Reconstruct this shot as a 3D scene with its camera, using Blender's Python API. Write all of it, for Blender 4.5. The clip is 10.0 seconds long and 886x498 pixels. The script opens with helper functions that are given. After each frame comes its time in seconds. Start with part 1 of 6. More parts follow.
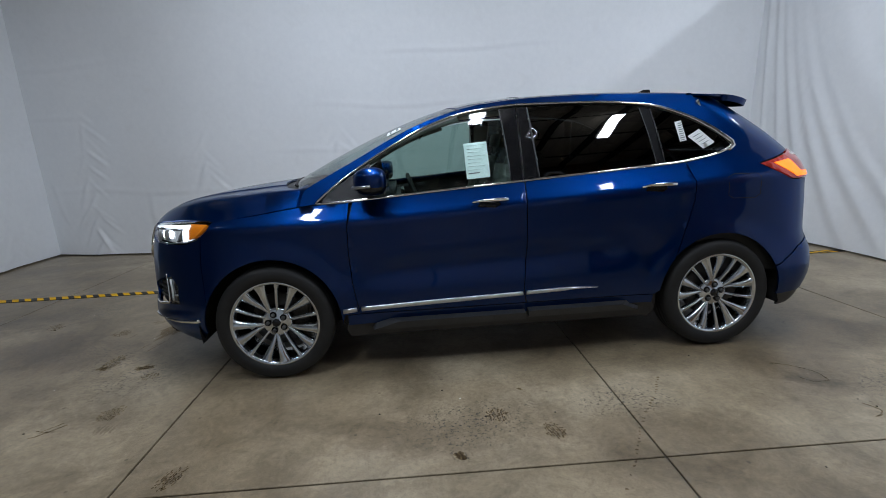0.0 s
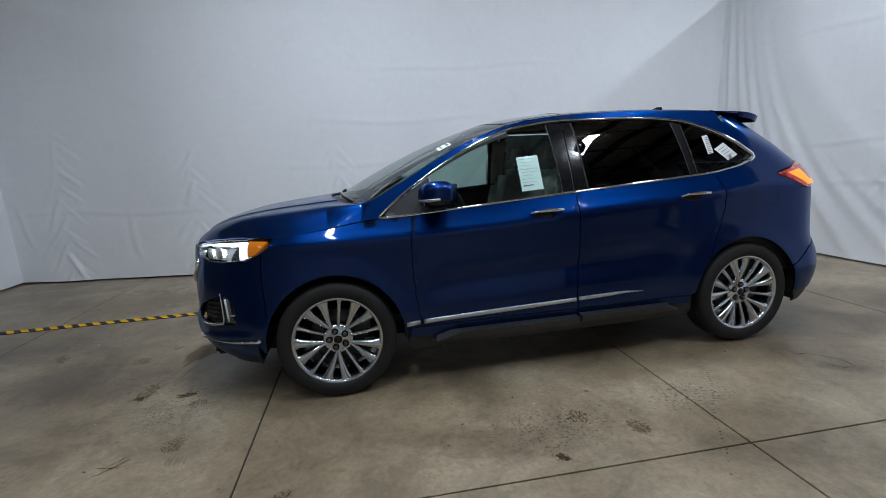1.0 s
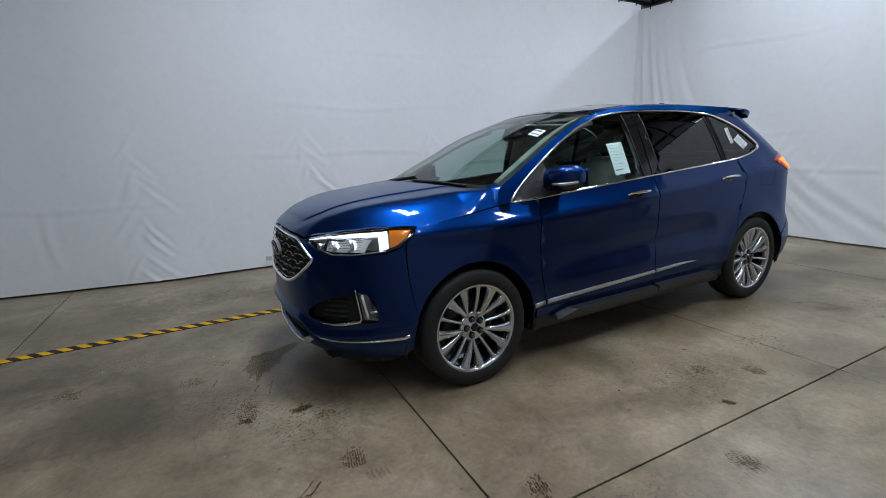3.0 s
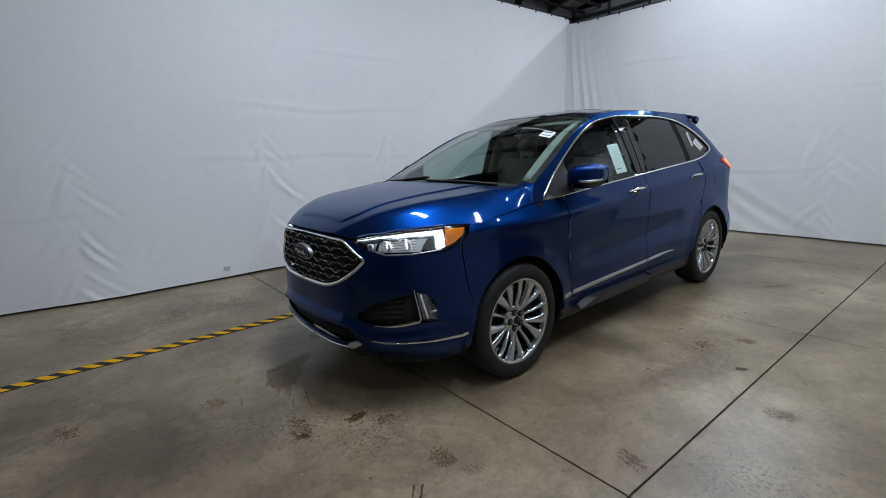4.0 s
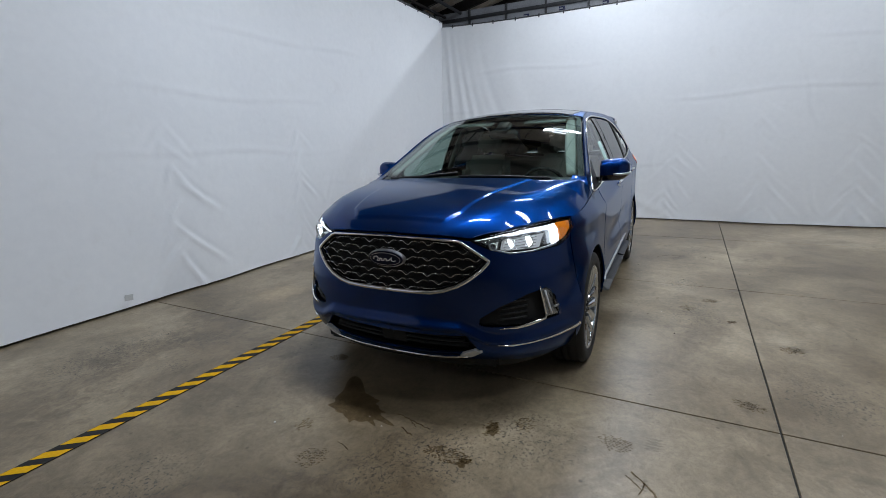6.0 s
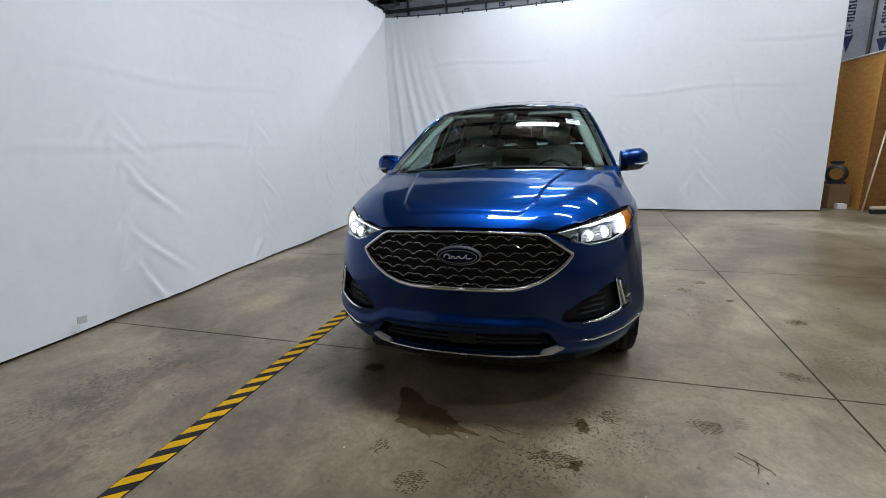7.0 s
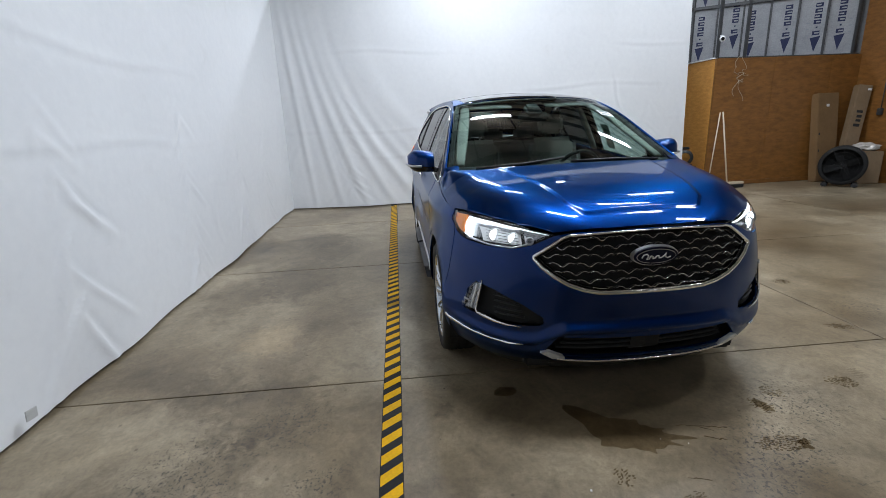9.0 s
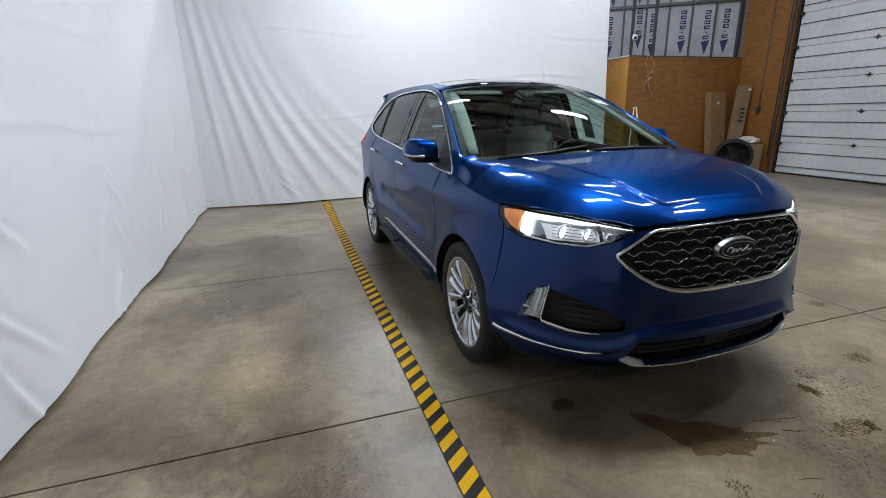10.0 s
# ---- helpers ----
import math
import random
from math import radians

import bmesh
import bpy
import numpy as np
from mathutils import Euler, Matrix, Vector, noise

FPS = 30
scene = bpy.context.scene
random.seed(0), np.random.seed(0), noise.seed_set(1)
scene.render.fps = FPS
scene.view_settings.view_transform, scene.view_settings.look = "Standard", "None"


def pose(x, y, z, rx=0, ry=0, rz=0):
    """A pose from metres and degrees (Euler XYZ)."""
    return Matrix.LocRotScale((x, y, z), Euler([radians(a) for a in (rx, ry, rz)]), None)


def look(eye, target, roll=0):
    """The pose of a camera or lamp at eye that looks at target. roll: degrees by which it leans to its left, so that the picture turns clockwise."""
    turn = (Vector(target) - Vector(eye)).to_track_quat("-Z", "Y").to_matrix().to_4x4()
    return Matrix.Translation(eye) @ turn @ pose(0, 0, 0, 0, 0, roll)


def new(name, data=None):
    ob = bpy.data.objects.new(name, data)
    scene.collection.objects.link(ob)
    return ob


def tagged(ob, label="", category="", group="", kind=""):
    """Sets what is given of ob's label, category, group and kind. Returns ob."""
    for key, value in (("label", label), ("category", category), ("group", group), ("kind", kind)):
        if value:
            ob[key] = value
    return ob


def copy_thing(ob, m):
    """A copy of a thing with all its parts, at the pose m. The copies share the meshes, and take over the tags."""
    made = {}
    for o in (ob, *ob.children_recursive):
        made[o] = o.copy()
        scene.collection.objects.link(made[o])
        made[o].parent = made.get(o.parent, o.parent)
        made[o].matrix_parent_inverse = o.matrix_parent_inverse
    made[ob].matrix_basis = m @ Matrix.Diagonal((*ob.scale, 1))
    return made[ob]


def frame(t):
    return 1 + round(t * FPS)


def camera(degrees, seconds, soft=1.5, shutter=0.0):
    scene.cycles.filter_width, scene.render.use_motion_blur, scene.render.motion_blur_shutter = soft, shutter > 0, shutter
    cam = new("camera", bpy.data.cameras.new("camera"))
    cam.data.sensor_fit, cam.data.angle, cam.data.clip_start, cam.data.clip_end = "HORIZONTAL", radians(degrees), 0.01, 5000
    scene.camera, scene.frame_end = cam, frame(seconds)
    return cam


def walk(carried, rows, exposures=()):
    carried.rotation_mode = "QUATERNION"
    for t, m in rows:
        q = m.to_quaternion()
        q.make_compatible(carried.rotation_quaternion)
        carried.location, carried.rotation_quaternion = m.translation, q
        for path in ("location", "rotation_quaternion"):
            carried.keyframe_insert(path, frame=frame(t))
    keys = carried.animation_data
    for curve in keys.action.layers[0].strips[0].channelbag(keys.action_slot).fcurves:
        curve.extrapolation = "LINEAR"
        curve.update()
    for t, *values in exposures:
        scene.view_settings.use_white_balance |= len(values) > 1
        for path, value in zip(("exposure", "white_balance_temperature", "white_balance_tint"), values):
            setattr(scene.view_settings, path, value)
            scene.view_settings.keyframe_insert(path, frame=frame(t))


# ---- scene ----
cam = camera(87.8, 10.0, soft=0.85)
METRES, EYE, TILT, LEAN, TURN = 8.523, 1.5, 0.0, 0.0, -4.2
PATH = [
    (0, (-0.01, 0.018, 1.367), (0.14, 1.967, 0.945), -2.48),
    (0.5, (-0.314, 0.08, 1.395), (-0.071, 2.026, 1.003), -3.14),
    (1, (-0.691, 0.047, 1.379), (-0.325, 1.979, 1.017), -3.0),
    (1.5, (-1.075, 0.113, 1.376), (-0.549, 2.005, 0.999), -2.4),
    (2, (-1.448, 0.282, 1.406), (-0.801, 2.137, 1.028), -2.2),
    (2.5, (-1.845, 0.378, 1.411), (-1.103, 2.191, 1.012), -2.3),
    (2.7, (-1.99, 0.45, 1.408), (-1.184, 2.233, 0.993), -2.55),
    (3.8, (-2.785, 0.912, 1.388), (-1.592, 2.468, 0.993), -2.4),
    (4, (-2.905, 0.994, 1.401), (-1.658, 2.501, 0.988), -2.5),
    (4.5, (-3.201, 1.295, 1.414), (-1.819, 2.674, 0.98), -2.5),
    (5, (-3.494, 1.593, 1.422), (-1.992, 2.839, 0.983), -2.3),
    (5.5, (-3.68, 1.931, 1.421), (-2.046, 2.996, 0.979), -2.1),
    (5.7, (-3.732, 2.095, 1.435), (-2.051, 3.084, 0.994), -2.2),
    (6.8, (-3.943, 2.986, 1.407), (-2.094, 3.584, 0.936), -1.7),
    (7, (-3.951, 3.169, 1.418), (-2.081, 3.697, 0.944), -2.1),
    (7.5, (-3.993, 3.614, 1.426), (-2.087, 3.981, 0.945), -2.1),
    (8, (-3.983, 4.045, 1.446), (-2.055, 4.211, 0.942), -2.2),
    (8.5, (-3.863, 4.461, 1.47), (-1.932, 4.455, 0.949), -2.7),
    (9, (-3.738, 4.886, 1.472), (-1.818, 4.695, 0.946), -2.5),
    (9.5, (-3.505, 5.23, 1.436), (-1.625, 4.822, 0.89), -1.8),
    (10, (-3.213, 5.552, 1.442), (-1.397, 4.935, 0.874), -1.5),
]
walk(cam, [(t, look(eye, target, roll)) for t, eye, target, roll in PATH],
     exposures=((0.0, -0.74, 6400, 10), (2.5, -0.72, 6400, 10), (4.2, -0.82, 6450, 10), (5.0, -0.82, 6470, 10), (7.0, -0.43, 6550, 10), (8.5, -0.36, 6620, 10), (10.0, -0.25, 6640, 10)))

# ---- light ----
world = bpy.data.worlds.new("hall_air")
scene.world = world
world.use_nodes = True
world.node_tree.nodes["Background"].inputs[0].default_value = (0.7, 0.82, 1.0, 1)
world.node_tree.nodes["Background"].inputs[1].default_value = 0.02
LAMP_W = 80.0
LAMPS = tuple((x, -0.7, 6.1) for x in (-7.5, -1.9, 3.7, 9.3)) + tuple((x, 3.5, 5.2) for x in (-8.2, -0.9, 3.6, 7.3)) + tuple((x, 1.2, 5.7) for x in (-0.7, 0.9))

# share of the full power, lamp by lamp, tuned to balance the lighting
LAMP_SHARE = {(3.7, -0.7): 1.5, (-1.9, -0.7): 1.4, (-7.5, -0.7): 0.3, (-8.2, 3.5): 0.5, (-0.7, 1.2): 0.7, (-0.9, 3.5): 2.25, (3.6, 3.5): 1.45, (7.3, 3.5): 2.0, (0.9, 1.2): 0.8}

# ---- materials ----
def mat(name, colour=(0.5, 0.5, 0.5), rough=0.5, metal=0.0, coat=0.0, emit=None, power=0.0, spec=0.5):
    m = bpy.data.materials.new(name)
    m.use_nodes = True
    b = m.node_tree.nodes["Principled BSDF"]
    b.inputs["Base Color"].default_value = (*colour, 1)
    b.inputs["Roughness"].default_value = rough
    b.inputs["Metallic"].default_value = metal
    b.inputs["Coat Weight"].default_value = coat
    b.inputs["Coat Roughness"].default_value = 0.02
    b.inputs["Specular IOR Level"].default_value = spec
    if emit:
        b.inputs["Emission Color"].default_value = (*emit, 1)
        b.inputs["Emission Strength"].default_value = power
    return m


def node(m, kind, **sockets):
    n = m.node_tree.nodes.new(kind)
    for k, v in sockets.items():
        n.inputs[k.replace("_", " ")].default_value = v
    return n


def link(m, a, b):
    m.node_tree.links.new(a, b)


def ramp(m, fac, stops):
    r = m.node_tree.nodes.new("ShaderNodeValToRGB")
    while len(r.color_ramp.elements) < len(stops):
        r.color_ramp.elements.new(0.5)
    for e, (p, c) in zip(r.color_ramp.elements, stops):
        e.position = p
        e.color = (*c, 1) if len(c) == 3 else c
    link(m, fac, r.inputs[0])
    return r.outputs[0]


def noise_of(m, scale, detail=4.0, rough=0.55, stretch=None, distort=0.0):
    c = m.node_tree.nodes.new("ShaderNodeTexCoord")
    n = node(m, "ShaderNodeTexNoise", Scale=scale, Detail=detail, Roughness=rough, Distortion=distort)
    if stretch:
        p = node(m, "ShaderNodeMapping")
        p.inputs["Scale"].default_value = stretch
        link(m, c.outputs["Object"], p.inputs[0])
        link(m, p.outputs[0], n.inputs["Vector"])
    else:
        link(m, c.outputs["Object"], n.inputs["Vector"])
    return n.outputs["Fac"]


def bump(m, height, strength=0.2, distance=0.01):
    b = node(m, "ShaderNodeBump", Strength=strength, Distance=distance)
    link(m, height, b.inputs["Height"])
    link(m, b.outputs[0], m.node_tree.nodes["Principled BSDF"].inputs["Normal"])


def mix(m, fac, a, b, mode="MIX"):
    n = m.node_tree.nodes.new("ShaderNodeMix")
    n.data_type, n.blend_type = "RGBA", mode
    for socket, value in ((n.inputs[0], fac), (n.inputs[6], a), (n.inputs[7], b)):
        if isinstance(value, (int, float)):
            socket.default_value = value
        elif isinstance(value, tuple):
            socket.default_value = (*value, 1)
        else:
            link(m, value, socket)
    return n.outputs[2]


def bsdf(m):
    return m.node_tree.nodes["Principled BSDF"].inputs


def varied(name, a, b, scale, rough, bump_scale=0.0, bump_strength=0.15, metal=0.0, stretch=None, rough2=None):
    """A surface between two colours, with grain at two scales."""
    m = mat(name, a, rough, metal)
    big = noise_of(m, scale, 5, 0.6, stretch)
    col = ramp(m, big, [(0.3, a), (0.7, b)])
    fine = noise_of(m, scale * 14, 3, 0.6, stretch)
    col = mix(m, 0.25, col, ramp(m, fine, [(0.3, tuple(c * 0.7 for c in a)), (0.7, tuple(min(1, c * 1.25) for c in b))]))
    link(m, col, bsdf(m)["Base Color"])
    if rough2 is not None:
        link(m, ramp(m, big, [(0.3, (rough,) * 3), (0.7, (rough2,) * 3)]), bsdf(m)["Roughness"])
    if bump_scale:
        bump(m, noise_of(m, bump_scale, 4, 0.6, stretch), bump_strength, 0.004)
    return m


def glass(name, tint, gloss=0.03, edge=0.96):
    """Thin pane: clear tint straight on, mirror-like at a glancing angle."""
    m = bpy.data.materials.new(name)
    m.use_nodes = True
    t = m.node_tree
    t.nodes.clear()
    out = t.nodes.new("ShaderNodeOutputMaterial")
    see = t.nodes.new("ShaderNodeBsdfTransparent")
    see.inputs[0].default_value = (*tint, 1)
    shine = t.nodes.new("ShaderNodeBsdfGlossy")
    shine.inputs["Roughness"].default_value = gloss
    f = t.nodes.new("ShaderNodeLayerWeight")
    f.inputs[0].default_value = 0.5
    power = t.nodes.new("ShaderNodeMath")
    power.operation = "POWER"
    power.inputs[1].default_value = 5.0
    scale = t.nodes.new("ShaderNodeMath")
    scale.operation = "MULTIPLY_ADD"
    scale.inputs[1].default_value, scale.inputs[2].default_value = edge - 0.07, 0.07
    blend = t.nodes.new("ShaderNodeMixShader")
    link(m, f.outputs["Facing"], power.inputs[0])
    link(m, power.outputs[0], scale.inputs[0])
    link(m, scale.outputs[0], blend.inputs[0])
    link(m, see.outputs[0], blend.inputs[1])
    link(m, shine.outputs[0], blend.inputs[2])
    link(m, blend.outputs[0], out.inputs[0])
    return m


# car paint: deep blue metallic under clear coat, faint orange peel and dust
PAINT = mat("blue_paint", (0.0002, 0.019, 0.14), 0.36, 1.0, 0.62)
_fl = noise_of(PAINT, 900, 2, 0.6)
_dust = noise_of(PAINT, 3.0, 4, 0.6)
link(PAINT, mix(PAINT, 0.5, ramp(PAINT, _fl, [(0.35, (0.0003, 0.0155, 0.094)), (0.7, (0.0006, 0.0290, 0.163))]),
                ramp(PAINT, _dust, [(0.3, (0.0003, 0.0200, 0.113)), (0.75, (0.0006, 0.0240, 0.132))])), bsdf(PAINT)["Base Color"])
bsdf(PAINT)["Specular Tint"].default_value = (0.46, 0.61, 0.85, 1)
bsdf(PAINT)["Coat Roughness"].default_value = 0.03
bsdf(PAINT)["Sheen Weight"].default_value = 0.008
bsdf(PAINT)["Sheen Roughness"].default_value = 0.35
bsdf(PAINT)["Sheen Tint"].default_value = (0.6, 0.66, 0.72, 1)
CHROME = mat("chrome", (0.86, 0.865, 0.87), 0.08, 1.0)
SATIN = mat("satin_silver", (0.62, 0.63, 0.65), 0.28, 1.0)
SKID = mat("silver_skid_paint", (0.60, 0.61, 0.62), 0.3, 0.3, 0.3)
RIM_METAL = mat("polished_rim_metal", (0.60, 0.64, 0.69), 0.17, 1.0)
bump(RIM_METAL, noise_of(RIM_METAL, 60, 2), 0.04, 0.002)
BLACK_GLOSS = mat("gloss_black", (0.008, 0.008, 0.009), 0.10, 0.0, 0.0, spec=0.4)
PILLAR_BLACK = mat("dull_black_trim", (0.004, 0.004, 0.0045), 0.5, spec=0.1)
BLACK_PLASTIC = varied("black_plastic", (0.012, 0.012, 0.013), (0.022, 0.022, 0.023), 6, 0.5, 400, 0.1)
STEP_PLASTIC = varied("dark_grey_plastic", (0.018, 0.0185, 0.02), (0.032, 0.033, 0.035), 6, 0.42, 300, 0.15)
DARK = mat("underbody_black", (0.006, 0.006, 0.006), 0.8)
RUBBER = varied("tyre_rubber", (0.005, 0.005, 0.005), (0.010, 0.0098, 0.0095), 8, 0.7, 90, 0.2)
BRAKE = varied("brake_iron", (0.06, 0.055, 0.05), (0.1, 0.095, 0.09), 20, 0.4, metal=0.8)
CLEAR = glass("clear_lens", (0.95, 0.96, 0.97), 0.02)
GLASS_GREEN = glass("green_tinted_glass", (0.55, 0.68, 0.64), 0.015)
GLASS_WS = glass("windscreen_glass", (0.6, 0.72, 0.68), 0.015)
GLASS_REAR = glass("rear_screen_glass", (0.22, 0.26, 0.26), 0.015)
GLASS_DARK = glass("privacy_glass", (0.025, 0.03, 0.032), 0.015)
ROOF_GLASS = mat("black_roof_glass", (0.004, 0.0045, 0.005), 0.03, 0.0, 0.6)
LEATHER = varied("grey_leather", (0.32, 0.305, 0.28), (0.40, 0.38, 0.35), 5, 0.5, 120, 0.2)
DASH = varied("dark_dash", (0.012, 0.012, 0.012), (0.02, 0.02, 0.02), 5, 0.6, 200, 0.15)
LINER = varied("headliner_cloth", (0.40, 0.39, 0.36), (0.48, 0.47, 0.44), 8, 0.9)
DRL = mat("white_daytime_light", (0.9, 0.9, 0.9), 0.3, emit=(0.82, 0.92, 1.0), power=2.8)
BEAM = mat("lit_projector", (0.9, 0.9, 0.9), 0.2, emit=(0.85, 0.94, 1.0), power=20.0)
# emission here stands in for the glare round the projectors
CHAMBER_GLARE = mat("lit_lamp_chamber", (0.6, 0.62, 0.65), 0.25, 0.6, 0.3, emit=(0.85, 0.93, 1.0), power=0.38)
AMBER = mat("amber_lens", (0.62, 0.17, 0.008), 0.12, 0.0, 0.8, emit=(1.0, 0.30, 0.01), power=0.28)
TAIL_RED = mat("red_lens", (0.30, 0.02, 0.015), 0.12, 0.0, 0.8, emit=(1, 0.07, 0.04), power=0.16)
TAIL_GLOW = mat("orange_tail_glow", (0.9, 0.2, 0.02), 0.2, emit=(1.0, 0.20, 0.004), power=2.3)
REFLECTOR = varied("silver_reflector", (0.20, 0.21, 0.22), (0.42, 0.43, 0.45), 22, 0.22, metal=0.9)
PAPER = varied("white_paper", (0.72, 0.74, 0.74), (0.8, 0.81, 0.8), 10, 0.7)
PAPER_GREEN = varied("pale_green_paper", (0.52, 0.72, 0.66), (0.58, 0.78, 0.72), 10, 0.7)
INK = mat("grey_ink", (0.16, 0.19, 0.19), 0.7)
INK_PALE = mat("faint_ink", (0.42, 0.58, 0.53), 0.7)
BADGE_BLUE = mat("badge_navy", (0.003, 0.006, 0.022), 0.4, 0.0, 0.0, spec=0.2)

# hall surfaces
CLOTH = mat("white_cloth", (0.78, 0.785, 0.79), 0.85)
_w = noise_of(CLOTH, 0.9, 5, 0.6)
_g = noise_of(CLOTH, 14, 4, 0.6)
_s = noise_of(CLOTH, 3.2, 6, 0.65, distort=0.6)
_c = mix(CLOTH, 0.35, ramp(CLOTH, _w, [(0.3, (0.742, 0.757, 0.772)), (0.7, (0.79, 0.803, 0.815))]), ramp(CLOTH, _g, [(0.3, (0.74, 0.745, 0.75)), (0.7, (0.82, 0.82, 0.82))]))
link(CLOTH, mix(CLOTH, 1.0, _c, ramp(CLOTH, _s, [(0.25, (0.965, 0.96, 0.955)), (0.42, (1, 1, 1))]), "MULTIPLY"), bsdf(CLOTH)["Base Color"])
bump(CLOTH, noise_of(CLOTH, 5, 5, 0.55, distort=0.6), 0.14, 0.02)
# one stained plywood twice: lamp light painted into the first, shade into the second
OSB_LIT = varied("orange_stained_plywood", (0.48, 0.20, 0.034), (0.72, 0.36, 0.085), 7.0, 0.55, 30, 0.15, stretch=(1, 1, 3))
OSB_SHADED = varied("brown_stained_plywood", (0.13, 0.052, 0.010), (0.29, 0.122, 0.026), 6.0, 0.5, 30, 0.15, stretch=(1, 1, 3))
FOAM = varied("foil_faced_foam_board", (0.27, 0.28, 0.30), (0.42, 0.43, 0.45), 2.5, 0.45, 20, 0.2)
NAVY = mat("navy_print", (0.012, 0.02, 0.075), 0.6)
GREY_PRINT = mat("grey_print", (0.3, 0.32, 0.35), 0.6)
STEEL = varied("galvanised_steel", (0.07, 0.072, 0.075), (0.12, 0.122, 0.125), 9, 0.45, metal=0.7)
TRUSS = varied("dark_truss_steel", (0.025, 0.022, 0.022), (0.05, 0.042, 0.04), 6, 0.55, metal=0.3)
DECK = varied("roof_deck", (0.66, 0.60, 0.52), (0.78, 0.72, 0.63), 2, 0.7, 12, 0.2)
# paler than the other walls to reflect light onto the car's side
WALL_BOUNCE = varied("pale_painted_block_wall", (0.42, 0.43, 0.43), (0.52, 0.53, 0.53), 1.2, 0.8, 40, 0.2)
WALL = varied("painted_block_wall", (0.13, 0.13, 0.13), (0.18, 0.18, 0.18), 1.2, 0.8, 40, 0.2)
DOOR_WHITE = varied("white_door_steel", (0.48, 0.50, 0.505), (0.58, 0.59, 0.60), 1.1, 0.45, 25, 0.08)
SEAL = mat("black_rubber_seal", (0.015, 0.015, 0.016), 0.6)
CARD = varied("brown_cardboard", (0.17, 0.096, 0.038), (0.22, 0.128, 0.053), 4, 0.8, 60, 0.15)
CARD_PALE = varied("pale_cardboard", (0.185, 0.122, 0.066), (0.25, 0.172, 0.10), 4, 0.7, 60, 0.15)
STICK = varied("pale_broom_wood", (0.6, 0.5, 0.36), (0.7, 0.6, 0.45), 12, 0.5, stretch=(4, 4, 0.4))
CABLE = mat("beige_cable", (0.45, 0.38, 0.28), 0.5)
WHITE_PLASTIC = varied("white_plastic", (0.7, 0.7, 0.7), (0.78, 0.78, 0.78), 8, 0.4)
FILM = mat("crumpled_clear_film", (0.55, 0.52, 0.48), 0.25)
TAPE_BLACK = varied("black_floor_tape", (0.008, 0.008, 0.008), (0.020, 0.019, 0.018), 6, 0.5, 60, 0.2)
TAPE_YELLOW = varied("yellow_floor_tape", (0.58, 0.31, 0.002), (0.70, 0.385, 0.004), 5, 0.6, 60, 0.1)
for _tape in (TAPE_BLACK, TAPE_YELLOW):
    bsdf(_tape)["Specular IOR Level"].default_value = 0.15
# added fill emission, brightens the roof deck above the lamps
LAMP_TOP_FILL = mat("lamp_top_slot", (0.9, 0.9, 0.9), 0.4, emit=(0.95, 0.98, 1.0), power=9.0)
LAMP_GLOW = mat("lamp_diffuser", (0.9, 0.9, 0.9), 0.4, emit=(0.95, 0.98, 1.0), power=17.0)


# ---- mesh helpers ----
def mesh_of(name, verts, faces, material, smooth=True):
    me = bpy.data.meshes.new(name)
    me.from_pydata([tuple(map(float, v)) for v in verts], [], [tuple(map(int, f)) for f in faces])
    me.materials.append(material)
    if smooth:
        me.polygons.foreach_set("use_smooth", [True] * len(me.polygons))
    me.update()
    return me


def place(name, me, parent=None, label="", m=None):
    ob = new(name, me)
    if parent:
        ob.parent = parent
    if m is not None:
        ob.matrix_basis = m
    return tagged(ob, label)


def part(name, bm, material, parent, label="", smooth=False, m=None):
    me = bpy.data.meshes.new(name)
    bm.to_mesh(me)
    bm.free()
    me.materials.append(material)
    if smooth:
        me.polygons.foreach_set("use_smooth", [True] * len(me.polygons))
    return place(name, me, parent, label, m)


def thing(name, label, category, m=None, group="", kind=""):
    ob = new(name)
    ob.empty_display_size = 0.1
    if m is not None:
        ob.matrix_basis = m
    return tagged(ob, label, category, group, kind)


def box(bm, size, at=(0, 0, 0), bevel=0.0, turn=None, segs=2):
    made = bmesh.ops.create_cube(bm, size=1.0)["verts"]
    m = Matrix.Translation(at) @ (turn or Matrix()) @ Matrix.Diagonal((*size, 1))
    bmesh.ops.transform(bm, matrix=m, verts=made)
    if bevel:
        edges = list({e for v in made for e in v.link_edges})
        bmesh.ops.bevel(bm, geom=edges, offset=bevel, segments=segs, affect="EDGES", clamp_overlap=True)
    return bm


def boxed(size, at=(0, 0, 0), bevel=0.0, turn=None, segs=2):
    return box(bmesh.new(), size, at, bevel, turn, segs)


def tube(points, radius, sides=8, closed=False):
    """Vertices and faces of a tube along points."""
    pts = [Vector(p) for p in points]
    n = len(pts)
    verts, faces = [], []
    up = Vector((0, 0, 1))
    for i, p in enumerate(pts):
        a = pts[(i - 1) % n] if closed or i else p
        b = pts[(i + 1) % n] if closed or i < n - 1 else p
        d = (b - a).normalized()
        side = d.cross(up)
        if side.length < 0.05:
            side = d.cross(Vector((1, 0, 0)))
        side.normalize()
        top = side.cross(d)
        for k in range(sides):
            t = 2 * math.pi * k / sides
            verts.append(p + radius * (math.cos(t) * side + math.sin(t) * top))
    for i in range(n if closed else n - 1):
        for k in range(sides):
            a, b = i * sides + k, i * sides + (k + 1) % sides
            c, d = ((i + 1) % n) * sides + (k + 1) % sides, ((i + 1) % n) * sides + k
            faces.append((a, d, c, b))
    if not closed:
        faces.append(tuple(range(sides)))
        faces.append(tuple(range((n - 1) * sides, n * sides))[::-1])
    return verts, faces


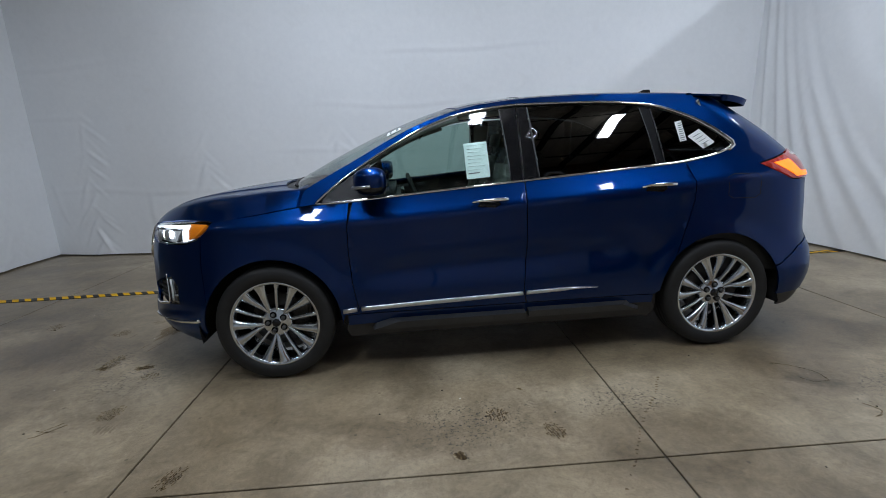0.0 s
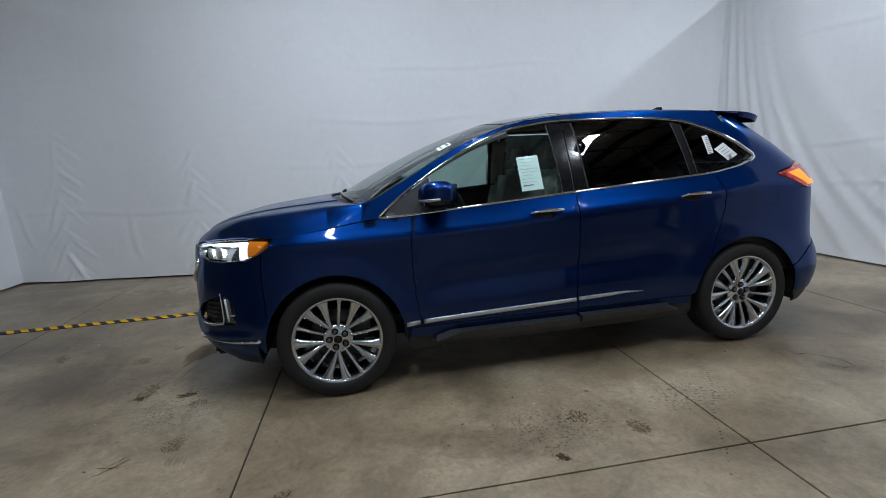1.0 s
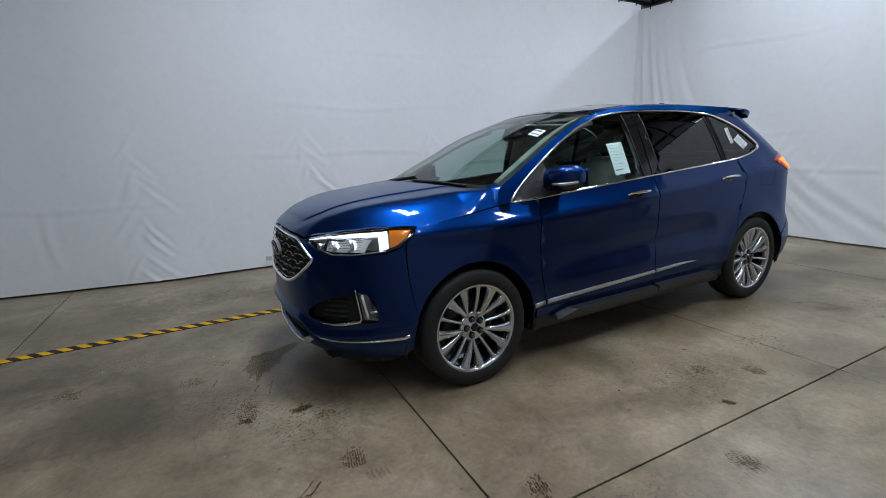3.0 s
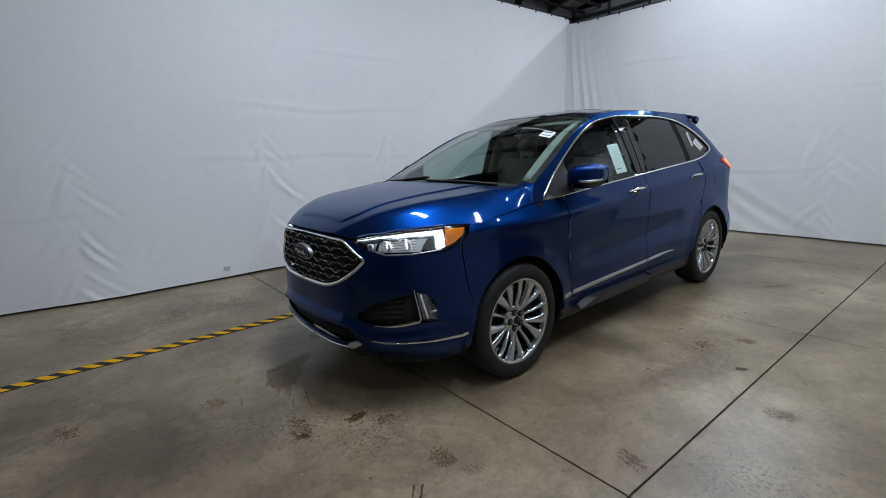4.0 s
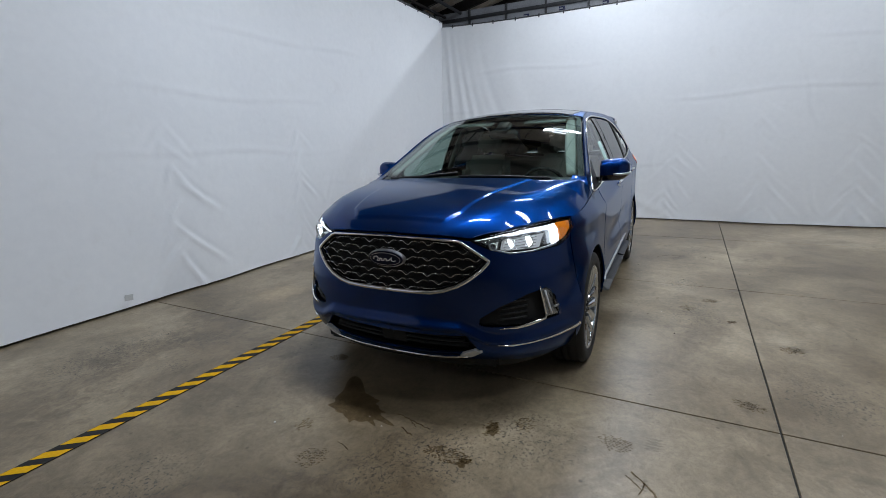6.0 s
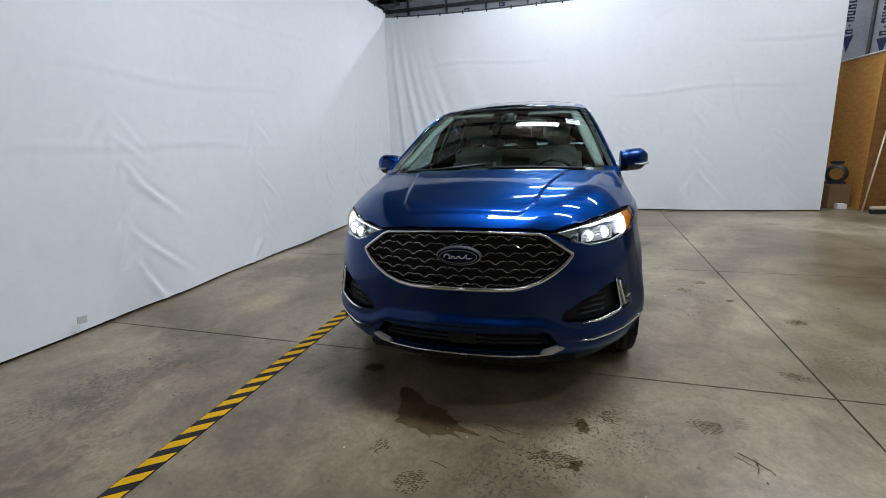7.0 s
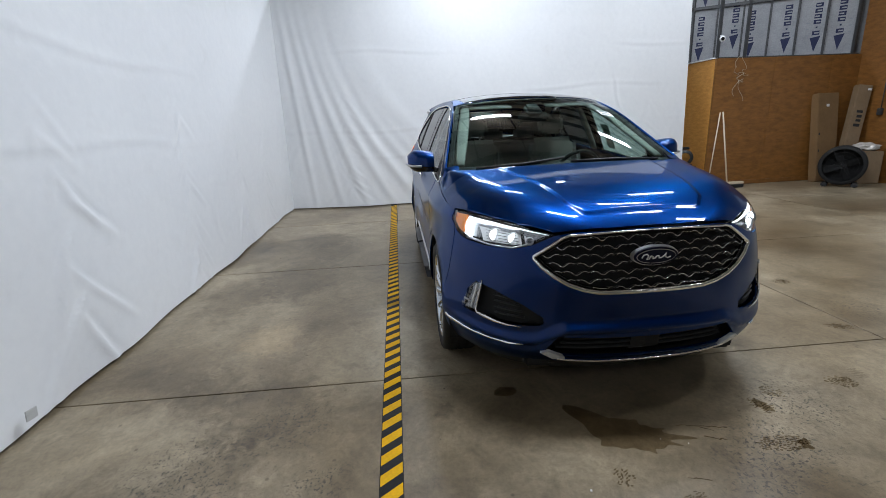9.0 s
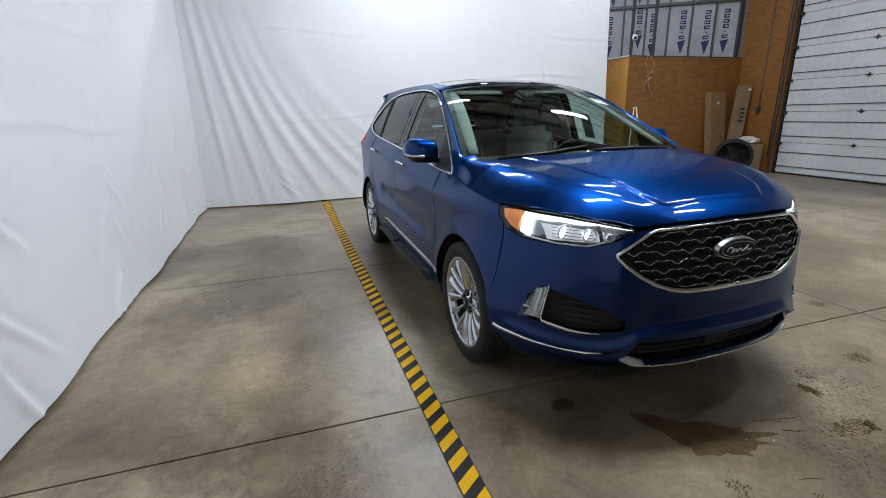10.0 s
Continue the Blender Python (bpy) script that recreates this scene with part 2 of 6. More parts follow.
def lathe(profile, sides=64):
    """Turns (radius, y) pairs round the y axis."""
    verts, faces = [], []
    for k in range(sides):
        t = 2 * math.pi * k / sides
        verts += [(r * math.cos(t), y, r * math.sin(t)) for r, y in profile]
    n = len(profile)
    for k in range(sides):
        for i in range(n - 1):
            a, b = k * n + i, ((k + 1) % sides) * n + i
            faces.append((a, a + 1, b + 1, b))
    return verts, faces


def smooth01(x):
    x = np.clip(x, 0, 1)
    return x * x * (3 - 2 * x)


class Curve:
    """A smooth monotone-piece curve through knots."""

    def __init__(self, *knots):
        self.x = np.array([k[0] for k in knots], float)
        self.y = np.array([k[1] for k in knots], float)
        h = np.diff(self.x)
        d = np.diff(self.y) / h
        m = np.zeros_like(self.x)
        m[0], m[-1] = d[0], d[-1]
        for i in range(1, len(d)):
            if d[i - 1] * d[i] > 0:
                w1, w2 = 2 * h[i] + h[i - 1], h[i] + 2 * h[i - 1]
                m[i] = (w1 + w2) / (w1 / d[i - 1] + w2 / d[i])
        self.m = m

    def __call__(self, q):
        q = np.clip(np.asarray(q, float), self.x[0], self.x[-1])
        i = np.clip(np.searchsorted(self.x, q) - 1, 0, len(self.x) - 2)
        h = self.x[i + 1] - self.x[i]
        t = (q - self.x[i]) / h
        return ((1 + 2 * t) * (1 - t) ** 2 * self.y[i] + t * (1 - t) ** 2 * h * self.m[i]
                + t * t * (3 - 2 * t) * self.y[i + 1] + t * t * (t - 1) * h * self.m[i + 1])


# ---- hall ----
ROOM = pose(0, 0, 0, 0, 0, -1.3)
HALL = dict(x0=-11.0, x1=11.0, y0=-4.5, y1=8.35, top=7.8)


def room(x, y, z):
    return ROOM @ Vector((x, y, z))


def wall(name, a, b, z0, z1, thick, material, label="", cat="wall"):
    """A wall from a to b in plan, its thickness to the outside of a-b (to its right)."""
    a, b = Vector(a), Vector(b)
    d = b - a
    ob = part(name, boxed((d.length, thick, z1 - z0), (d.length / 2, -thick / 2, (z0 + z1) / 2)), material, None, label)
    ob.matrix_basis = Matrix.Translation((a.x, a.y, 0)) @ pose(0, 0, 0, 0, 0, math.degrees(math.atan2(d.y, d.x)))
    return tagged(ob, label, cat, kind="structure")


# outer shell of the hall
X0, X1, Y0, Y1, TOP = HALL["x0"], HALL["x1"], HALL["y0"], HALL["y1"], HALL["top"]
wall("wall_north", (X1, Y1), (X0, Y1), 0, TOP, 0.2, WALL, "grey hall wall behind the white drapes")
wall("wall_west", (X0, Y1), (X0, Y0), 0, TOP, 0.2, WALL, "grey hall wall at the end of the hall")
wall("wall_east", (X1, Y0), (X1, Y1), 0, TOP, 0.2, WALL, "grey hall wall beyond the plywood room")
# door wall: plain part, opening for the roll door, plywood part
DX0, DX1, DTOP = 0.40, 4.03, 3.80
# this stretch stays out of view and serves as a reflector for the car
wall("wall_south", (X0, Y0), (DX0, Y0), 0, TOP, 0.2, WALL_BOUNCE, "pale painted hall wall beside the overhead door")
wall("wall_south_lintel", (DX0, Y0), (DX1, Y0), DTOP, TOP, 0.2, WALL, "grey wall above the overhead door")
wall("wall_south_plywood", (DX1, Y0), (5.14, Y0), 0, TOP, 0.2, OSB_SHADED, "tall brown stained plywood wall beside the door")
wall("wall_south_end", (5.14, Y0), (X1, Y0), 0, TOP, 0.2, WALL, "grey hall wall behind the plywood room")


def roof_z(y):
    """The roof rises from the low eave behind the back drape."""
    return 4.45 + 0.25 * (Y1 - 0.6 - y)


PITCH = math.degrees(math.atan(-0.25))


def on_roof(size, x, y, drop, bevel=0.0):
    return boxed(size, (0, 0, 0), bevel), pose(x, y, roof_z(y) - drop, PITCH, 0, 0)


def ceiling():
    bm = bmesh.new()
    mid = (Y0 + Y1) / 2
    turn = pose(0, 0, 0, PITCH)
    box(bm, (X1 - X0 + 0.4, (Y1 - Y0) * 1.06, 0.08), (0, mid, roof_z(mid) + 0.10), 0, turn)
    for i in range(74):
        box(bm, (0.05, (Y1 - Y0) * 1.04, 0.03), (X0 + 0.3 + i * 0.295, mid, roof_z(mid) + 0.05), 0, turn)
    tagged(part("ceiling", bm, DECK, None, "dull ribbed metal roof deck, sloping"), "", "ceiling", kind="structure")


ceiling()


def rafter(x):
    mid = (Y0 + Y1) / 2
    root = thing("roof_rafter", "dark steel roof rafter sloping under the metal deck", "rafter", pose(x, mid, roof_z(mid), PITCH), "roof rafters")
    n = (Y1 - Y0) * 1.02
    part("web", boxed((0.014, n, 0.20), (0, 0, -0.07), 0.002), TRUSS, root)
    part("flange", boxed((0.085, n, 0.014), (0, 0, -0.175), 0.003), TRUSS, root)
    part("flange", boxed((0.085, n, 0.014), (0, 0, 0.03), 0.003), TRUSS, root)


for k in range(20):
    rafter(X0 + 0.9 + 1.07 * k)


def roof_brace(y, dx):
    bm, m = on_roof((X1 - X0, 0.045, 0.045), 0, y, 0.20, 0.004)
    ob = part("roof_brace", bm, TRUSS, None, "thin dark steel brace across the rafters", False, m)
    tagged(ob, "", "brace", "roof braces")


for k in range(9):
    roof_brace(Y1 - 0.9 - 1.5 * k, 0)
duct = place("roof_conduit", mesh_of("roof_conduit", *tube([(X0 + 1, 7.05, roof_z(7.05) - 0.26), (X1 - 1, 7.05, roof_z(7.05) - 0.26)], 0.035, 10), STEEL), None, "grey round conduit under the rafters")
tagged(duct, "", "conduit")


def ceiling_lamp(rod):
    root = thing("ceiling_lamp", "long white linear ceiling lamp, switched on", "lamp", None, "ceiling lamps")
    part("housing", boxed((0.28, 1.26, 0.07), (0, 0, 0.05), 0.015), WHITE_PLASTIC, root)
    part("diffuser", boxed((0.24, 1.22, 0.02), (0, 0, 0.008), 0.004), LAMP_GLOW, root, "glowing white diffuser")
    # unseen strip, added only to throw light up at the deck
    part("uplight", boxed((0.12, 1.12, 0.008), (0, 0, 0.09), 0.002), LAMP_TOP_FILL, root, "pale glowing slot along the top")
    for y in (-0.5, 0.5):
        v, f = tube([(0, y, 0.08), (0, y, rod)], 0.008, 6)
        place("suspension_rod", mesh_of("rod", v, f, STEEL), root)
    return root


lamp_data = bpy.data.lights.new("lamp_light", "AREA")
lamp_data.shape, lamp_data.size, lamp_data.size_y = "RECTANGLE", 0.24, 1.22
lamp_data.energy, lamp_data.color = LAMP_W, (0.86, 0.965, 1.12)
made_lamps = {}
for lx, ly, lz in LAMPS:
    if lz in made_lamps:
        copy_thing(made_lamps[lz], pose(lx, ly, lz))
    else:
        made_lamps[lz] = ceiling_lamp(roof_z(ly) - lz - 0.25)
        made_lamps[lz].matrix_basis = pose(lx, ly, lz)
    data = lamp_data.copy()
    data.energy = LAMP_W * LAMP_SHARE.get((lx, ly), 1.0)
    lamp = new("lamp_light", data)
    lamp.matrix_basis = pose(lx, ly, lz - 0.01)


# ---- drapes ----
def drape(name, path, top_of, seed, label, lean=None, swags=0, wrinkle=1.0):
    """A hanging cloth along a plan path, with soft folds and pressed-in wrinkles."""
    rng = np.random.default_rng(seed)
    pts = np.array(path, float)
    seg = np.hypot(*np.diff(pts, axis=0).T)
    L = np.concatenate([[0], np.cumsum(seg)])
    total, step = L[-1], 0.028
    nl = int(total / step) + 1
    nz = 132
    l = np.linspace(0, total, nl)
    cx, cy = Curve(*zip(L, pts[:, 0])), Curve(*zip(L, pts[:, 1]))
    px, py = cx(l), cy(l)
    tx, ty = np.gradient(px, l), np.gradient(py, l)
    ln = np.hypot(tx, ty)
    nx, ny = -ty / ln, tx / ln
    w = np.linspace(0, 1, nz)[:, None]
    top = np.array([top_of(q) for q in l])[None, :]
    z = 0.024 + w * (top - 0.024)
    ll = np.broadcast_to(l[None, :], z.shape)
    d = np.zeros_like(z)
    # broad vertical folds, deeper toward the floor
    for _ in range(16):
        f, ph, a = rng.uniform(0.5, 3.2), rng.uniform(0, 6.3), rng.uniform(0.003, 0.009)
        wob = 0.25 * np.sin(z * rng.uniform(0.6, 2.0) + rng.uniform(0, 6.3))
        d += a * np.sin(f * ll + ph + wob) * (1.1 - 0.55 * w)
    # storage creases: faint level lines
    for zc in (0.95, 1.42, 2.05, 2.75):
        wob = 0.03 * np.sin(ll * 1.3 + rng.uniform(0, 6)) + 0.02 * np.sin(ll * 3.1 + rng.uniform(0, 6))
        gate = np.clip(np.sin(ll * rng.uniform(0.7, 1.2) + rng.uniform(0, 6.3)) * 2, 0, 1)
        q = (z - zc - wob) / 0.035
        d += 0.004 * gate * np.exp(-q * q) - 0.003 * gate * np.exp(-((q + 1.2) ** 2))
    # wrinkles: chevrons stacked under one another along a few upright fold lines
    axis = rng.uniform(0.3, 0.9)
    while axis < total:
        drift = rng.uniform(-0.10, 0.10)
        zc = rng.uniform(1.5, 2.1)
        while zc > 0.10:
            la = axis + drift * (2 - zc) + rng.uniform(-0.06, 0.06)
            for side in (-1, 1):
                if rng.random() < 0.18:
                    continue
                length = rng.uniform(0.22, 0.62) * (1.25 - 0.25 * zc)
                spread = side * rng.uniform(0.45, 1.05)
                wide = rng.uniform(0.016, 0.034)
                amp = wrinkle * rng.uniform(0.004, 0.0105) * (1.15 - 0.35 * zc)
                t = (zc - z) / length
                off = (ll - la - spread * (zc - z) - 0.03 * np.sin(t * 4 + zc)) * side
                g = np.where((t > 0) & (t < 1), np.sin(np.pi * np.clip(t, 0, 1) ** 0.6), 0)
                q = off / (wide * (0.8 + 0.8 * np.clip(t, 0, 1)))
                d += amp * g * (np.exp(-np.where(q > 0, q * 1.7, q * 0.75) ** 2) - 0.45 * np.exp(-((q - 1.6) ** 2)))
            zc -= rng.uniform(0.13, 0.26)
        axis += rng.uniform(0.9, 1.9)
    # a few loose leaning folds between them
    for _ in range(int(total * 1.6)):
        l0, z0 = rng.uniform(0, total), abs(rng.normal(0.25, 0.6))
        length, lean_ = rng.uniform(0.3, 0.9), rng.choice([-1, 1]) * rng.uniform(0.1, 0.6)
        wide, amp = rng.uniform(0.02, 0.06), rng.uniform(0.003, 0.008)
        t = (z - z0) / length
        off = ll - l0 - lean_ * (z - z0) - 0.04 * np.sin(t * 5)
        g = np.where((t > 0) & (t < 1), np.sin(np.pi * np.clip(t, 0, 1)), 0)
        q = off / wide
        d += amp * g * (np.exp(-q * q) - 0.6 * np.exp(-((q - 1.5) ** 2)))
    # long swags that fall from the hung corner and sweep along the cloth
    for k in range(swags):
        start = total - 0.12 - 0.16 * k - rng.uniform(0, 0.06)
        sweep = 0.35 + 0.34 * k
        path_l = start - sweep * (1 - w) ** (1.1 + 0.16 * k)
        wide = 0.05 + 0.012 * k
        q = (ll - path_l) / wide
        fade = np.clip(np.sin(np.pi * (0.10 + 0.85 * w)) * 1.2, 0, 1)
        d += (0.021 - 0.0011 * k) * fade * (np.exp(-q * q) - 0.5 * np.exp(-((q - 1.7) ** 2)))
    # the hem kicks and pulls in places
    hem = np.clip(1 - z / 0.5, 0, 1) ** 1.5
    d += hem * (0.012 * np.sin(ll * 2.3 + seed) + 0.010 * np.sin(ll * 5.7 + 2 * seed))
    if lean is not None:
        d += lean * w
    X = px[None, :] + nx[None, :] * d
    Y = py[None, :] + ny[None, :] * d
    verts = np.stack([X, Y, z], -1).reshape(-1, 3)
    i = np.arange(nz - 1)[:, None] * nl + np.arange(nl - 1)[None, :]
    faces = np.stack([i, i + 1, i + nl + 1, i + nl], -1).reshape(-1, 4)
    root = thing(name, label, "drape", None, "studio drapes")
    place("cloth", mesh_of(name, verts, faces, CLOTH), root)
    rail = [(X[-1, k], Y[-1, k], z[-1, k] + 0.01) for k in range(0, nl, 12)]
    v, f = tube(rail, 0.012, 6)
    place("hanging_wire", mesh_of("wire", v, f, STEEL), root)
    clip = mesh_of("clip", *tube([(0, 0, -0.03), (0, 0, 0.035)], 0.012, 6), BLACK_PLASTIC)
    for k in range(6, nl, 16):
        place("clip", clip, root, "", Matrix.Translation((X[-1, k], Y[-1, k], z[-1, k])))
    return root


drape("back_drape", [(5.40, 6.86), (5.10, 6.82), (3.0, 6.84), (1.0, 6.84), (-1.2, 6.84), (-3.0, 7.02), (-4.6, 7.3), (-5.36, 7.48), (-5.75, 7.56)],
      lambda q: 3.83 + 0.012 * q, 3, "long white cloth studio backdrop hanging to the floor, wrinkled", lean=0.03, wrinkle=2.4)
drape("side_drape", [(4.92, -0.80), (4.88, 0.6), (4.98, 2.2), (5.02, 4.2), (5.08, 5.6), (5.16, 6.83)],
      lambda q: 3.64 + 0.10 * max(0.0, (q - 5.5) / 2.2) ** 2, 5, "white cloth studio drape, softly folded, hanging beside the plywood room", lean=-0.14, swags=9)
drape("far_drape", [(-5.38, 7.60), (-5.40, 6.9), (-5.38, 6.2), (-5.36, 5.2)],
      lambda q: 3.95, 9, "white cloth studio drape with deep wrinkles at the hem", lean=-0.05)


# ---- the car: surfaces ----
# u runs back from the front axle, v out from the centre line, z up.
NOSE = Curve((0.15, -0.77), (0.22, -0.825), (0.30, -0.890), (0.36, -0.922), (0.44, -0.936), (0.50, -0.940), (0.60, -0.942), (0.65, -0.943), (0.75, -0.94), (0.85, -0.928), (0.95, -0.905), (1.0, -0.885), (1.06, -0.82))
TAIL = Curve((0.15, 3.575), (0.30, 3.705), (0.5, 3.755), (0.6, 3.745), (0.75, 3.685), (1.0, 3.665), (1.2, 3.635), (1.3, 3.535), (1.4, 3.425), (1.5, 3.295), (1.6, 3.155), (1.72, 2.985))
BELT = Curve((-0.6, 1.08), (0.3, 1.09), (0.5, 1.095), (1.6, 1.17), (2.13, 1.20), (2.63, 1.23), (2.95, 1.26), (3.8, 1.26))
WBASE = Curve((0.15, 0.88), (0.22, 0.905), (0.30, 0.925), (0.38, 0.938), (0.46, 0.948), (0.53, 0.951), (0.60, 0.946), (0.70, 0.940), (0.80, 0.940), (0.90, 0.940), (0.98, 0.942), (1.025, 0.944), (1.045, 0.940), (1.08, 0.920), (1.13, 0.894),
              (1.17, 0.874), (1.25, 0.842), (1.35, 0.800), (1.45, 0.755), (1.55, 0.706), (1.62, 0.662), (1.66, 0.626), (1.70, 0.57))
EDGE = Curve((0.0, 1.05), (0.10, 1.10), (0.2, 1.155), (0.35, 1.236), (0.5, 1.313), (0.65, 1.393), (0.8, 1.473), (1.04, 1.573), (1.31, 1.642), (1.7, 1.682), (2.1, 1.688), (2.5, 1.677), (2.9, 1.654), (3.2, 1.620), (3.4, 1.583))
CREST = Curve((-0.1, 1.10), (0.08, 1.205), (0.3, 1.324), (0.5, 1.422), (0.7, 1.510), (0.9, 1.587), (1.1, 1.651), (1.3, 1.699), (1.6, 1.726), (2.0, 1.737), (2.4, 1.730), (2.8, 1.709), (3.2, 1.675), (3.6, 1.633))


def eased(curve, width):
    """The curve with its bends evened out over a width."""
    x = np.linspace(curve.x[0] - 4 * width, curve.x[-1] + 4 * width, 900)
    y = curve(x) + curve.m[0] * np.minimum(x - curve.x[0], 0) + curve.m[-1] * np.maximum(x - curve.x[-1], 0)
    h = x[1] - x[0]
    k = np.arange(-int(3 * width / h), int(3 * width / h) + 1)
    w = np.exp(-(k * h / width) ** 2)
    pad = len(k) // 2
    y2 = np.convolve(np.concatenate([y[0] + (np.arange(-pad, 0)) * (y[1] - y[0]), y, y[-1] + np.arange(1, pad + 1) * (y[-1] - y[-2])]), w / w.sum(), "valid")
    return lambda q: np.interp(np.asarray(q, float), x, y2)


CREST, EDGE = eased(CREST, 0.10), eased(EDGE, 0.07)
NOSE = eased(NOSE, 0.02)
LEDGE = Curve((0.0, 0.478), (0.40, 0.476), (0.46, 0.455), (0.56, 0.408), (0.62, 0.400), (0.75, 0.408), (0.86, 0.424), (0.95, 0.43))
LF, LR, REF0, REF1 = 0.75, 0.64, -0.93, 3.83
ARCH = 0.410
_th = np.linspace(0, math.pi / 2, 120)
_fr = np.stack([REF0 + LF * (1 - np.cos(_th) ** (2 / 1.69)), np.sin(_th) ** (2 / 3)], -1)
_md = np.stack([np.linspace(REF0 + LF, REF1 - LR, 160)[1:-1], np.ones(158)], -1)
_rr = np.stack([REF1 - LR * (1 - np.cos(_th[::-1]) ** (2 / 3.4)), np.sin(_th[::-1]) ** (2 / 3.0)], -1)
_ref = np.concatenate([_fr, _md, _rr])
_S = np.concatenate([[0], np.cumsum(np.hypot(np.diff(_ref[:, 0]), 0.95 * np.diff(_ref[:, 1])))])


def half_width(u, z):
    zz = z - (BELT(u) - 1.17) * smooth01((z - 0.72) / 0.36)
    w = WBASE(zz)
    w = w * (1 - 0.038 * smooth01((z - 0.66) / 0.32) * smooth01((0.16 - u) / 0.55))
    # flared arches
    for c in (0.0, 2.849):
        r = np.hypot(u - c, z - 0.37)
        w = w + 0.014 * np.exp(-((r - ARCH) / 0.075) ** 2) * (z > 0.1)
    # the bumper corner swells ahead of the wheel
    w = w + 0.036 * np.exp(-((z - 0.42) / 0.17) ** 2) * smooth01((-0.18 - u) / 0.25)
    # hollow low in the doors above a crease
    w = w - 0.018 * np.exp(-((z - 0.645 - 0.05 * (u - 0.5)) / 0.075) ** 2) * smooth01((u - 0.5) / 0.3) * smooth01((2.35 - u) / 0.3)
    return w


def shell(s, z, off=0.0):
    s, z = np.asarray(s, float), np.asarray(z, float)
    ur, yr = np.interp(s, _S, _ref[:, 0]), np.interp(s, _S, _ref[:, 1])
    u = ur + (NOSE(z) - REF0) * smooth01((0.35 - ur) / 0.95) + (TAIL(z) - REF1) * smooth01((ur - 2.6) / 1.0)
    y = yr * half_width(u, z)
    d = z - LEDGE(y)
    step = np.where(d > 0, smooth01((0.062 - d) / 0.058), 1 - 0.75 * smooth01(-d / 0.010) + 0.30 * smooth01((-d - 0.018) / 0.03))
    u = u - 0.024 * step * smooth01((-0.42 - u) / 0.12) * smooth01((z - 0.26) / 0.06)
    p = np.stack([u, y, z], -1)
    if off:
        p = p + normals(shell, s, z) * off
    return p


def lid(u, v, off=0.0):
    """Windscreen and roof above the plan."""
    u, v = np.asarray(u, float), np.asarray(v, float)
    e = EDGE(u) - 0.010 * smooth01((1.20 - u) / 0.15)
    ve = half_width(u, EDGE(u)) * np.interp(u, [3.1, 3.7], [1, 0.94])
    c = CREST(u)
    z = c - (c - e) * np.minimum(np.abs(v / ve), 1.2) ** 2.4
    p = np.stack([u, v, z], -1)
    if off:
        p = p + normals(lid, u, v) * off
    return p


HOODC = Curve((-1.0, 0.90), (-0.93, 0.955), (-0.90, 0.995), (-0.86, 1.028), (-0.78, 1.070), (-0.65, 1.104), (-0.45, 1.141), (-0.2, 1.174), (0.1, 1.202), (0.35, 1.215))
HOODC = eased(HOODC, 0.05)
HOODE = Curve((-0.95, 0.95), (-0.6, 0.985), (-0.33, 1.012), (-0.07, 1.040), (0.16, 1.070), (0.35, 1.088))


def nose_shift(v):
    return LF * (1 - np.clip(1 - (np.abs(v) / 0.90) ** 3, 0, 1) ** (1 / 1.69))


def hood_edge(u):
    z = HOODE(u)
    return half_width(u, z) * np.interp(u, _ref[:120, 0], _ref[:120, 1])


HOOD_RIM = []


def bonnet(u, v, off=0.0):
    """Hood height over the plan, drawn down to the bumper and lamps at its front rim."""
    u, v = np.asarray(u, float), np.asarray(v, float)
    p = bonnet_raw(u, v)
    if HOOD_RIM:
        rv, ru, dz = (np.array(c) for c in zip(*HOOD_RIM))
        away = u - np.interp(np.abs(v), rv, ru)
        p[..., 2] += np.interp(np.abs(v), rv, dz) * np.exp(-(np.maximum(away, 0) / 0.16) ** 2)
    if off:
        p = p + normals(bonnet, u, v) * off
    return p


def bonnet_raw(u, v):
    ve = np.maximum(hood_edge(u), 0.3)
    c = HOODC(u - 0.32 * nose_shift(v) * smooth01((0.1 - u) / 0.9)) - 0.048 * v * v * smooth01((u + 0.62) / 0.5)
    # the flank climbs from the fender line and rounds over into the top
    flank = HOODE(u) + (ve - np.abs(v)) * np.interp(u, [-0.75, -0.3, 0.0, 0.12, 0.2], [0.90, 0.85, 1.0, 1.6, 2.0])
    k = np.interp(u, [-0.6, 0.2], [0.11, 0.06])
    h = np.clip(k - np.abs(c - flank), 0, None) / k
    z = np.minimum(c, flank) - h * h * k / 4
    # raised centre, bounded by two creases that meet before the nose
    lim = np.interp(u, [-0.83, -0.80, -0.72, -0.3, 0.2], [0.22, 0.30, 0.36, 0.44, 0.56])
    z = z + 0.0070 * smooth01((lim - np.abs(v)) / 0.020) * smooth01((u + 0.82) / 0.030)
    return np.stack([u, v, z], -1)


def normals(surf, a, b):
    h = 0.004
    da = surf(a + h, b) - surf(a - h, b)
    db = surf(a, b + h) - surf(a, b - h)
    n = np.cross(db, da) if surf is shell else np.cross(da, db)
    return n / np.maximum(np.linalg.norm(n, axis=-1, keepdims=True), 1e-9)


_front = len(_fr)


def on_shell(points):
    """Side ('s', u, z), front ('f', v, z) or rear ('r', v, z) places as (s, z)."""
    out = []
    for kind, a, z in points:
        p = shell(_S, np.full_like(_S, z))
        if kind == "s":
            s = np.interp(a, p[:, 0], _S)
        elif kind == "f":
            k = int(np.argmax(p[:_front + 20, 1])) + 1
            s = np.interp(a, p[:k, 1], _S[:k])
        else:
            k = len(_S) - len(_rr)
            s = np.interp(-a, -p[k:, 1], _S[k:])
        out.append((float(s), z))
    return out


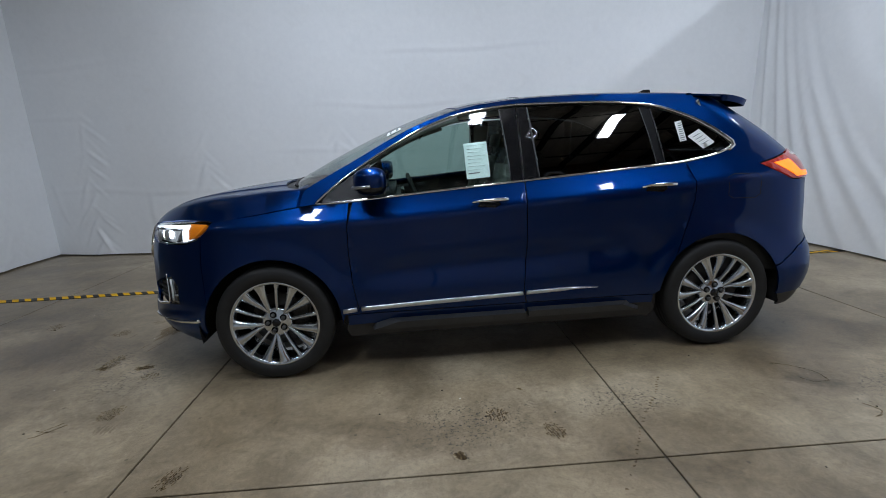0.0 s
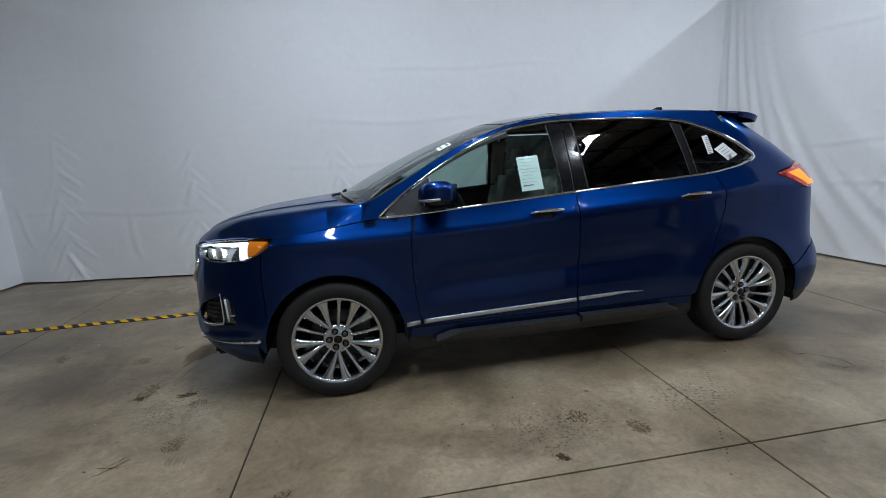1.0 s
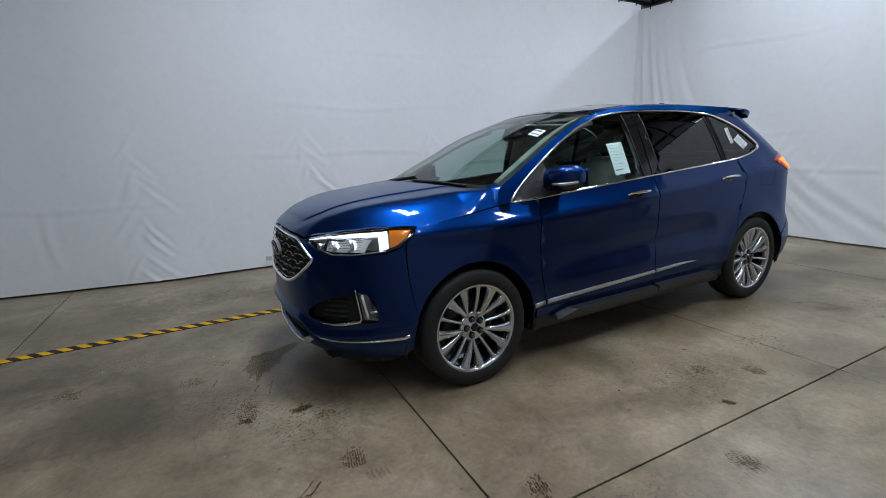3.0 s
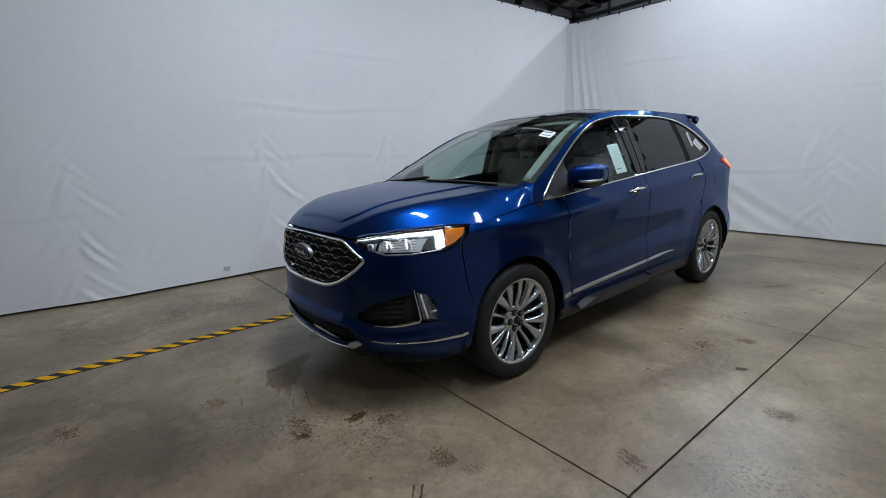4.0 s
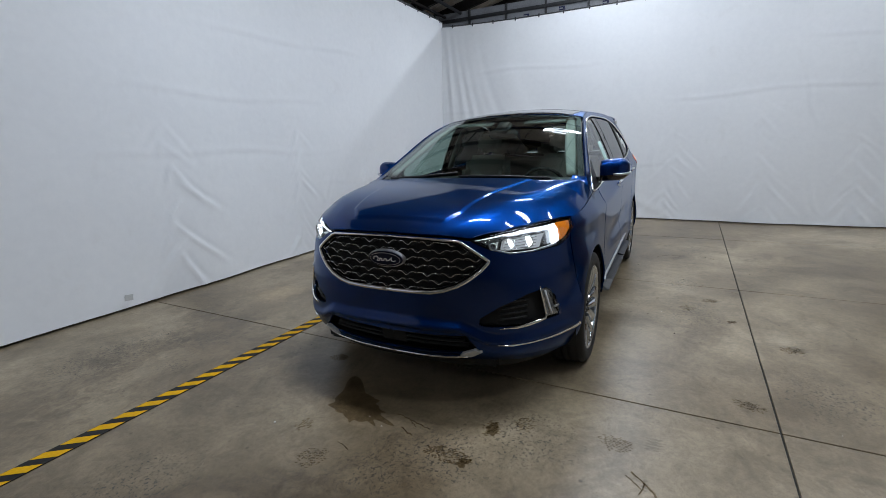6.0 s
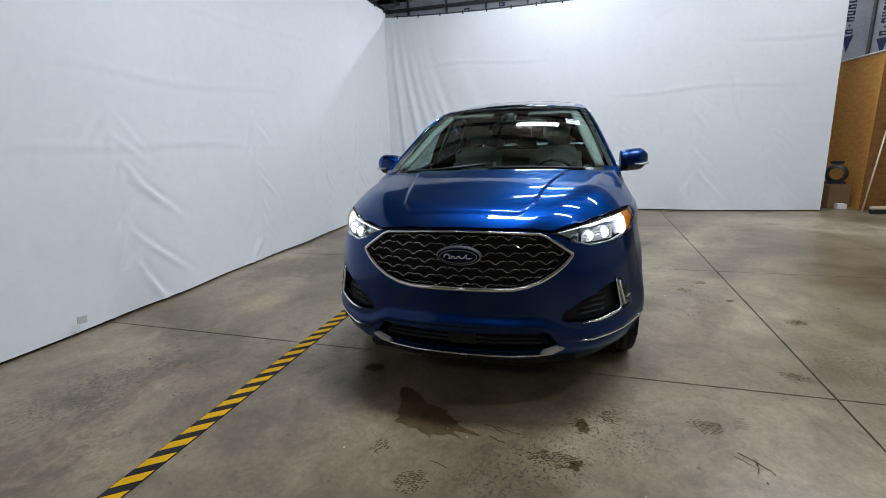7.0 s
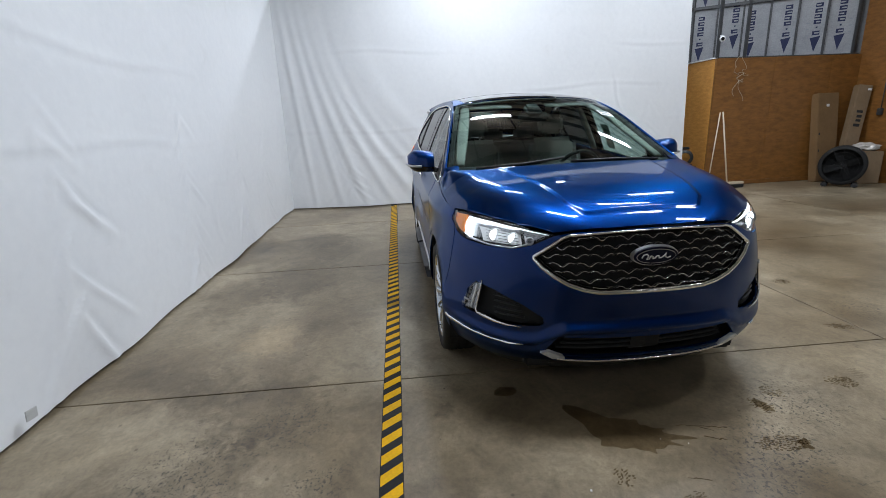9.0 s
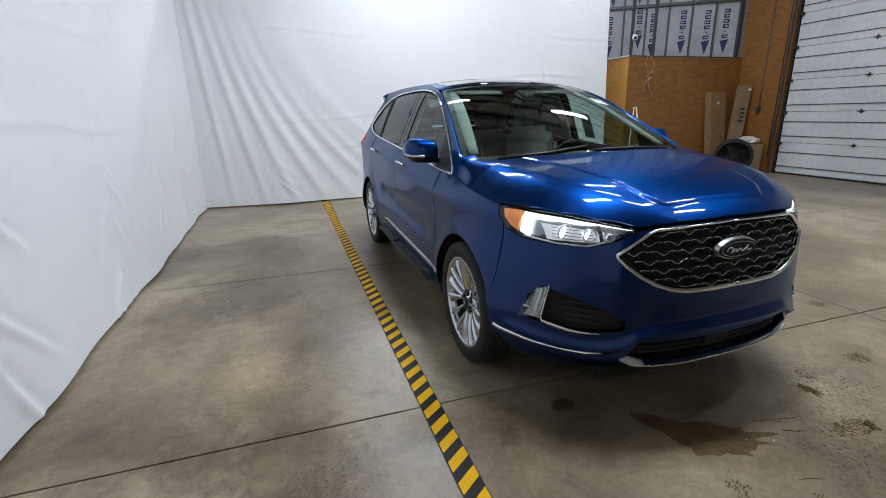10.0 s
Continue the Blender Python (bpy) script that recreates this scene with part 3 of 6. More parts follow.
def S(*pts):
    return [("s", *p) for p in pts]


def F(*pts):
    return [("f", *p) for p in pts]


def R(*pts):
    return [("r", *p) for p in pts]


def arc(cu, r, a0, a1, n=18, cz=0.37):
    return [("s", cu + r * math.cos(radians(a0 + (a1 - a0) * i / n)), cz + r * math.sin(radians(a0 + (a1 - a0) * i / n))) for i in range(n + 1)]


def along(curve, u0, u1, n=12, lift=0.0):
    return [("s", u0 + (u1 - u0) * i / n, float(curve(u0 + (u1 - u0) * i / n)) + lift) for i in range(n + 1)]


def dense(poly, step, closed=True):
    out = []
    n = len(poly)
    for i in range(n if closed else n - 1):
        a, b = np.array(poly[i]), np.array(poly[(i + 1) % n])
        k = max(1, int(np.hypot(*(b - a)) / step))
        out += [tuple(a + (b - a) * j / k) for j in range(k)]
    if not closed:
        out.append(tuple(poly[-1]))
    return out


def area2(poly):
    p = np.array(poly)
    q = np.roll(p, -1, 0)
    return float(np.sum(p[:, 0] * q[:, 1] - q[:, 0] * p[:, 1]))


def inset(poly, gap):
    """Moves a ring inward (anticlockwise) by gap."""
    if area2(poly) < 0:
        poly = poly[::-1]
    p = np.array(poly)
    e = np.roll(p, -1, 0) - p
    e /= np.maximum(np.linalg.norm(e, axis=1, keepdims=True), 1e-9)
    n1 = np.stack([-e[:, 1], e[:, 0]], -1)
    n0 = np.roll(n1, 1, 0)
    m = n0 + n1
    m /= np.maximum(np.linalg.norm(m, axis=1, keepdims=True), 1e-9)
    k = np.clip(np.sum(m * n1, axis=1), 0.4, 1)
    return [tuple(x) for x in p + m * (gap / k)[:, None]]


def inside(poly, q):
    p = np.array(poly)
    r = np.roll(p, -1, 0)
    x, y = q[:, 0][:, None], q[:, 1][:, None]
    up = (p[:, 1][None] > y) != (r[:, 1][None] > y)
    with np.errstate(divide="ignore", invalid="ignore"):
        xs = p[:, 0] + (y - p[:, 1]) / (r[:, 1] - p[:, 1]) * (r[:, 0] - p[:, 0])
    return (np.sum(up & (x < xs), axis=1) % 2) == 1


from mathutils.geometry import delaunay_2d_cdt


def panel(poly, surf, holes=(), step=0.032, gap=0.0022, depth=0.012, off=0.0):
    """A sheet over a ring of the surface's plane, with holes, and a returned rim."""
    rings = [dense(inset(poly, gap), step)]
    for h in holes:
        ring = inset(h, -gap)
        rings.append(dense(ring, step))
    pts, edges = [], []
    for r in rings:
        b = len(pts)
        pts += r
        edges += [(b + i, b + (i + 1) % len(r)) for i in range(len(r))]
    rim_count = len(pts)
    a = np.array(rings[0])
    gx, gy = np.meshgrid(np.arange(a[:, 0].min(), a[:, 0].max(), step), np.arange(a[:, 1].min(), a[:, 1].max(), step * 0.8))
    gx = gx + (np.arange(gx.shape[0])[:, None] % 2) * step * 0.5
    g = np.stack([gx.ravel(), gy.ravel()], -1)
    ok = inside(rings[0], g)
    for r in rings[1:]:
        ok &= ~inside(r, g)
    g = g[ok]
    if len(g):
        rp = np.array(pts)
        far = np.ones(len(g), bool)
        for k in range(0, len(g), 400):
            dd = np.hypot(g[k:k + 400, None, 0] - rp[None, :, 0], g[k:k + 400, None, 1] - rp[None, :, 1])
            far[k:k + 400] = dd.min(1) > step * 0.5
        pts = pts + [tuple(q) for q in g[far]]
    ov, _, of, _, _, _ = delaunay_2d_cdt([Vector(p) for p in pts], edges, [], 0, 1e-6)
    ov = np.array([tuple(v) for v in ov])
    of = np.array([f for f in of if len(f) == 3])
    c = ov[of].mean(1)
    ok = inside(rings[0], c)
    for r in rings[1:]:
        ok &= ~inside(r, c)
    of = of[ok]
    t = ov[of]
    ar = (t[:, 1, 0] - t[:, 0, 0]) * (t[:, 2, 1] - t[:, 0, 1]) - (t[:, 2, 0] - t[:, 0, 0]) * (t[:, 1, 1] - t[:, 0, 1])
    of[ar < 0] = of[ar < 0][:, ::-1]
    verts = list(surf(ov[:, 0], ov[:, 1], off))
    turn = surf is shell
    faces = [tuple(f)[::-1] if turn else tuple(f) for f in of]
    if depth:
        for i, r in enumerate(rings):
            r = np.array(r)
            o = surf(r[:, 0], r[:, 1], off)
            n = normals(surf, r[:, 0], r[:, 1])
            b, k = len(verts), len(r)
            verts += list(o) + list(o - n * depth)
            for j in range(k):
                q = (b + j, b + (j + 1) % k, b + k + (j + 1) % k, b + k + j)
                faces.append(q if (area2([tuple(x) for x in r]) < 0) != turn else q[::-1])
    return np.array(verts), faces


def band(path, surf, width, height, off=0.0, closed=False, step=0.03):
    """A raised rounded strip along a path in the surface's plane."""
    r = np.array(dense(path, step, closed))
    p, n = surf(r[:, 0], r[:, 1], off), normals(surf, r[:, 0], r[:, 1])
    d = np.roll(p, -1, 0) - np.roll(p, 1, 0) if closed else np.gradient(p, axis=0)
    d /= np.maximum(np.linalg.norm(d, axis=1, keepdims=True), 1e-9)
    side = np.cross(n, d)
    w = np.asarray(width, float)
    if w.ndim:
        w = np.interp(np.linspace(0, 1, len(r)), np.linspace(0, 1, len(w)), w)[:, None]
    prof = ((-0.5, -0.3), (-0.5, 0.45), (-0.36, 0.85), (-0.12, 1.0), (0.12, 1.0), (0.36, 0.85), (0.5, 0.45), (0.5, -0.3))
    k = len(prof)
    verts = np.stack([p + side * (a * w) + n * (b * height) for a, b in prof], 1).reshape(-1, 3)
    faces = []
    m = len(r)
    for i in range(m if closed else m - 1):
        for j in range(k):
            faces.append((i * k + j, i * k + (j + 1) % k, ((i + 1) % m) * k + (j + 1) % k, ((i + 1) % m) * k + j))
    if not closed:
        faces += [tuple(range(k))[::-1], tuple(range((m - 1) * k, m * k))]
    return verts, faces


car = thing("car", "blue metallic crossover car with lights on, parked on concrete", "car", pose(-0.85, 3.70, -0.010))
SIDES = ((-1, "driver"), (1, "passenger"))


def put(name, geo, material, parent, label="", side=1, smooth=True):
    """Links geometry for the +v side, mirrored when side is -1. The passenger side is +y."""
    v, f = geo
    v = np.array(v, float)
    if side < 0:
        v = v * np.array([1, -1, 1])
        f = [tuple(q)[::-1] for q in f]
    return place(name, mesh_of(name, v, f, material, smooth), parent, label)


def ring(points):
    return on_shell(points)


# window outline
WTOP = Curve((0.31, 1.10), (0.44, 1.205), (0.62, 1.322), (0.80, 1.425), (1.02, 1.530), (1.27, 1.604), (1.65, 1.638), (2.06, 1.636), (2.44, 1.604), (2.63, 1.545), (2.84, 1.43), (2.937, 1.348))


def wbot(u):
    return float(np.interp(u, [0.31, 0.5, 1.6, 2.13, 2.60, 2.80, 2.905], [1.088, 1.094, 1.170, 1.204, 1.236, 1.272, 1.308]))


class Bot:
    def __call__(self, u):
        return wbot(u)


WBOT = Bot()

# front end rings
GRILLE = F((0.0, 0.676), (0.14, 0.677), (0.26, 0.681), (0.33, 0.695), (0.40, 0.721), (0.46, 0.757), (0.515, 0.802), (0.545, 0.838), (0.546, 0.850), (0.49, 0.890), (0.418, 0.939), (0.388, 0.950), (0.20, 0.959), (0.0, 0.962))
LAMP = F((0.455, 0.955), (0.60, 0.990), (0.70, 1.006)) + S((-0.46, 1.014), (-0.325, 1.010), (-0.355, 0.965), (-0.42, 0.910), (-0.50, 0.886)) + F((0.74, 0.878), (0.64, 0.881), (0.56, 0.904))
FOG = F((0.508, 0.515), (0.510, 0.548), (0.600, 0.606), (0.715, 0.658)) + S((-0.630, 0.680), (-0.580, 0.622), (-0.580, 0.515)) + F((0.715, 0.494), (0.612, 0.496), (0.530, 0.502))
INTAKE = F((0.0, 0.330), (0.42, 0.350), (0.50, 0.378), (0.44, 0.452), (0.0, 0.440))


half = {"grille": on_shell(GRILLE), "lamp": on_shell(LAMP), "fog": on_shell(FOG), "intake": on_shell(INTAKE)}
HOOD_FRONT = [(float(shell(s, z)[0]), float(shell(s, z)[1])) for s, z in on_shell(
    F((0.0, 0.985), (0.10, 0.985), (0.2, 0.983), (0.32, 0.978), (0.42, 0.968), (0.455, 0.962), (0.60, 0.994), (0.70, 1.010)) + S((-0.46, 1.017), (-0.33, 1.014)))]

for _s, _z in on_shell(F((0.0, 0.977), (0.10, 0.977), (0.2, 0.975), (0.32, 0.970), (0.42, 0.960), (0.455, 0.957), (0.60, 0.994), (0.70, 1.010)) + S((-0.46, 1.017), (-0.33, 1.014))):
    _p = shell(_s, _z)
    HOOD_RIM.append((float(_p[1]), float(_p[0]), float(_z - bonnet_raw(_p[0], _p[1])[2])))
HOOD_RIM.sort()
_rv = np.linspace(0, 0.9, 46)
_ru, _rd = (np.interp(_rv, [r[0] for r in HOOD_RIM], [r[k] for r in HOOD_RIM]) for k in (1, 2))
_kern = np.exp(-(np.arange(-6, 7) * 0.02 / 0.075) ** 2)
_rd = np.convolve(np.concatenate([_rd[6:0:-1], _rd, [_rd[-1]] * 6]), _kern / _kern.sum(), "valid")
HOOD_RIM[:] = list(zip(_rv, _ru, _rd))


def both_halves(geo):
    """Joins a half sheet with its mirror image along the centre line."""
    v, f = geo
    mid = np.abs(v[:, 1]) < 1e-4
    f = [q for q in f if not all(mid[k] for k in q)]
    bm = bmesh.new()
    for flip in (1, -1):
        vs = [bm.verts.new((x, y * flip, z)) for x, y, z in v]
        for q in f:
            bm.faces.new([vs[k] for k in (q if flip > 0 else q[::-1])])
    bmesh.ops.remove_doubles(bm, verts=[q for q in bm.verts if abs(q.co.y) < 1e-4], dist=2e-4)
    bmesh.ops.delete(bm, geom=[q for q in bm.verts if not q.link_faces], context="VERTS")
    bm.verts.index_update()
    out = np.array([tuple(q.co) for q in bm.verts]), [tuple(q.index for q in g.verts) for g in bm.faces]
    bm.free()
    return out


cover = None
for sd, who in SIDES:
    # bumper cover with openings for grille, fog lamp and intake
    b_ring = ring(F((0.0, 0.972), (0.36, 0.964), (0.455, 0.948), (0.555, 0.899), (0.635, 0.875), (0.745, 0.872))) + ring(
        S((-0.50, 0.880), (-0.42, 0.905), (-0.395, 0.93), (-0.405, 0.80)) + [q for q in arc(0, ARCH, 158, 184, 6)] + S((-0.450, 0.288), (-0.53, 0.264))) + ring(F((0.66, 0.270), (0.5, 0.300), (0.0, 0.300)))
    holes = [half["fog"]]
    g = [(s, z) for s, z in half["grille"]]
    i = [(s, z) for s, z in half["intake"]]
    # the centre halves: openings that reach the centre line cut the ring itself
    cut = [b_ring[-1]] + [i[0]] + i[1:-1] + [i[-1]] + [g[0]] + g[1:-1] + [g[-1]] + b_ring[:-1]
    cover = cover or put("front_bumper", both_halves(panel(cut, shell, holes, gap=0.0, step=0.015)), PAINT, car)
    put("lower_valance", panel(ring(F((0.0, 0.303), (0.5, 0.303), (0.66, 0.272)) + S((-0.53, 0.264), (-0.450, 0.288), (-0.49, 0.225))) + ring(F((0.62, 0.20), (0.0, 0.215))), shell, off=-0.012), BLACK_PLASTIC, car, "", sd)
    # fog recess: dark bowl, louvres, chrome blade and lamp
    put("fog_recess", panel(inset(half["fog"], -0.004), shell, off=-0.035, depth=0), DARK, cover, "black fog lamp recess", sd)
    for k in range(4):
        z = 0.522 + 0.030 * k
        a, b = 0.60 + 0.01 * k, 0.735
        put("louvre", band(on_shell(F((a, z + 0.005), (b, z + 0.012))), shell, 0.010, 0.008, off=-0.032), BLACK_PLASTIC, cover, "", sd)
    put("chrome_blade", band(on_shell(S((-0.666, 0.692), (-0.660, 0.620), (-0.654, 0.532), (-0.662, 0.516)) + F((0.727, 0.497), (0.680, 0.490), (0.605, 0.490))), shell, (0.006, 0.008, 0.010, 0.018, 0.018, 0.014, 0.004), 0.009, off=0.0), CHROME, cover, "chrome fog lamp blade", sd)
    fog = put("fog_lamp", panel(ring(S((-0.663, 0.686), (-0.613, 0.670), (-0.574, 0.582), (-0.558, 0.514), (-0.650, 0.520))), shell, off=0.006, depth=0.03), CLEAR, car, "clear vertical fog lamp", sd)
    put("reflector", panel(ring(S((-0.658, 0.678), (-0.613, 0.662), (-0.579, 0.582), (-0.564, 0.520), (-0.646, 0.525))), shell, off=-0.004, depth=0.01), REFLECTOR, fog, "silver reflector", sd)
    put("lens_bar", band(on_shell(S((-0.640, 0.662), (-0.623, 0.532))), shell, 0.012, 0.006, off=0.0), WHITE_PLASTIC, fog, "", sd)
    put("lens_bar", band(on_shell(S((-0.608, 0.642), (-0.583, 0.537))), shell, 0.008, 0.006, off=0.0), BLACK_GLOSS, fog, "", sd)
    put("lens_bar", band(on_shell(S((-0.608, 0.567), (-0.578, 0.572))), shell, 0.01, 0.006, off=0.006), SATIN, fog, "", sd)
    # chrome strip at the bumper's corner, silver lower lip
    put("bumper_strip", band(on_shell(S((-0.435, 0.430), (-0.46, 0.418)) + F((0.84, 0.403), (0.72, 0.394), (0.60, 0.405))), shell, (0.022, 0.018, 0.013, 0.011, 0.004), 0.010), CHROME, car, "chrome strip", sd)
    put("skid_lip", band(on_shell(F((0.0, 0.312), (0.25, 0.318), (0.38, 0.328), (0.44, 0.336))), shell, (0.012, 0.012, 0.012, 0.013), 0.008, off=0.010), CHROME, car, "thin bright lower lip", sd)
    put("skid_plate", panel(on_shell(F((0.395, 0.330), (0.46, 0.334), (0.525, 0.368), (0.485, 0.382), (0.415, 0.354))), shell, off=0.016, depth=0.02, step=0.02), SKID, car, "silver painted end plate", sd)
    put("intake_backing", panel(inset(half["intake"], -0.003), shell, off=-0.09, depth=0), DARK, car, "", sd)
    for k in range(3):
        z = 0.362 + 0.03 * k
        put("intake_bar", band(on_shell(F((0.0, z), (0.45 - 0.02 * k, z + 0.006))), shell, 0.012, 0.02, off=-0.05), DARK, car, "", sd)
put("radar_cover", both_halves(panel(on_shell(F((0.0, 0.345), (0.075, 0.345), (0.075, 0.432), (0.0, 0.432))), shell, off=-0.03, gap=0.0)), DARK, car)



# grille
def grille_parts():
    root = place("grille", mesh_of("grille", *[[*map(tuple, panel(inset(half["grille"], -0.004), shell, off=-0.045, depth=0)[0])], panel(inset(half["grille"], -0.004), shell, off=-0.045, depth=0)[1]], DARK), car, "black radiator grille with chrome wave bars")
    put("grille_backing", panel(inset(half["grille"], -0.004), shell, off=-0.045, depth=0), DARK, root, "", -1)
    outer = half["grille"]
    for sd in (1, -1):
        put("chrome_surround", band(outer, shell, (0.024, 0.024, 0.023, 0.021, 0.018, 0.016, 0.014, 0.012, 0.011), 0.016, off=-0.002), CHROME, root, "polished chrome surround", sd)
        put("inner_surround", band(inset(outer, 0.018)[1:-1], shell, 0.008, 0.010, off=-0.012), BLACK_GLOSS, root, "", sd)
    ringv = [(float(shell(s, z)[1]), z) for s, z in outer]
    full = ringv + [(-a, b) for a, b in ringv[::-1]]
    shape = ((-0.057, 0.001), (-0.046, 0.0055), (-0.034, 0.0060), (-0.022, 0.001), (-0.010, -0.0085), (-0.003, -0.0125), (0.003, -0.0125), (0.010, -0.0085), (0.022, 0.001), (0.034, 0.0060), (0.046, 0.0055), (0.057, 0.001))
    rows = 7
    for r in range(rows):
        z = 0.698 + 0.0396 * r
        for c in range(-6, 7):
            v0 = (c + (0.5 if r % 2 else 0.0)) * 0.122
            pts = [(v0 + a, z + b) for a, b in shape]
            pts = [p for p in pts if inside(full, np.array([p]))[0] and inside(full, np.array([[p[0] * 1.03, (p[1] - 0.8) * 1.09 + 0.8]]))[0]]
            if len(pts) < 4:
                continue
            line = []
            for v, zz in pts:
                (s, q), = on_shell([("f", abs(v), zz)])
                w = shell(s, q)
                line.append((w[0], math.copysign(w[1], v), q))
            chrome_pts = [(x - 0.004, y, q + 0.003) for x, y, q in line]
            dark_pts = [(x + 0.016, y, q - 0.006) for x, y, q in line]
            v, f = tube(chrome_pts, 0.0015, 6)
            place("wave_bar", mesh_of("wave_bar", v, f, CHROME), root)
            v, f = tube(dark_pts, 0.006, 6)
            place("wave_rib", mesh_of("wave_rib", v, f, DARK), root)
    # oval emblem, drawn as plain shapes
    tilt = pose(-0.925 - 0.012, 0, 0.848, 0, -5, 0)
    for name, rx, rz, d, material in (("emblem_rim", 0.116, 0.050, 0.0, SATIN), ("emblem_face", 0.111, 0.0455, -0.006, BADGE_BLUE), ("emblem_ring", 0.100, 0.0365, -0.0075, SATIN), ("emblem_field", 0.097, 0.0338, -0.009, BADGE_BLUE)):
        bm = bmesh.new()
        bmesh.ops.create_cone(bm, cap_ends=True, segments=48, radius1=1, radius2=0.96, depth=1)
        bmesh.ops.transform(bm, matrix=Matrix.Translation((d, 0, 0)) @ Matrix.Diagonal((0.02, rx, rz, 1)) @ pose(0, 0, 0, 0, -90, 0), verts=bm.verts)
        part(name, bm, material, root, "", m=tilt)
    swash = [(-0.021, -y, zz) for y, zz in ((-0.072, -0.004), (-0.066, 0.010), (-0.050, 0.014), (-0.040, 0.004), (-0.048, -0.012), (-0.036, -0.010), (-0.028, 0.004), (-0.018, 0.002), (-0.020, -0.009), (-0.008, -0.008),
                                            (0.0, 0.003), (0.010, 0.002), (0.012, -0.009), (0.024, -0.007), (0.036, 0.002), (0.044, 0.014), (0.042, -0.004), (0.054, -0.010), (0.068, -0.004))]
    place("emblem_swash", mesh_of("emblem_swash", *tube(swash, 0.0028, 6), WHITE_PLASTIC), root, "pale flowing line", tilt)


grille_parts()


# headlights
def headlight(sd):
    root = put("headlight", panel(half["lamp"], shell, off=-0.045, depth=0, gap=0.0), BLACK_GLOSS, car, "lit headlight with white daytime strip and amber corner", sd)
    put("reflector", panel(inset(half["lamp"], 0.012), shell, off=-0.035, depth=0), REFLECTOR, root, "", sd)
    put("lens", panel(half["lamp"], shell, off=0.0, depth=0.03, gap=0.002), CLEAR, root, "clear lens", sd)
    put("amber_corner", panel(ring(S((-0.462, 1.006), (-0.350, 1.003), (-0.385, 0.962), (-0.435, 0.922), (-0.478, 0.906))), shell, off=-0.006, depth=0.02), AMBER, root, "amber side lens", sd)
    put("daytime_strip", panel(ring(S((-0.470, 1.004), (-0.482, 0.905), (-0.53, 0.892), (-0.525, 0.985)) + F((0.72, 0.986), (0.60, 0.972), (0.475, 0.951), (0.49, 0.957), (0.60, 0.981), (0.70, 0.997)) ), shell, off=-0.010, depth=0.02), DRL, root, "glowing white strip", sd)
    for v, z, r in ((0.716, 0.931, 0.034), (0.640, 0.927, 0.029), (0.570, 0.922, 0.018)):
        (s, q), = on_shell([("f", v, z)])
        c = shell(s, q, -0.034)
        at = pose(c[0], sd * c[1], c[2], 0, 0, -sd * 8)
        v_, f_ = lathe([(0.0, -0.005), (r * 0.45, -0.0045), (r * 0.80, -0.001), (r * 0.86, 0.0)], 24)
        place("projector", mesh_of("projector", v_, f_, BEAM if r > 0.02 else REFLECTOR), root, "glowing projector lens", at @ pose(0, 0, 0, 0, 0, -90))
        v_, f_ = lathe([(r * 0.86, 0.002), (r * 0.90, -0.021), (r * 1.02, -0.025), (r * 1.12, -0.021), (r * 1.0, 0.002)], 24)
        place("bezel", mesh_of("bezel", v_, f_, SATIN), root, "", at @ pose(0, 0, 0, 0, 0, -90))
    # added panel that glows to imitate projector glare
    put("lamp_chamber", panel(ring(F((0.575, 0.905), (0.62, 0.892), (0.770, 0.888), (0.782, 0.968), (0.58, 0.944))), shell, off=-0.031, depth=0), CHAMBER_GLARE, root, "glowing inner chamber", sd)
    put("divider", band(on_shell(F((0.592, 0.893), (0.600, 0.972))), shell, 0.016, 0.012, off=-0.03), BLACK_GLOSS, root, "", sd)
    for k in range(5):
        z = 0.900 + 0.014 * k
        put("facet", band(on_shell(F((0.612 + 0.004 * k, z - 0.002), (0.752, z + 0.004))), shell, 0.003, 0.004, off=-0.030), REFLECTOR, root, "", sd)
    put("lower_bezel", band(on_shell(S((-0.50, 0.893)) + F((0.74, 0.878), (0.645, 0.878), (0.57, 0.902))), shell, 0.010, 0.006, off=-0.02), SATIN, root, "", sd)


for sd, who in SIDES:
    headlight(sd)

# hood: one sheet over the plan
h_ring = [(u, v) for u, v in HOOD_FRONT]
side_edge = [(u, float(hood_edge(u))) for u in np.linspace(-0.30, 0.19, 12)]
rear = [(0.210, 0.835), (0.200, 0.80), (0.150, 0.745), (0.085, 0.62), (0.035, 0.40), (0.012, 0.2), (0.006, 0.0)]
h_half = h_ring + side_edge + rear
hood_ring = h_half + [(u, -v) for u, v in h_half[::-1] if v > 0.001]
put("hood", panel(hood_ring, bonnet, step=0.0085), PAINT, car)

# body-coloured filler between the hood's rear corner and the windscreen pillar
low = np.array([bonnet(u, v, 0.0) for u, v in [(0.188, float(hood_edge(0.188)) - 0.004), (0.206, 0.835), (0.200, 0.803), (0.190, 0.778), (0.182, 0.750)]])
high = np.array([shell(*on_shell(S(q))[0]) for q in [(0.207, 1.076), (0.217, 1.12), (0.237, 1.170), (0.262, float(EDGE(0.262)))]] + [lid(0.245, 0.745)])
for sd in (1, -1):
    vs, fs, n = [], [], 5
    for k in range(n + 1):
        q = -0.05 + 1.1 * k / n
        vs += list(low * (1 - q) + high * q)
    for k in range(n):
        for j in range(4):
            fs.append((k * 5 + j, k * 5 + j + 1, k * 5 + 6 + j, k * 5 + 5 + j))
    put("pillar_base", (vs, fs), PAINT, car, "", sd)

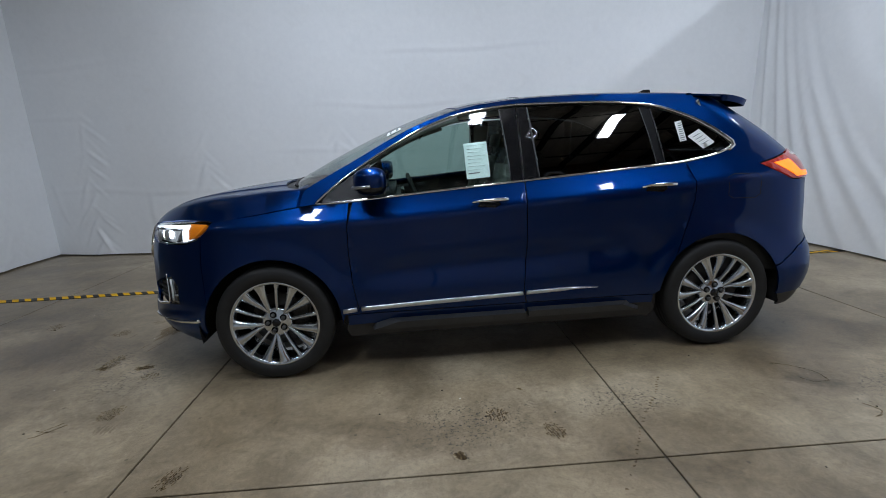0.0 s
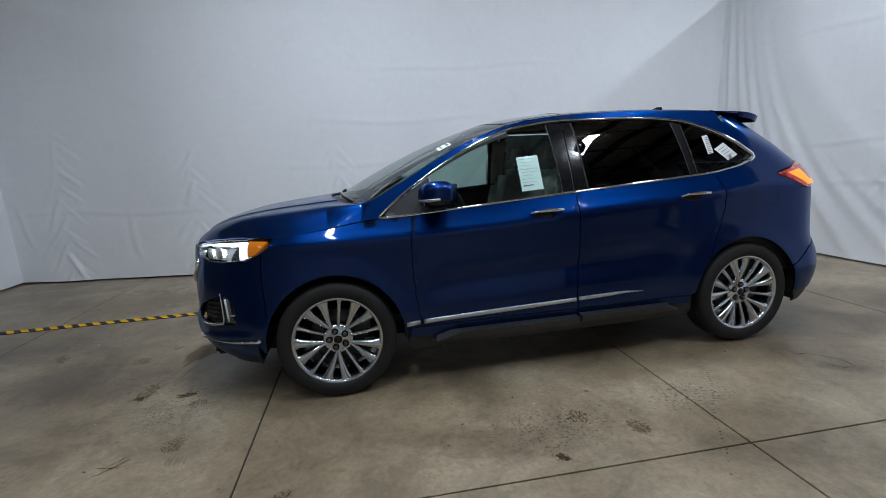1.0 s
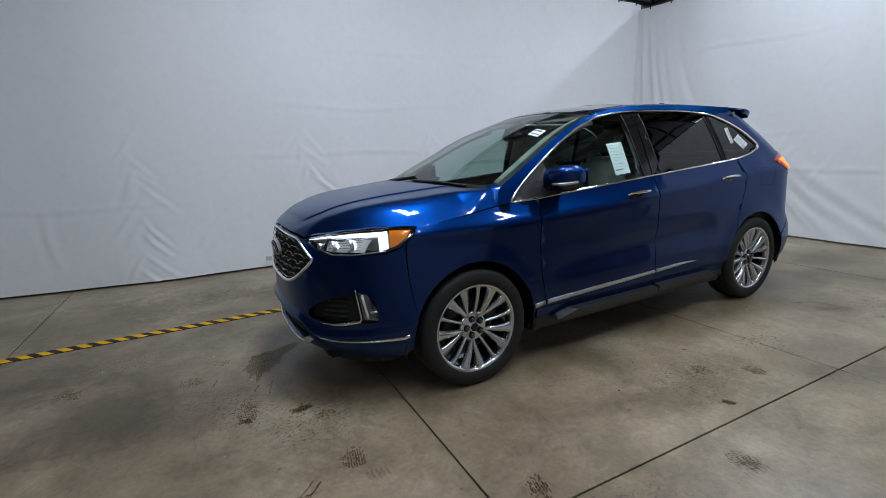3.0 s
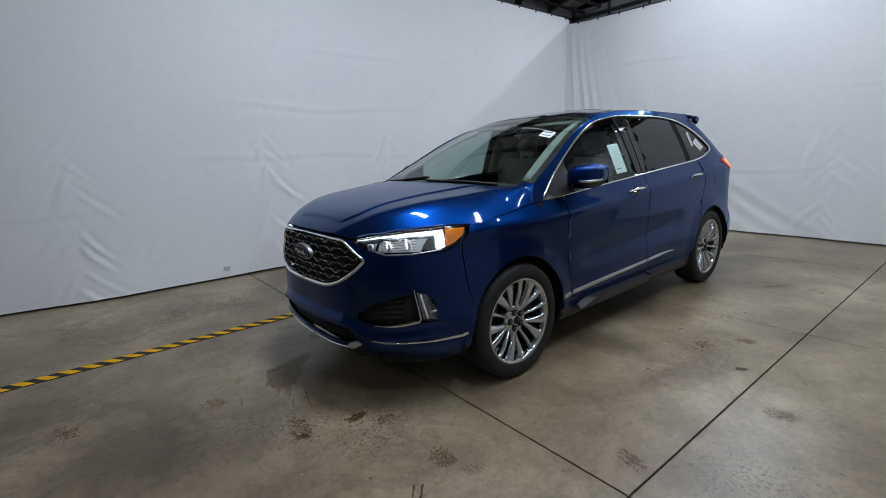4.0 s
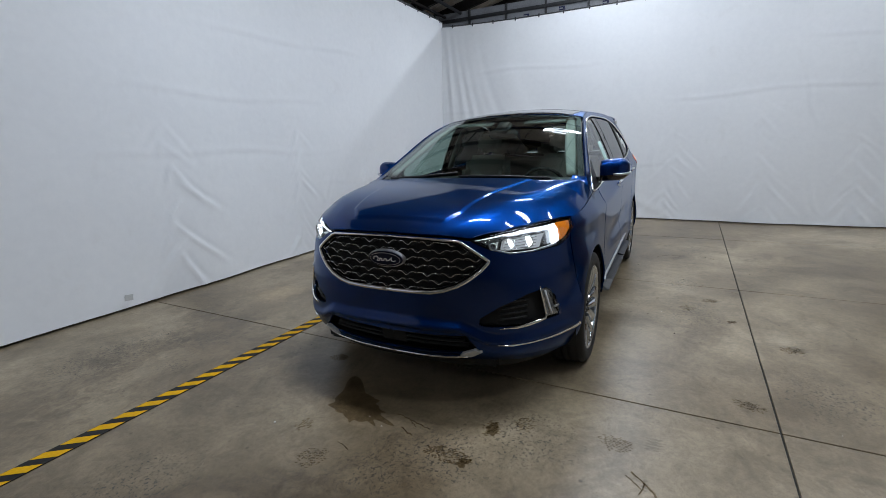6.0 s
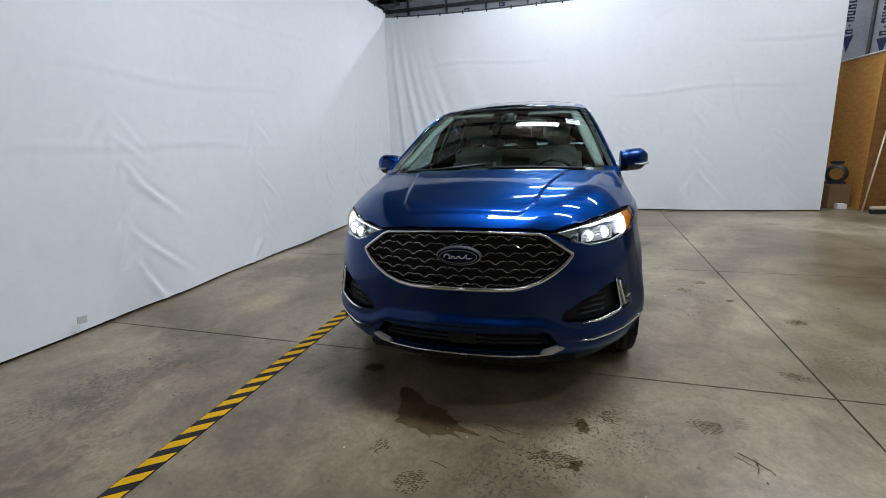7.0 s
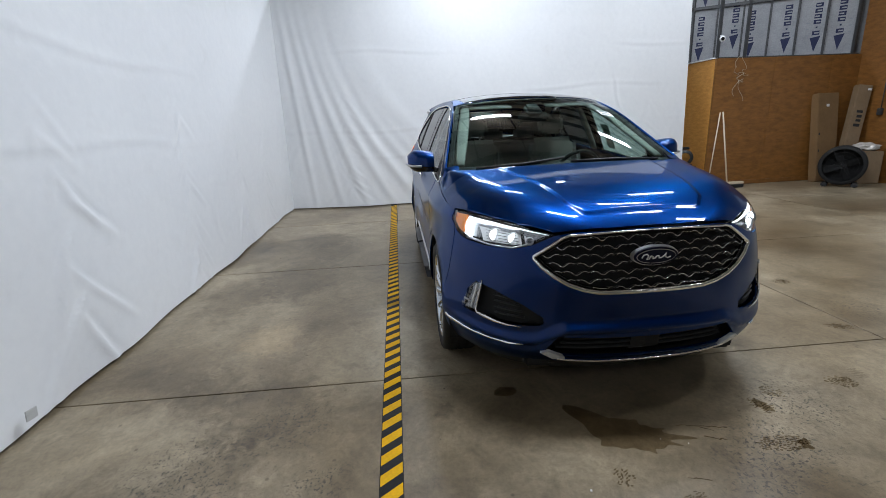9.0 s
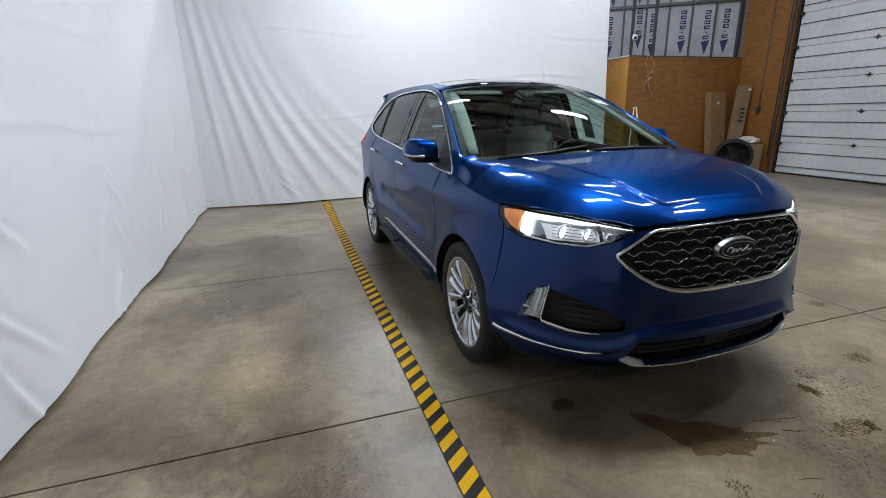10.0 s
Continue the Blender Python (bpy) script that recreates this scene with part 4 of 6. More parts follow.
# windscreen, cowl and roof
ws_half = [(0.055, 0.0), (0.062, 0.2), (0.085, 0.40), (0.13, 0.60), (0.185, 0.735)]
ws_side = [(u, float(half_width(u, EDGE(u))) - 0.018) for u in np.linspace(0.24, 1.20, 18)]
ws_top = [(1.17, 0.45), (1.15, 0.25), (1.145, 0.0)]
ws_h = ws_half + ws_side + ws_top
ws_ring = ws_h + [(u, -v) for u, v in ws_h[::-1] if v > 0.001]
windscreen = put("windscreen", panel(ws_ring, lid, step=0.045, depth=0.005), GLASS_WS, car, "large raked windscreen of tinted glass")
frit = inset(ws_ring, 0.035)
put("black_border", panel(ws_ring, lid, [frit], step=0.05, depth=0, off=-0.006, gap=0.0), BLACK_PLASTIC, windscreen, "black printed glass border")
put("cowl", panel([(-0.02, 0.0), (-0.01, 0.3), (0.05, 0.6), (0.12, 0.74), (0.20, 0.76), (0.18, 0.66), (0.13, 0.5), (0.09, 0.25), (0.08, 0.0)] + [(0.09, -0.25), (0.13, -0.5), (0.18, -0.66), (0.20, -0.76), (0.12, -0.74), (0.05, -0.6), (-0.01, -0.3)], bonnet, off=-0.020, depth=0.03), BLACK_PLASTIC, car, "black plastic cowl under the wipers")
for sd in (1, -1):
    put("pillar_trim", band([(u, v - 0.075) for u, v in ws_side[1:]], lid, (0.06, 0.085, 0.085, 0.07), 0.02, off=-0.045), LINER, car, "pale pillar trim", sd)
roof_side = [(u, float(half_width(u, EDGE(u))) * float(np.interp(u, [3.1, 3.7], [1, 0.94]))) for u in np.linspace(1.20, 3.30, 24)]
glass_half = [(1.16, 0.0), (1.165, 0.25), (1.185, 0.45), (1.215, 0.545), (1.6, 0.555), (2.2, 0.555), (2.72, 0.545), (2.78, 0.40), (2.80, 0.0)]
glass_ring = glass_half + [(u, -v) for u, v in glass_half[::-1] if v > 0.001]
roof_half = [(1.152, 0.0), (1.157, 0.25), (1.175, 0.45), (1.20, 0.57)] + [q for q in roof_side if q[0] < 2.95] + [(2.975, 0.50), (2.985, 0.3), (2.985, 0.0)]
roof_ring = roof_half + [(u, -v) for u, v in roof_half[::-1] if v > 0.001]
put("roof", panel(roof_ring, lid, [glass_ring], step=0.05), PAINT, car, "blue metallic roof skin")
put("roof_glass", panel(glass_ring, lid, step=0.06, off=0.001), ROOF_GLASS, car, "black panoramic glass roof")
put("roof_seam", band([(1.62, -0.54), (1.61, 0.0), (1.62, 0.54)], lid, 0.012, 0.003), BLACK_PLASTIC, car)
sp_half = [(2.990, 0.0), (2.990, 0.3), (2.980, 0.50), (2.955, 0.690), (3.03, 0.688), (3.11, 0.670), (3.165, 0.635), (3.205, 0.560), (3.235, 0.42), (3.25, 0.20), (3.255, 0.0)]
sp_ring = sp_half + [(u, -v) for u, v in sp_half[::-1] if v > 0.001]


def spoiler_top(u, v, off=0.0):
    u, v = np.asarray(u, float), np.asarray(v, float)
    p = lid(u, v)
    p[..., 2] += 0.003 - 0.030 * smooth01((u - 2.99) / 0.26)
    return p + normals(spoiler_top, u, v) * off if off else p


put("roof_spoiler", panel(sp_ring, spoiler_top, step=0.03, depth=0.040), PAINT, car, "blue tailgate spoiler")
fin_z = float(CREST(2.78)) - 0.004
fin_v, fin_f = [], []
for h, x0, x1, w in ((0.0, 2.635, 2.825, 0.034), (0.02, 2.665, 2.823, 0.026), (0.045, 2.72, 2.821, 0.016), (0.066, 2.77, 2.817, 0.007)):
    fin_v += [(x0, 0, fin_z + h), ((x0 + x1) / 2, w, fin_z + h), (x1, w * 0.8, fin_z + h), (x1, -w * 0.8, fin_z + h), ((x0 + x1) / 2, -w, fin_z + h)]
for k in range(3):
    for j in range(5):
        fin_f.append((k * 5 + j, k * 5 + (j + 1) % 5, k * 5 + 5 + (j + 1) % 5, k * 5 + 5 + j))
fin_f.append((15, 16, 17, 18, 19))
put("antenna_fin", (fin_v, fin_f), BLACK_GLOSS, car, "black shark-fin antenna", 1, False)
wiper_lines = (((0.13, -0.62, 1.150), (0.075, -0.30, 1.175), (0.06, 0.02, 1.180)), ((0.10, 0.05, 1.170), (0.075, 0.33, 1.172), (0.13, 0.64, 1.150)))
for line in wiper_lines:
    pts = []
    for a, b, c in line:
        z = float(lid(a + 0.012, b)[2]) + 0.010
        pts.append((a + 0.012, b, z))
    wiper = place("wiper", mesh_of("wiper", *tube(pts, 0.008, 6), BLACK_PLASTIC), car, "black windscreen wiper")
    place("blade", mesh_of("blade", *tube([(p[0] + 0.012, p[1], p[2] - 0.006) for p in pts], 0.005, 6), RUBBER), wiper)

# body sides
for sd, who in SIDES:
    # body side stamping: pillar, roof rail and rear quarter round the windows
    q_rear = S((3.16, 1.594), (3.30, 1.505), (3.44, 1.41), (3.56, 1.325), (3.40, 1.292), (3.09, 1.212), (3.30, 1.10), (3.52, 1.095)) + R((0.70, 1.09), (0.70, 0.735)) + S((3.40, 0.66), (3.262, 0.56))
    side_ring = ring(S((0.205, 1.077), (0.215, 1.12), (0.235, 1.172)) + along(EDGE, 0.26, 3.06, 40, 0.0) + q_rear + arc(2.849, ARCH, 26, 138, 24) + S((2.62, 0.88), (2.65, 1.0), (2.652, 1.12), (2.615, 1.237))
                     + along(WBOT, 2.70, 2.905, 4) + S((2.944, 1.328)) + along(WTOP, 2.937, 0.31, 34) + S((0.31, 1.088)))
    put("quarter_panel", panel(side_ring, shell), PAINT, car, "blue body side with roof rail", sd)
    # fender
    f_ring = ring(along(HOODE, 0.20, -0.31, 8, -0.001) + S((-0.325, 1.006), (-0.35, 0.965), (-0.39, 0.932), (-0.400, 0.80)) + arc(0, ARCH, 158, -4, 26) + S((0.432, 0.405), (0.52, 0.405), (0.488, 0.61), (0.478, 0.80), (0.482, 0.95), (0.50, 1.090), (0.32, 1.084)))
    put("fender", panel(f_ring, shell, gap=0.0016), PAINT, car, "", sd)
    # doors
    d1 = ring(S((0.521, 0.405), (1.566, 0.405), (1.551, 0.50), (1.575, 0.75), (1.577, 1.168)) + along(WBOT, 1.55, 0.52, 10, -0.002) + S((0.484, 0.95), (0.480, 0.80), (0.490, 0.61)))
    door_f = put("front_door", panel(d1, shell), PAINT, car, "", sd)
    d2 = ring(S((1.568, 0.405), (2.405, 0.405)) + arc(2.849, ARCH, 172, 139, 8) + S((2.618, 0.88), (2.648, 1.0), (2.650, 1.12), (2.613, 1.234)) + along(WBOT, 2.6, 1.58, 10, -0.002) + S((1.577, 0.75), (1.553, 0.50)))
    door_r = put("rear_door", panel(d2, shell), PAINT, car, "", sd)
    # glass
    g1 = ring(along(WBOT, 0.66, 1.495, 8, 0.006) + S((1.478, 1.45)) + along(WTOP, 1.462, 0.64, 12, -0.012))
    put("front_window", panel(g1, shell, off=-0.006, depth=0.004, step=0.05), GLASS_GREEN, door_f, "green tinted side window", sd)
    g2 = ring(along(WBOT, 1.675, 2.425, 8, 0.006) + S((2.408, 1.38), (2.385, 1.56)) + along(WTOP, 2.365, 1.645, 8, -0.012))
    put("rear_window", panel(g2, shell, off=-0.006, depth=0.004, step=0.05), GLASS_DARK, door_r, "dark privacy glass", sd)
    g3 = ring(along(WBOT, 2.486, 2.895, 5, 0.008) + S((2.92, 1.330)) + along(WTOP, 2.905, 2.450, 8, -0.014) + S((2.468, 1.42)))
    put("quarter_window", panel(g3, shell, off=-0.006, depth=0.004, step=0.05), GLASS_DARK, car, "dark quarter window", sd)
    put("mirror_sail", panel(ring(along(WBOT, 0.335, 0.655, 4, 0.006) + along(WTOP, 0.635, 0.345, 6, -0.012)), shell, off=-0.004), BLACK_PLASTIC, door_f, "black mirror sail", sd)
    put("centre_pillar", panel(ring(S((1.50, wbot(1.5) + 0.004), (1.572, wbot(1.57) + 0.004), (1.572, 1.622), (1.466, 1.615), (1.482, 1.45))), shell, off=-0.002), BLACK_GLOSS, door_f, "gloss black pillar cover", sd)
    put("centre_pillar", panel(ring(S((1.58, wbot(1.58) + 0.004), (1.670, wbot(1.67) + 0.004), (1.642, 1.624), (1.58, 1.622))), shell, off=-0.002), BLACK_GLOSS, door_r, "gloss black pillar cover", sd)
    put("window_divider", panel(ring(S((2.430, wbot(2.43) + 0.004), (2.482, wbot(2.48) + 0.004), (2.464, 1.42), (2.444, 1.585), (2.372, 1.600), (2.412, 1.38))), shell, off=-0.004), PILLAR_BLACK, door_r, "dull black divider", sd)
    put("glass_run", band(on_shell(S((2.428, wbot(2.43) + 0.008), (2.410, 1.38), (2.374, 1.592))), shell, 0.005, 0.003, off=-0.003), STEP_PLASTIC, door_r, "", sd)
    put("glass_run", band(on_shell(S((2.484, wbot(2.48) + 0.008), (2.466, 1.42), (2.446, 1.580))), shell, 0.005, 0.003, off=-0.003), STEP_PLASTIC, door_r, "", sd)
    put("glass_run", band(on_shell(S((1.674, wbot(1.67) + 0.008), (1.648, 1.620))), shell, 0.008, 0.004, off=-0.004), BLACK_PLASTIC, door_r, "", sd)
    put("glass_run", band(on_shell(S((1.497, wbot(1.5) + 0.008), (1.466, 1.612))), shell, 0.006, 0.004, off=-0.004), BLACK_PLASTIC, door_f, "", sd)
    # chrome outline, handles, lower strip
    put("window_chrome", band(ring(along(WBOT, 0.32, 2.895, 30)), shell, 0.014, 0.008), CHROME, car, "chrome window strip", sd)
    put("window_chrome", band(ring(S((2.895, 1.303), (2.94, 1.328), (2.934, 1.354)) + along(WTOP, 2.905, 0.315, 40) + S((0.305, 1.092), (0.33, 1.088))), shell, (0.030, 0.022, 0.014, 0.013, 0.012, 0.012, 0.014), 0.008), CHROME, car, "chrome window strip", sd)
    for door, u0, z0 in ((door_f, 1.355, 1.050), (door_r, 2.405, 1.094)):
        cup = put("handle_cup", panel(ring(S((u0 - 0.085, z0 - 0.024), (u0 + 0.03, z0 - 0.032), (u0 + 0.065, z0 - 0.012), (u0 + 0.045, z0 + 0.010), (u0 - 0.07, z0 + 0.006))), shell, off=0.0015, depth=0.01, step=0.02), BLACK_GLOSS, door, "", sd)
        put("door_handle", band(on_shell(S((u0 - 0.115, z0 - 0.006), (u0 - 0.06, z0 + 0.002), (u0 + 0.03, z0 + 0.006), (u0 + 0.105, z0 + 0.006))), shell, (0.010, 0.018, 0.022, 0.022), 0.016, off=0.018), CHROME, door, "chrome door handle", sd)
    put("lower_strip", band(on_shell(S((0.420, 0.432), (0.505, 0.436))), shell, 0.030, 0.010), SATIN, car, "satin chrome strip", sd)
    put("lower_strip", band(on_shell(S((0.530, 0.438), (1.0, 0.454), (1.545, 0.470))), shell, (0.030, 0.030, 0.026), 0.012), SATIN, door_f, "satin chrome strip", sd)
    put("lower_strip", band(on_shell(S((1.565, 0.472), (1.9, 0.484), (2.03, 0.480))), shell, (0.026, 0.024, 0.004), 0.012), SATIN, door_r, "satin chrome strip", sd)
    put("sill", panel(ring(S((0.445, 0.402), (2.405, 0.402), (2.40, 0.345), (0.445, 0.330))), shell, off=-0.004, depth=0.02), PAINT, car, "", sd)
    put("rocker_panel", panel(ring(S((0.44, 0.340), (2.405, 0.352), (2.43, 0.30), (2.40, 0.24), (0.45, 0.24), (0.43, 0.30))), shell, off=-0.014, depth=0.02), BLACK_PLASTIC, car, "", sd)
    # running boards
    for u0, u1, n0, n1 in ((0.58, 1.555, 0.18, 0.0), (1.575, 2.36, 0.0, 0.18)):
        zb, zt = (0.305, 0.352) if u0 < 1 else (0.318, 0.362)
        vin, vout = 0.86, 0.986
        top = [(u0 + n0 * 0.3, vin), (u1 - n1 * 0.3, vin), (u1 - n1, vout), (u0 + n0, vout)]
        low = [(u0, vin), (u1, vin), (u1 - n1 * 0.4, vout - 0.012), (u0 + n0 * 0.1, vout - 0.012)]
        vs = [(u, v, zt + (0.02 if v < 0.9 else 0.0)) for u, v in top] + [(u, v, zb) for u, v in low]
        fs = [(3, 2, 1, 0), (4, 5, 6, 7), (0, 1, 5, 4), (1, 2, 6, 5), (2, 3, 7, 6), (3, 0, 4, 7)]
        put("running_board", (vs[:8], fs), STEP_PLASTIC, car, "dark grey running board", sd, False)
    # fuel door groove, rear light, rear bumper, liner
    if sd < 0:
        fr = ring(S((2.86, 1.135), (2.90, 1.152), (3.05, 1.150), (3.075, 1.13), (3.08, 1.02), (3.05, 0.998), (2.90, 1.0), (2.87, 1.02)))
        put("fuel_flap", band(fr, shell, 0.004, 0.0008, closed=True), DARK, car, "", sd)
    tail_ring = ring(S((3.09, 1.206), (3.40, 1.288)) + R((0.70, 1.262), (0.66, 1.19), (0.66, 1.10)) + S((3.52, 1.10), (3.30, 1.105)))
    tl = put("tail_light", panel(tail_ring, shell, off=0.006, depth=0.03), TAIL_RED, car, "red tail light, glowing orange", sd)
    put("housing", panel(inset(tail_ring, -0.035), shell, off=-0.034, depth=0, step=0.04), DARK, tl, "", sd)
    put("glow", panel(ring(S((3.175, 1.207), (3.30, 1.226), (3.38, 1.150), (3.50, 1.146)) + R((0.74, 1.146), (0.74, 1.116)) + S((3.33, 1.116))), shell, off=0.009, depth=0.006, step=0.02), TAIL_GLOW, tl, "glowing orange strip", sd)
    put("clear_cap", panel(ring(S((3.40, 1.278)) + R((0.705, 1.25), (0.70, 1.225)) + S((3.34, 1.252))), shell, off=0.008, depth=0.006, step=0.02), FILM, tl, "", sd)
    rb = ring(arc(2.849, ARCH, 2, 25, 4) + S((3.262, 0.558), (3.40, 0.658)) + R((0.70, 0.733), (0.0, 0.733), (0.0, 0.36), (0.6, 0.36)) + S((3.50, 0.345), (3.255, 0.345)))
    put("rear_bumper", panel(rb, shell, off=0.003), PAINT, car, "", sd)
    put("rear_valance", panel(ring(S((3.27, 0.345), (3.5, 0.345)) + R((0.6, 0.36), (0.0, 0.36), (0.0, 0.24), (0.6, 0.24)) + S((3.3, 0.25))), shell, off=-0.004), BLACK_PLASTIC, car, "", sd)
    put("tailgate", panel(ring(R((0.69, 1.09), (0.69, 0.74), (0.0, 0.74), (0.0, 1.27), (0.66, 1.27), (0.65, 1.10))), shell), PAINT, car, "", sd)
    put("rear_screen", panel(ring(R((0.60, 1.29), (0.0, 1.29), (0.0, 1.60), (0.50, 1.60))), shell, step=0.05), GLASS_REAR, car, "dark rear screen", sd)
    put("tailgate_pillar", panel(ring(S((3.16, 1.594), (3.30, 1.505), (3.44, 1.41), (3.56, 1.325)) + R((0.605, 1.295), (0.505, 1.59), (0.5, 1.61))), shell), BLACK_GLOSS, car, "gloss black tailgate pillar", sd)
    # dark inner liner behind the gaps
    l1 = ring(S((-0.33, 0.93), (-0.40, 0.80)) + arc(0, ARCH + 0.01, 158, -4, 14) + S((0.45, 0.30), (2.40, 0.30)) + arc(2.849, ARCH + 0.01, 188, 18, 14) + S((3.35, 0.66), (3.45, 1.05), (3.3, 1.21), (2.9, 1.22)) + along(WBOT, 2.9, 0.32, 10, -0.02) + S((0.2, 1.05), (-0.28, 0.99)))
    put("inner_panel", panel(l1, shell, off=-0.022, depth=0, step=0.06), DARK, car, "", sd)
    put("boot_trim", panel(ring(S((2.72, 0.5), (2.72, 1.20), (3.0, 1.27), (3.36, 1.31)) + R((0.60, 1.30), (0.0, 1.285), (0.0, 0.5))), shell, off=-0.07, depth=0, step=0.08), DASH, car, "dark boot trim", sd)
    put("pillar_trim", panel(ring(along(WTOP, 2.46, 2.937, 8, 0.0) + S((2.948, 1.325), (2.89, 1.27), (2.72, 1.22), (3.30, 1.27), (3.40, 1.38), (3.08, 1.575), (2.5, 1.645))), shell, off=-0.03, depth=0, step=0.06), LINER, car, "pale pillar trim", sd)
    # door inner trim
    put("door_trim", panel(ring(S((0.55, 0.55), (2.55, 0.75), (2.58, 1.21)) + along(WBOT, 2.55, 0.6, 8, -0.012)), shell, off=-0.075, depth=0, step=0.08), DASH, car, "dark inner door trim", sd)


# wheel wells and underbody
for cu in (0.0, 2.849):
    for sd, who in SIDES:
        vs, fs = [], []
        n = 22
        for k in range(n + 1):
            t = radians(-12 + 204 * k / n)
            for y in (0.50, 0.925):
                vs.append((cu + 0.455 * math.cos(t), y, 0.37 + 0.455 * math.sin(t)))
        for k in range(n):
            fs.append((2 * k, 2 * k + 1, 2 * k + 3, 2 * k + 2))
        b = len(vs)
        vs += [(cu + 0.455 * math.cos(radians(-12 + 204 * k / n)), 0.50, 0.37 + 0.455 * math.sin(radians(-12 + 204 * k / n))) for k in range(n + 1)]
        fs.append(tuple(range(b, b + n + 1)))
        put("wheel_arch_liner", (vs, fs), DARK, car, "", sd, False)
part("underbody", boxed((4.1, 1.10, 0.20), (1.45, 0, 0.32), 0.03), DARK, car, "dark underbody")
part("underbody", boxed((1.94, 1.72, 0.13), (1.424, 0, 0.285), 0.02), DARK, car)
part("bulkhead", boxed((0.04, 1.5, 0.62), (0.30, 0, 0.72), 0.01), DARK, car)
part("bulkhead", boxed((0.05, 1.3, 0.55), (-0.62, 0, 0.62), 0.01), DARK, car)
part("radiator", boxed((0.24, 1.16, 0.24), (-0.68, 0, 0.36), 0.02), DARK, car)


# wheels
def wheel_parts(m):
    root = place("wheel", mesh_of("tyre", *lathe([(0.262, -0.095), (0.272, -0.112), (0.300, -0.119), (0.333, -0.118), (0.352, -0.106), (0.3600, -0.082), (0.3610, -0.074), (0.355, -0.066), (0.3615, -0.062), (0.3635, -0.03), (0.356, -0.024), (0.356, -0.018), (0.3635, -0.012),
                                                  (0.3635, 0.012), (0.356, 0.018), (0.356, 0.024), (0.3635, 0.03), (0.3615, 0.07), (0.347, 0.102), (0.31, 0.116), (0.262, 0.10)], 72), RUBBER), car, "black tyre on a bright chrome wheel", m)
    place("rim", mesh_of("rim", *lathe([(0.264, -0.090), (0.270, -0.098), (0.273, -0.106), (0.268, -0.112), (0.258, -0.108), (0.250, -0.098), (0.246, -0.06), (0.238, 0.02), (0.24, 0.09), (0.262, 0.10)], 72), RIM_METAL), root, "polished rim")
    place("hub_disc", mesh_of("hub_disc", *lathe([(0.0, -0.078), (0.030, -0.080), (0.036, -0.072), (0.074, -0.074), (0.090, -0.068), (0.099, -0.03), (0.0, -0.02)], 40), RIM_METAL), root)
    place("brake_disc", mesh_of("brake_disc", *lathe([(0.07, 0.0), (0.165, 0.0), (0.168, 0.012), (0.168, 0.024), (0.07, 0.024)], 48), BRAKE), root, "dull iron brake disc")
    part("brake_caliper", boxed((0.10, 0.07, 0.15), (0.15, 0.01, 0.05), 0.02), BRAKE, root)
    for k in range(15):
        # five groups: a slim spoke between two broad ones that fan out at the rim
        lean = k % 3 - 1
        mid = 2 * math.pi * (k // 3) / 5 + 0.2
        vs, fs = [], []
        n = 12
        for i in range(n + 1):
            q = i / n
            r = 0.060 + q * 0.200
            a = mid + lean * (0.58 - 0.17 * math.sin(q * math.pi / 2))
            half_w = 0.0098 + (0.0225 * q ** 1.25 if lean else 0.0025 * q) + 0.012 * (max(0.0, q - 0.80) / 0.20) ** 2
            y = -0.064 - 0.028 * math.sin(q * math.pi * 0.60) - 0.008 * q
            er, et = (math.cos(a), math.sin(a)), (-math.sin(a), math.cos(a))
            skew = lean * (0.25 + 0.35 * q)
            for dt, dy in ((-1.0, 0.030), (-0.92, 0.004), (skew, -0.008), (0.92, 0.004), (1.0, 0.030)):
                vs.append((r * er[0] + dt * half_w * et[0], y + dy, r * er[1] + dt * half_w * et[1]))
        for i in range(n):
            for j in range(4):
                fs.append((i * 5 + j, i * 5 + j + 1, i * 5 + 6 + j, i * 5 + 5 + j))
        place("spoke", mesh_of("spoke", vs, fs, RIM_METAL), root)
    place("centre_cap", mesh_of("centre_cap", *lathe([(0.0, -0.090), (0.021, -0.089), (0.025, -0.084), (0.026, -0.07)], 28), BLACK_GLOSS), root, "dark centre cap")
    nut = mesh_of("lug_nut", *lathe([(0.0, -0.022), (0.009, -0.022), (0.0115, -0.018), (0.012, 0.006)], 6), STEEL, False)
    well = mesh_of("nut_well", *lathe([(0.0, -0.005), (0.0160, -0.005), (0.0185, -0.009), (0.0205, -0.008), (0.0205, 0.006)], 16), BLACK_GLOSS)
    for k in range(5):
        t = 2 * math.pi * (k + 0.25) / 5 + 0.3
        at = Matrix.Translation((0.053 * math.cos(t), -0.070, 0.053 * math.sin(t)))
        place("nut_well", well, root, "", at)
        place("lug_nut", nut, root, "dull steel lug nut", at)
    part("valve", boxed((0.006, 0.03, 0.006), (0.0, -0.10, -0.235), 0.002), BLACK_PLASTIC, root)
    return root


w0 = wheel_parts(pose(0.0, -0.828, 0.372))
for at in (pose(2.849, -0.828, 0.372, 0, 22, 0), pose(0, 0.828, 0.372, 0, 10, 180), pose(2.849, 0.828, 0.372, 0, 31, 180)):
    copy_thing(w0, at)


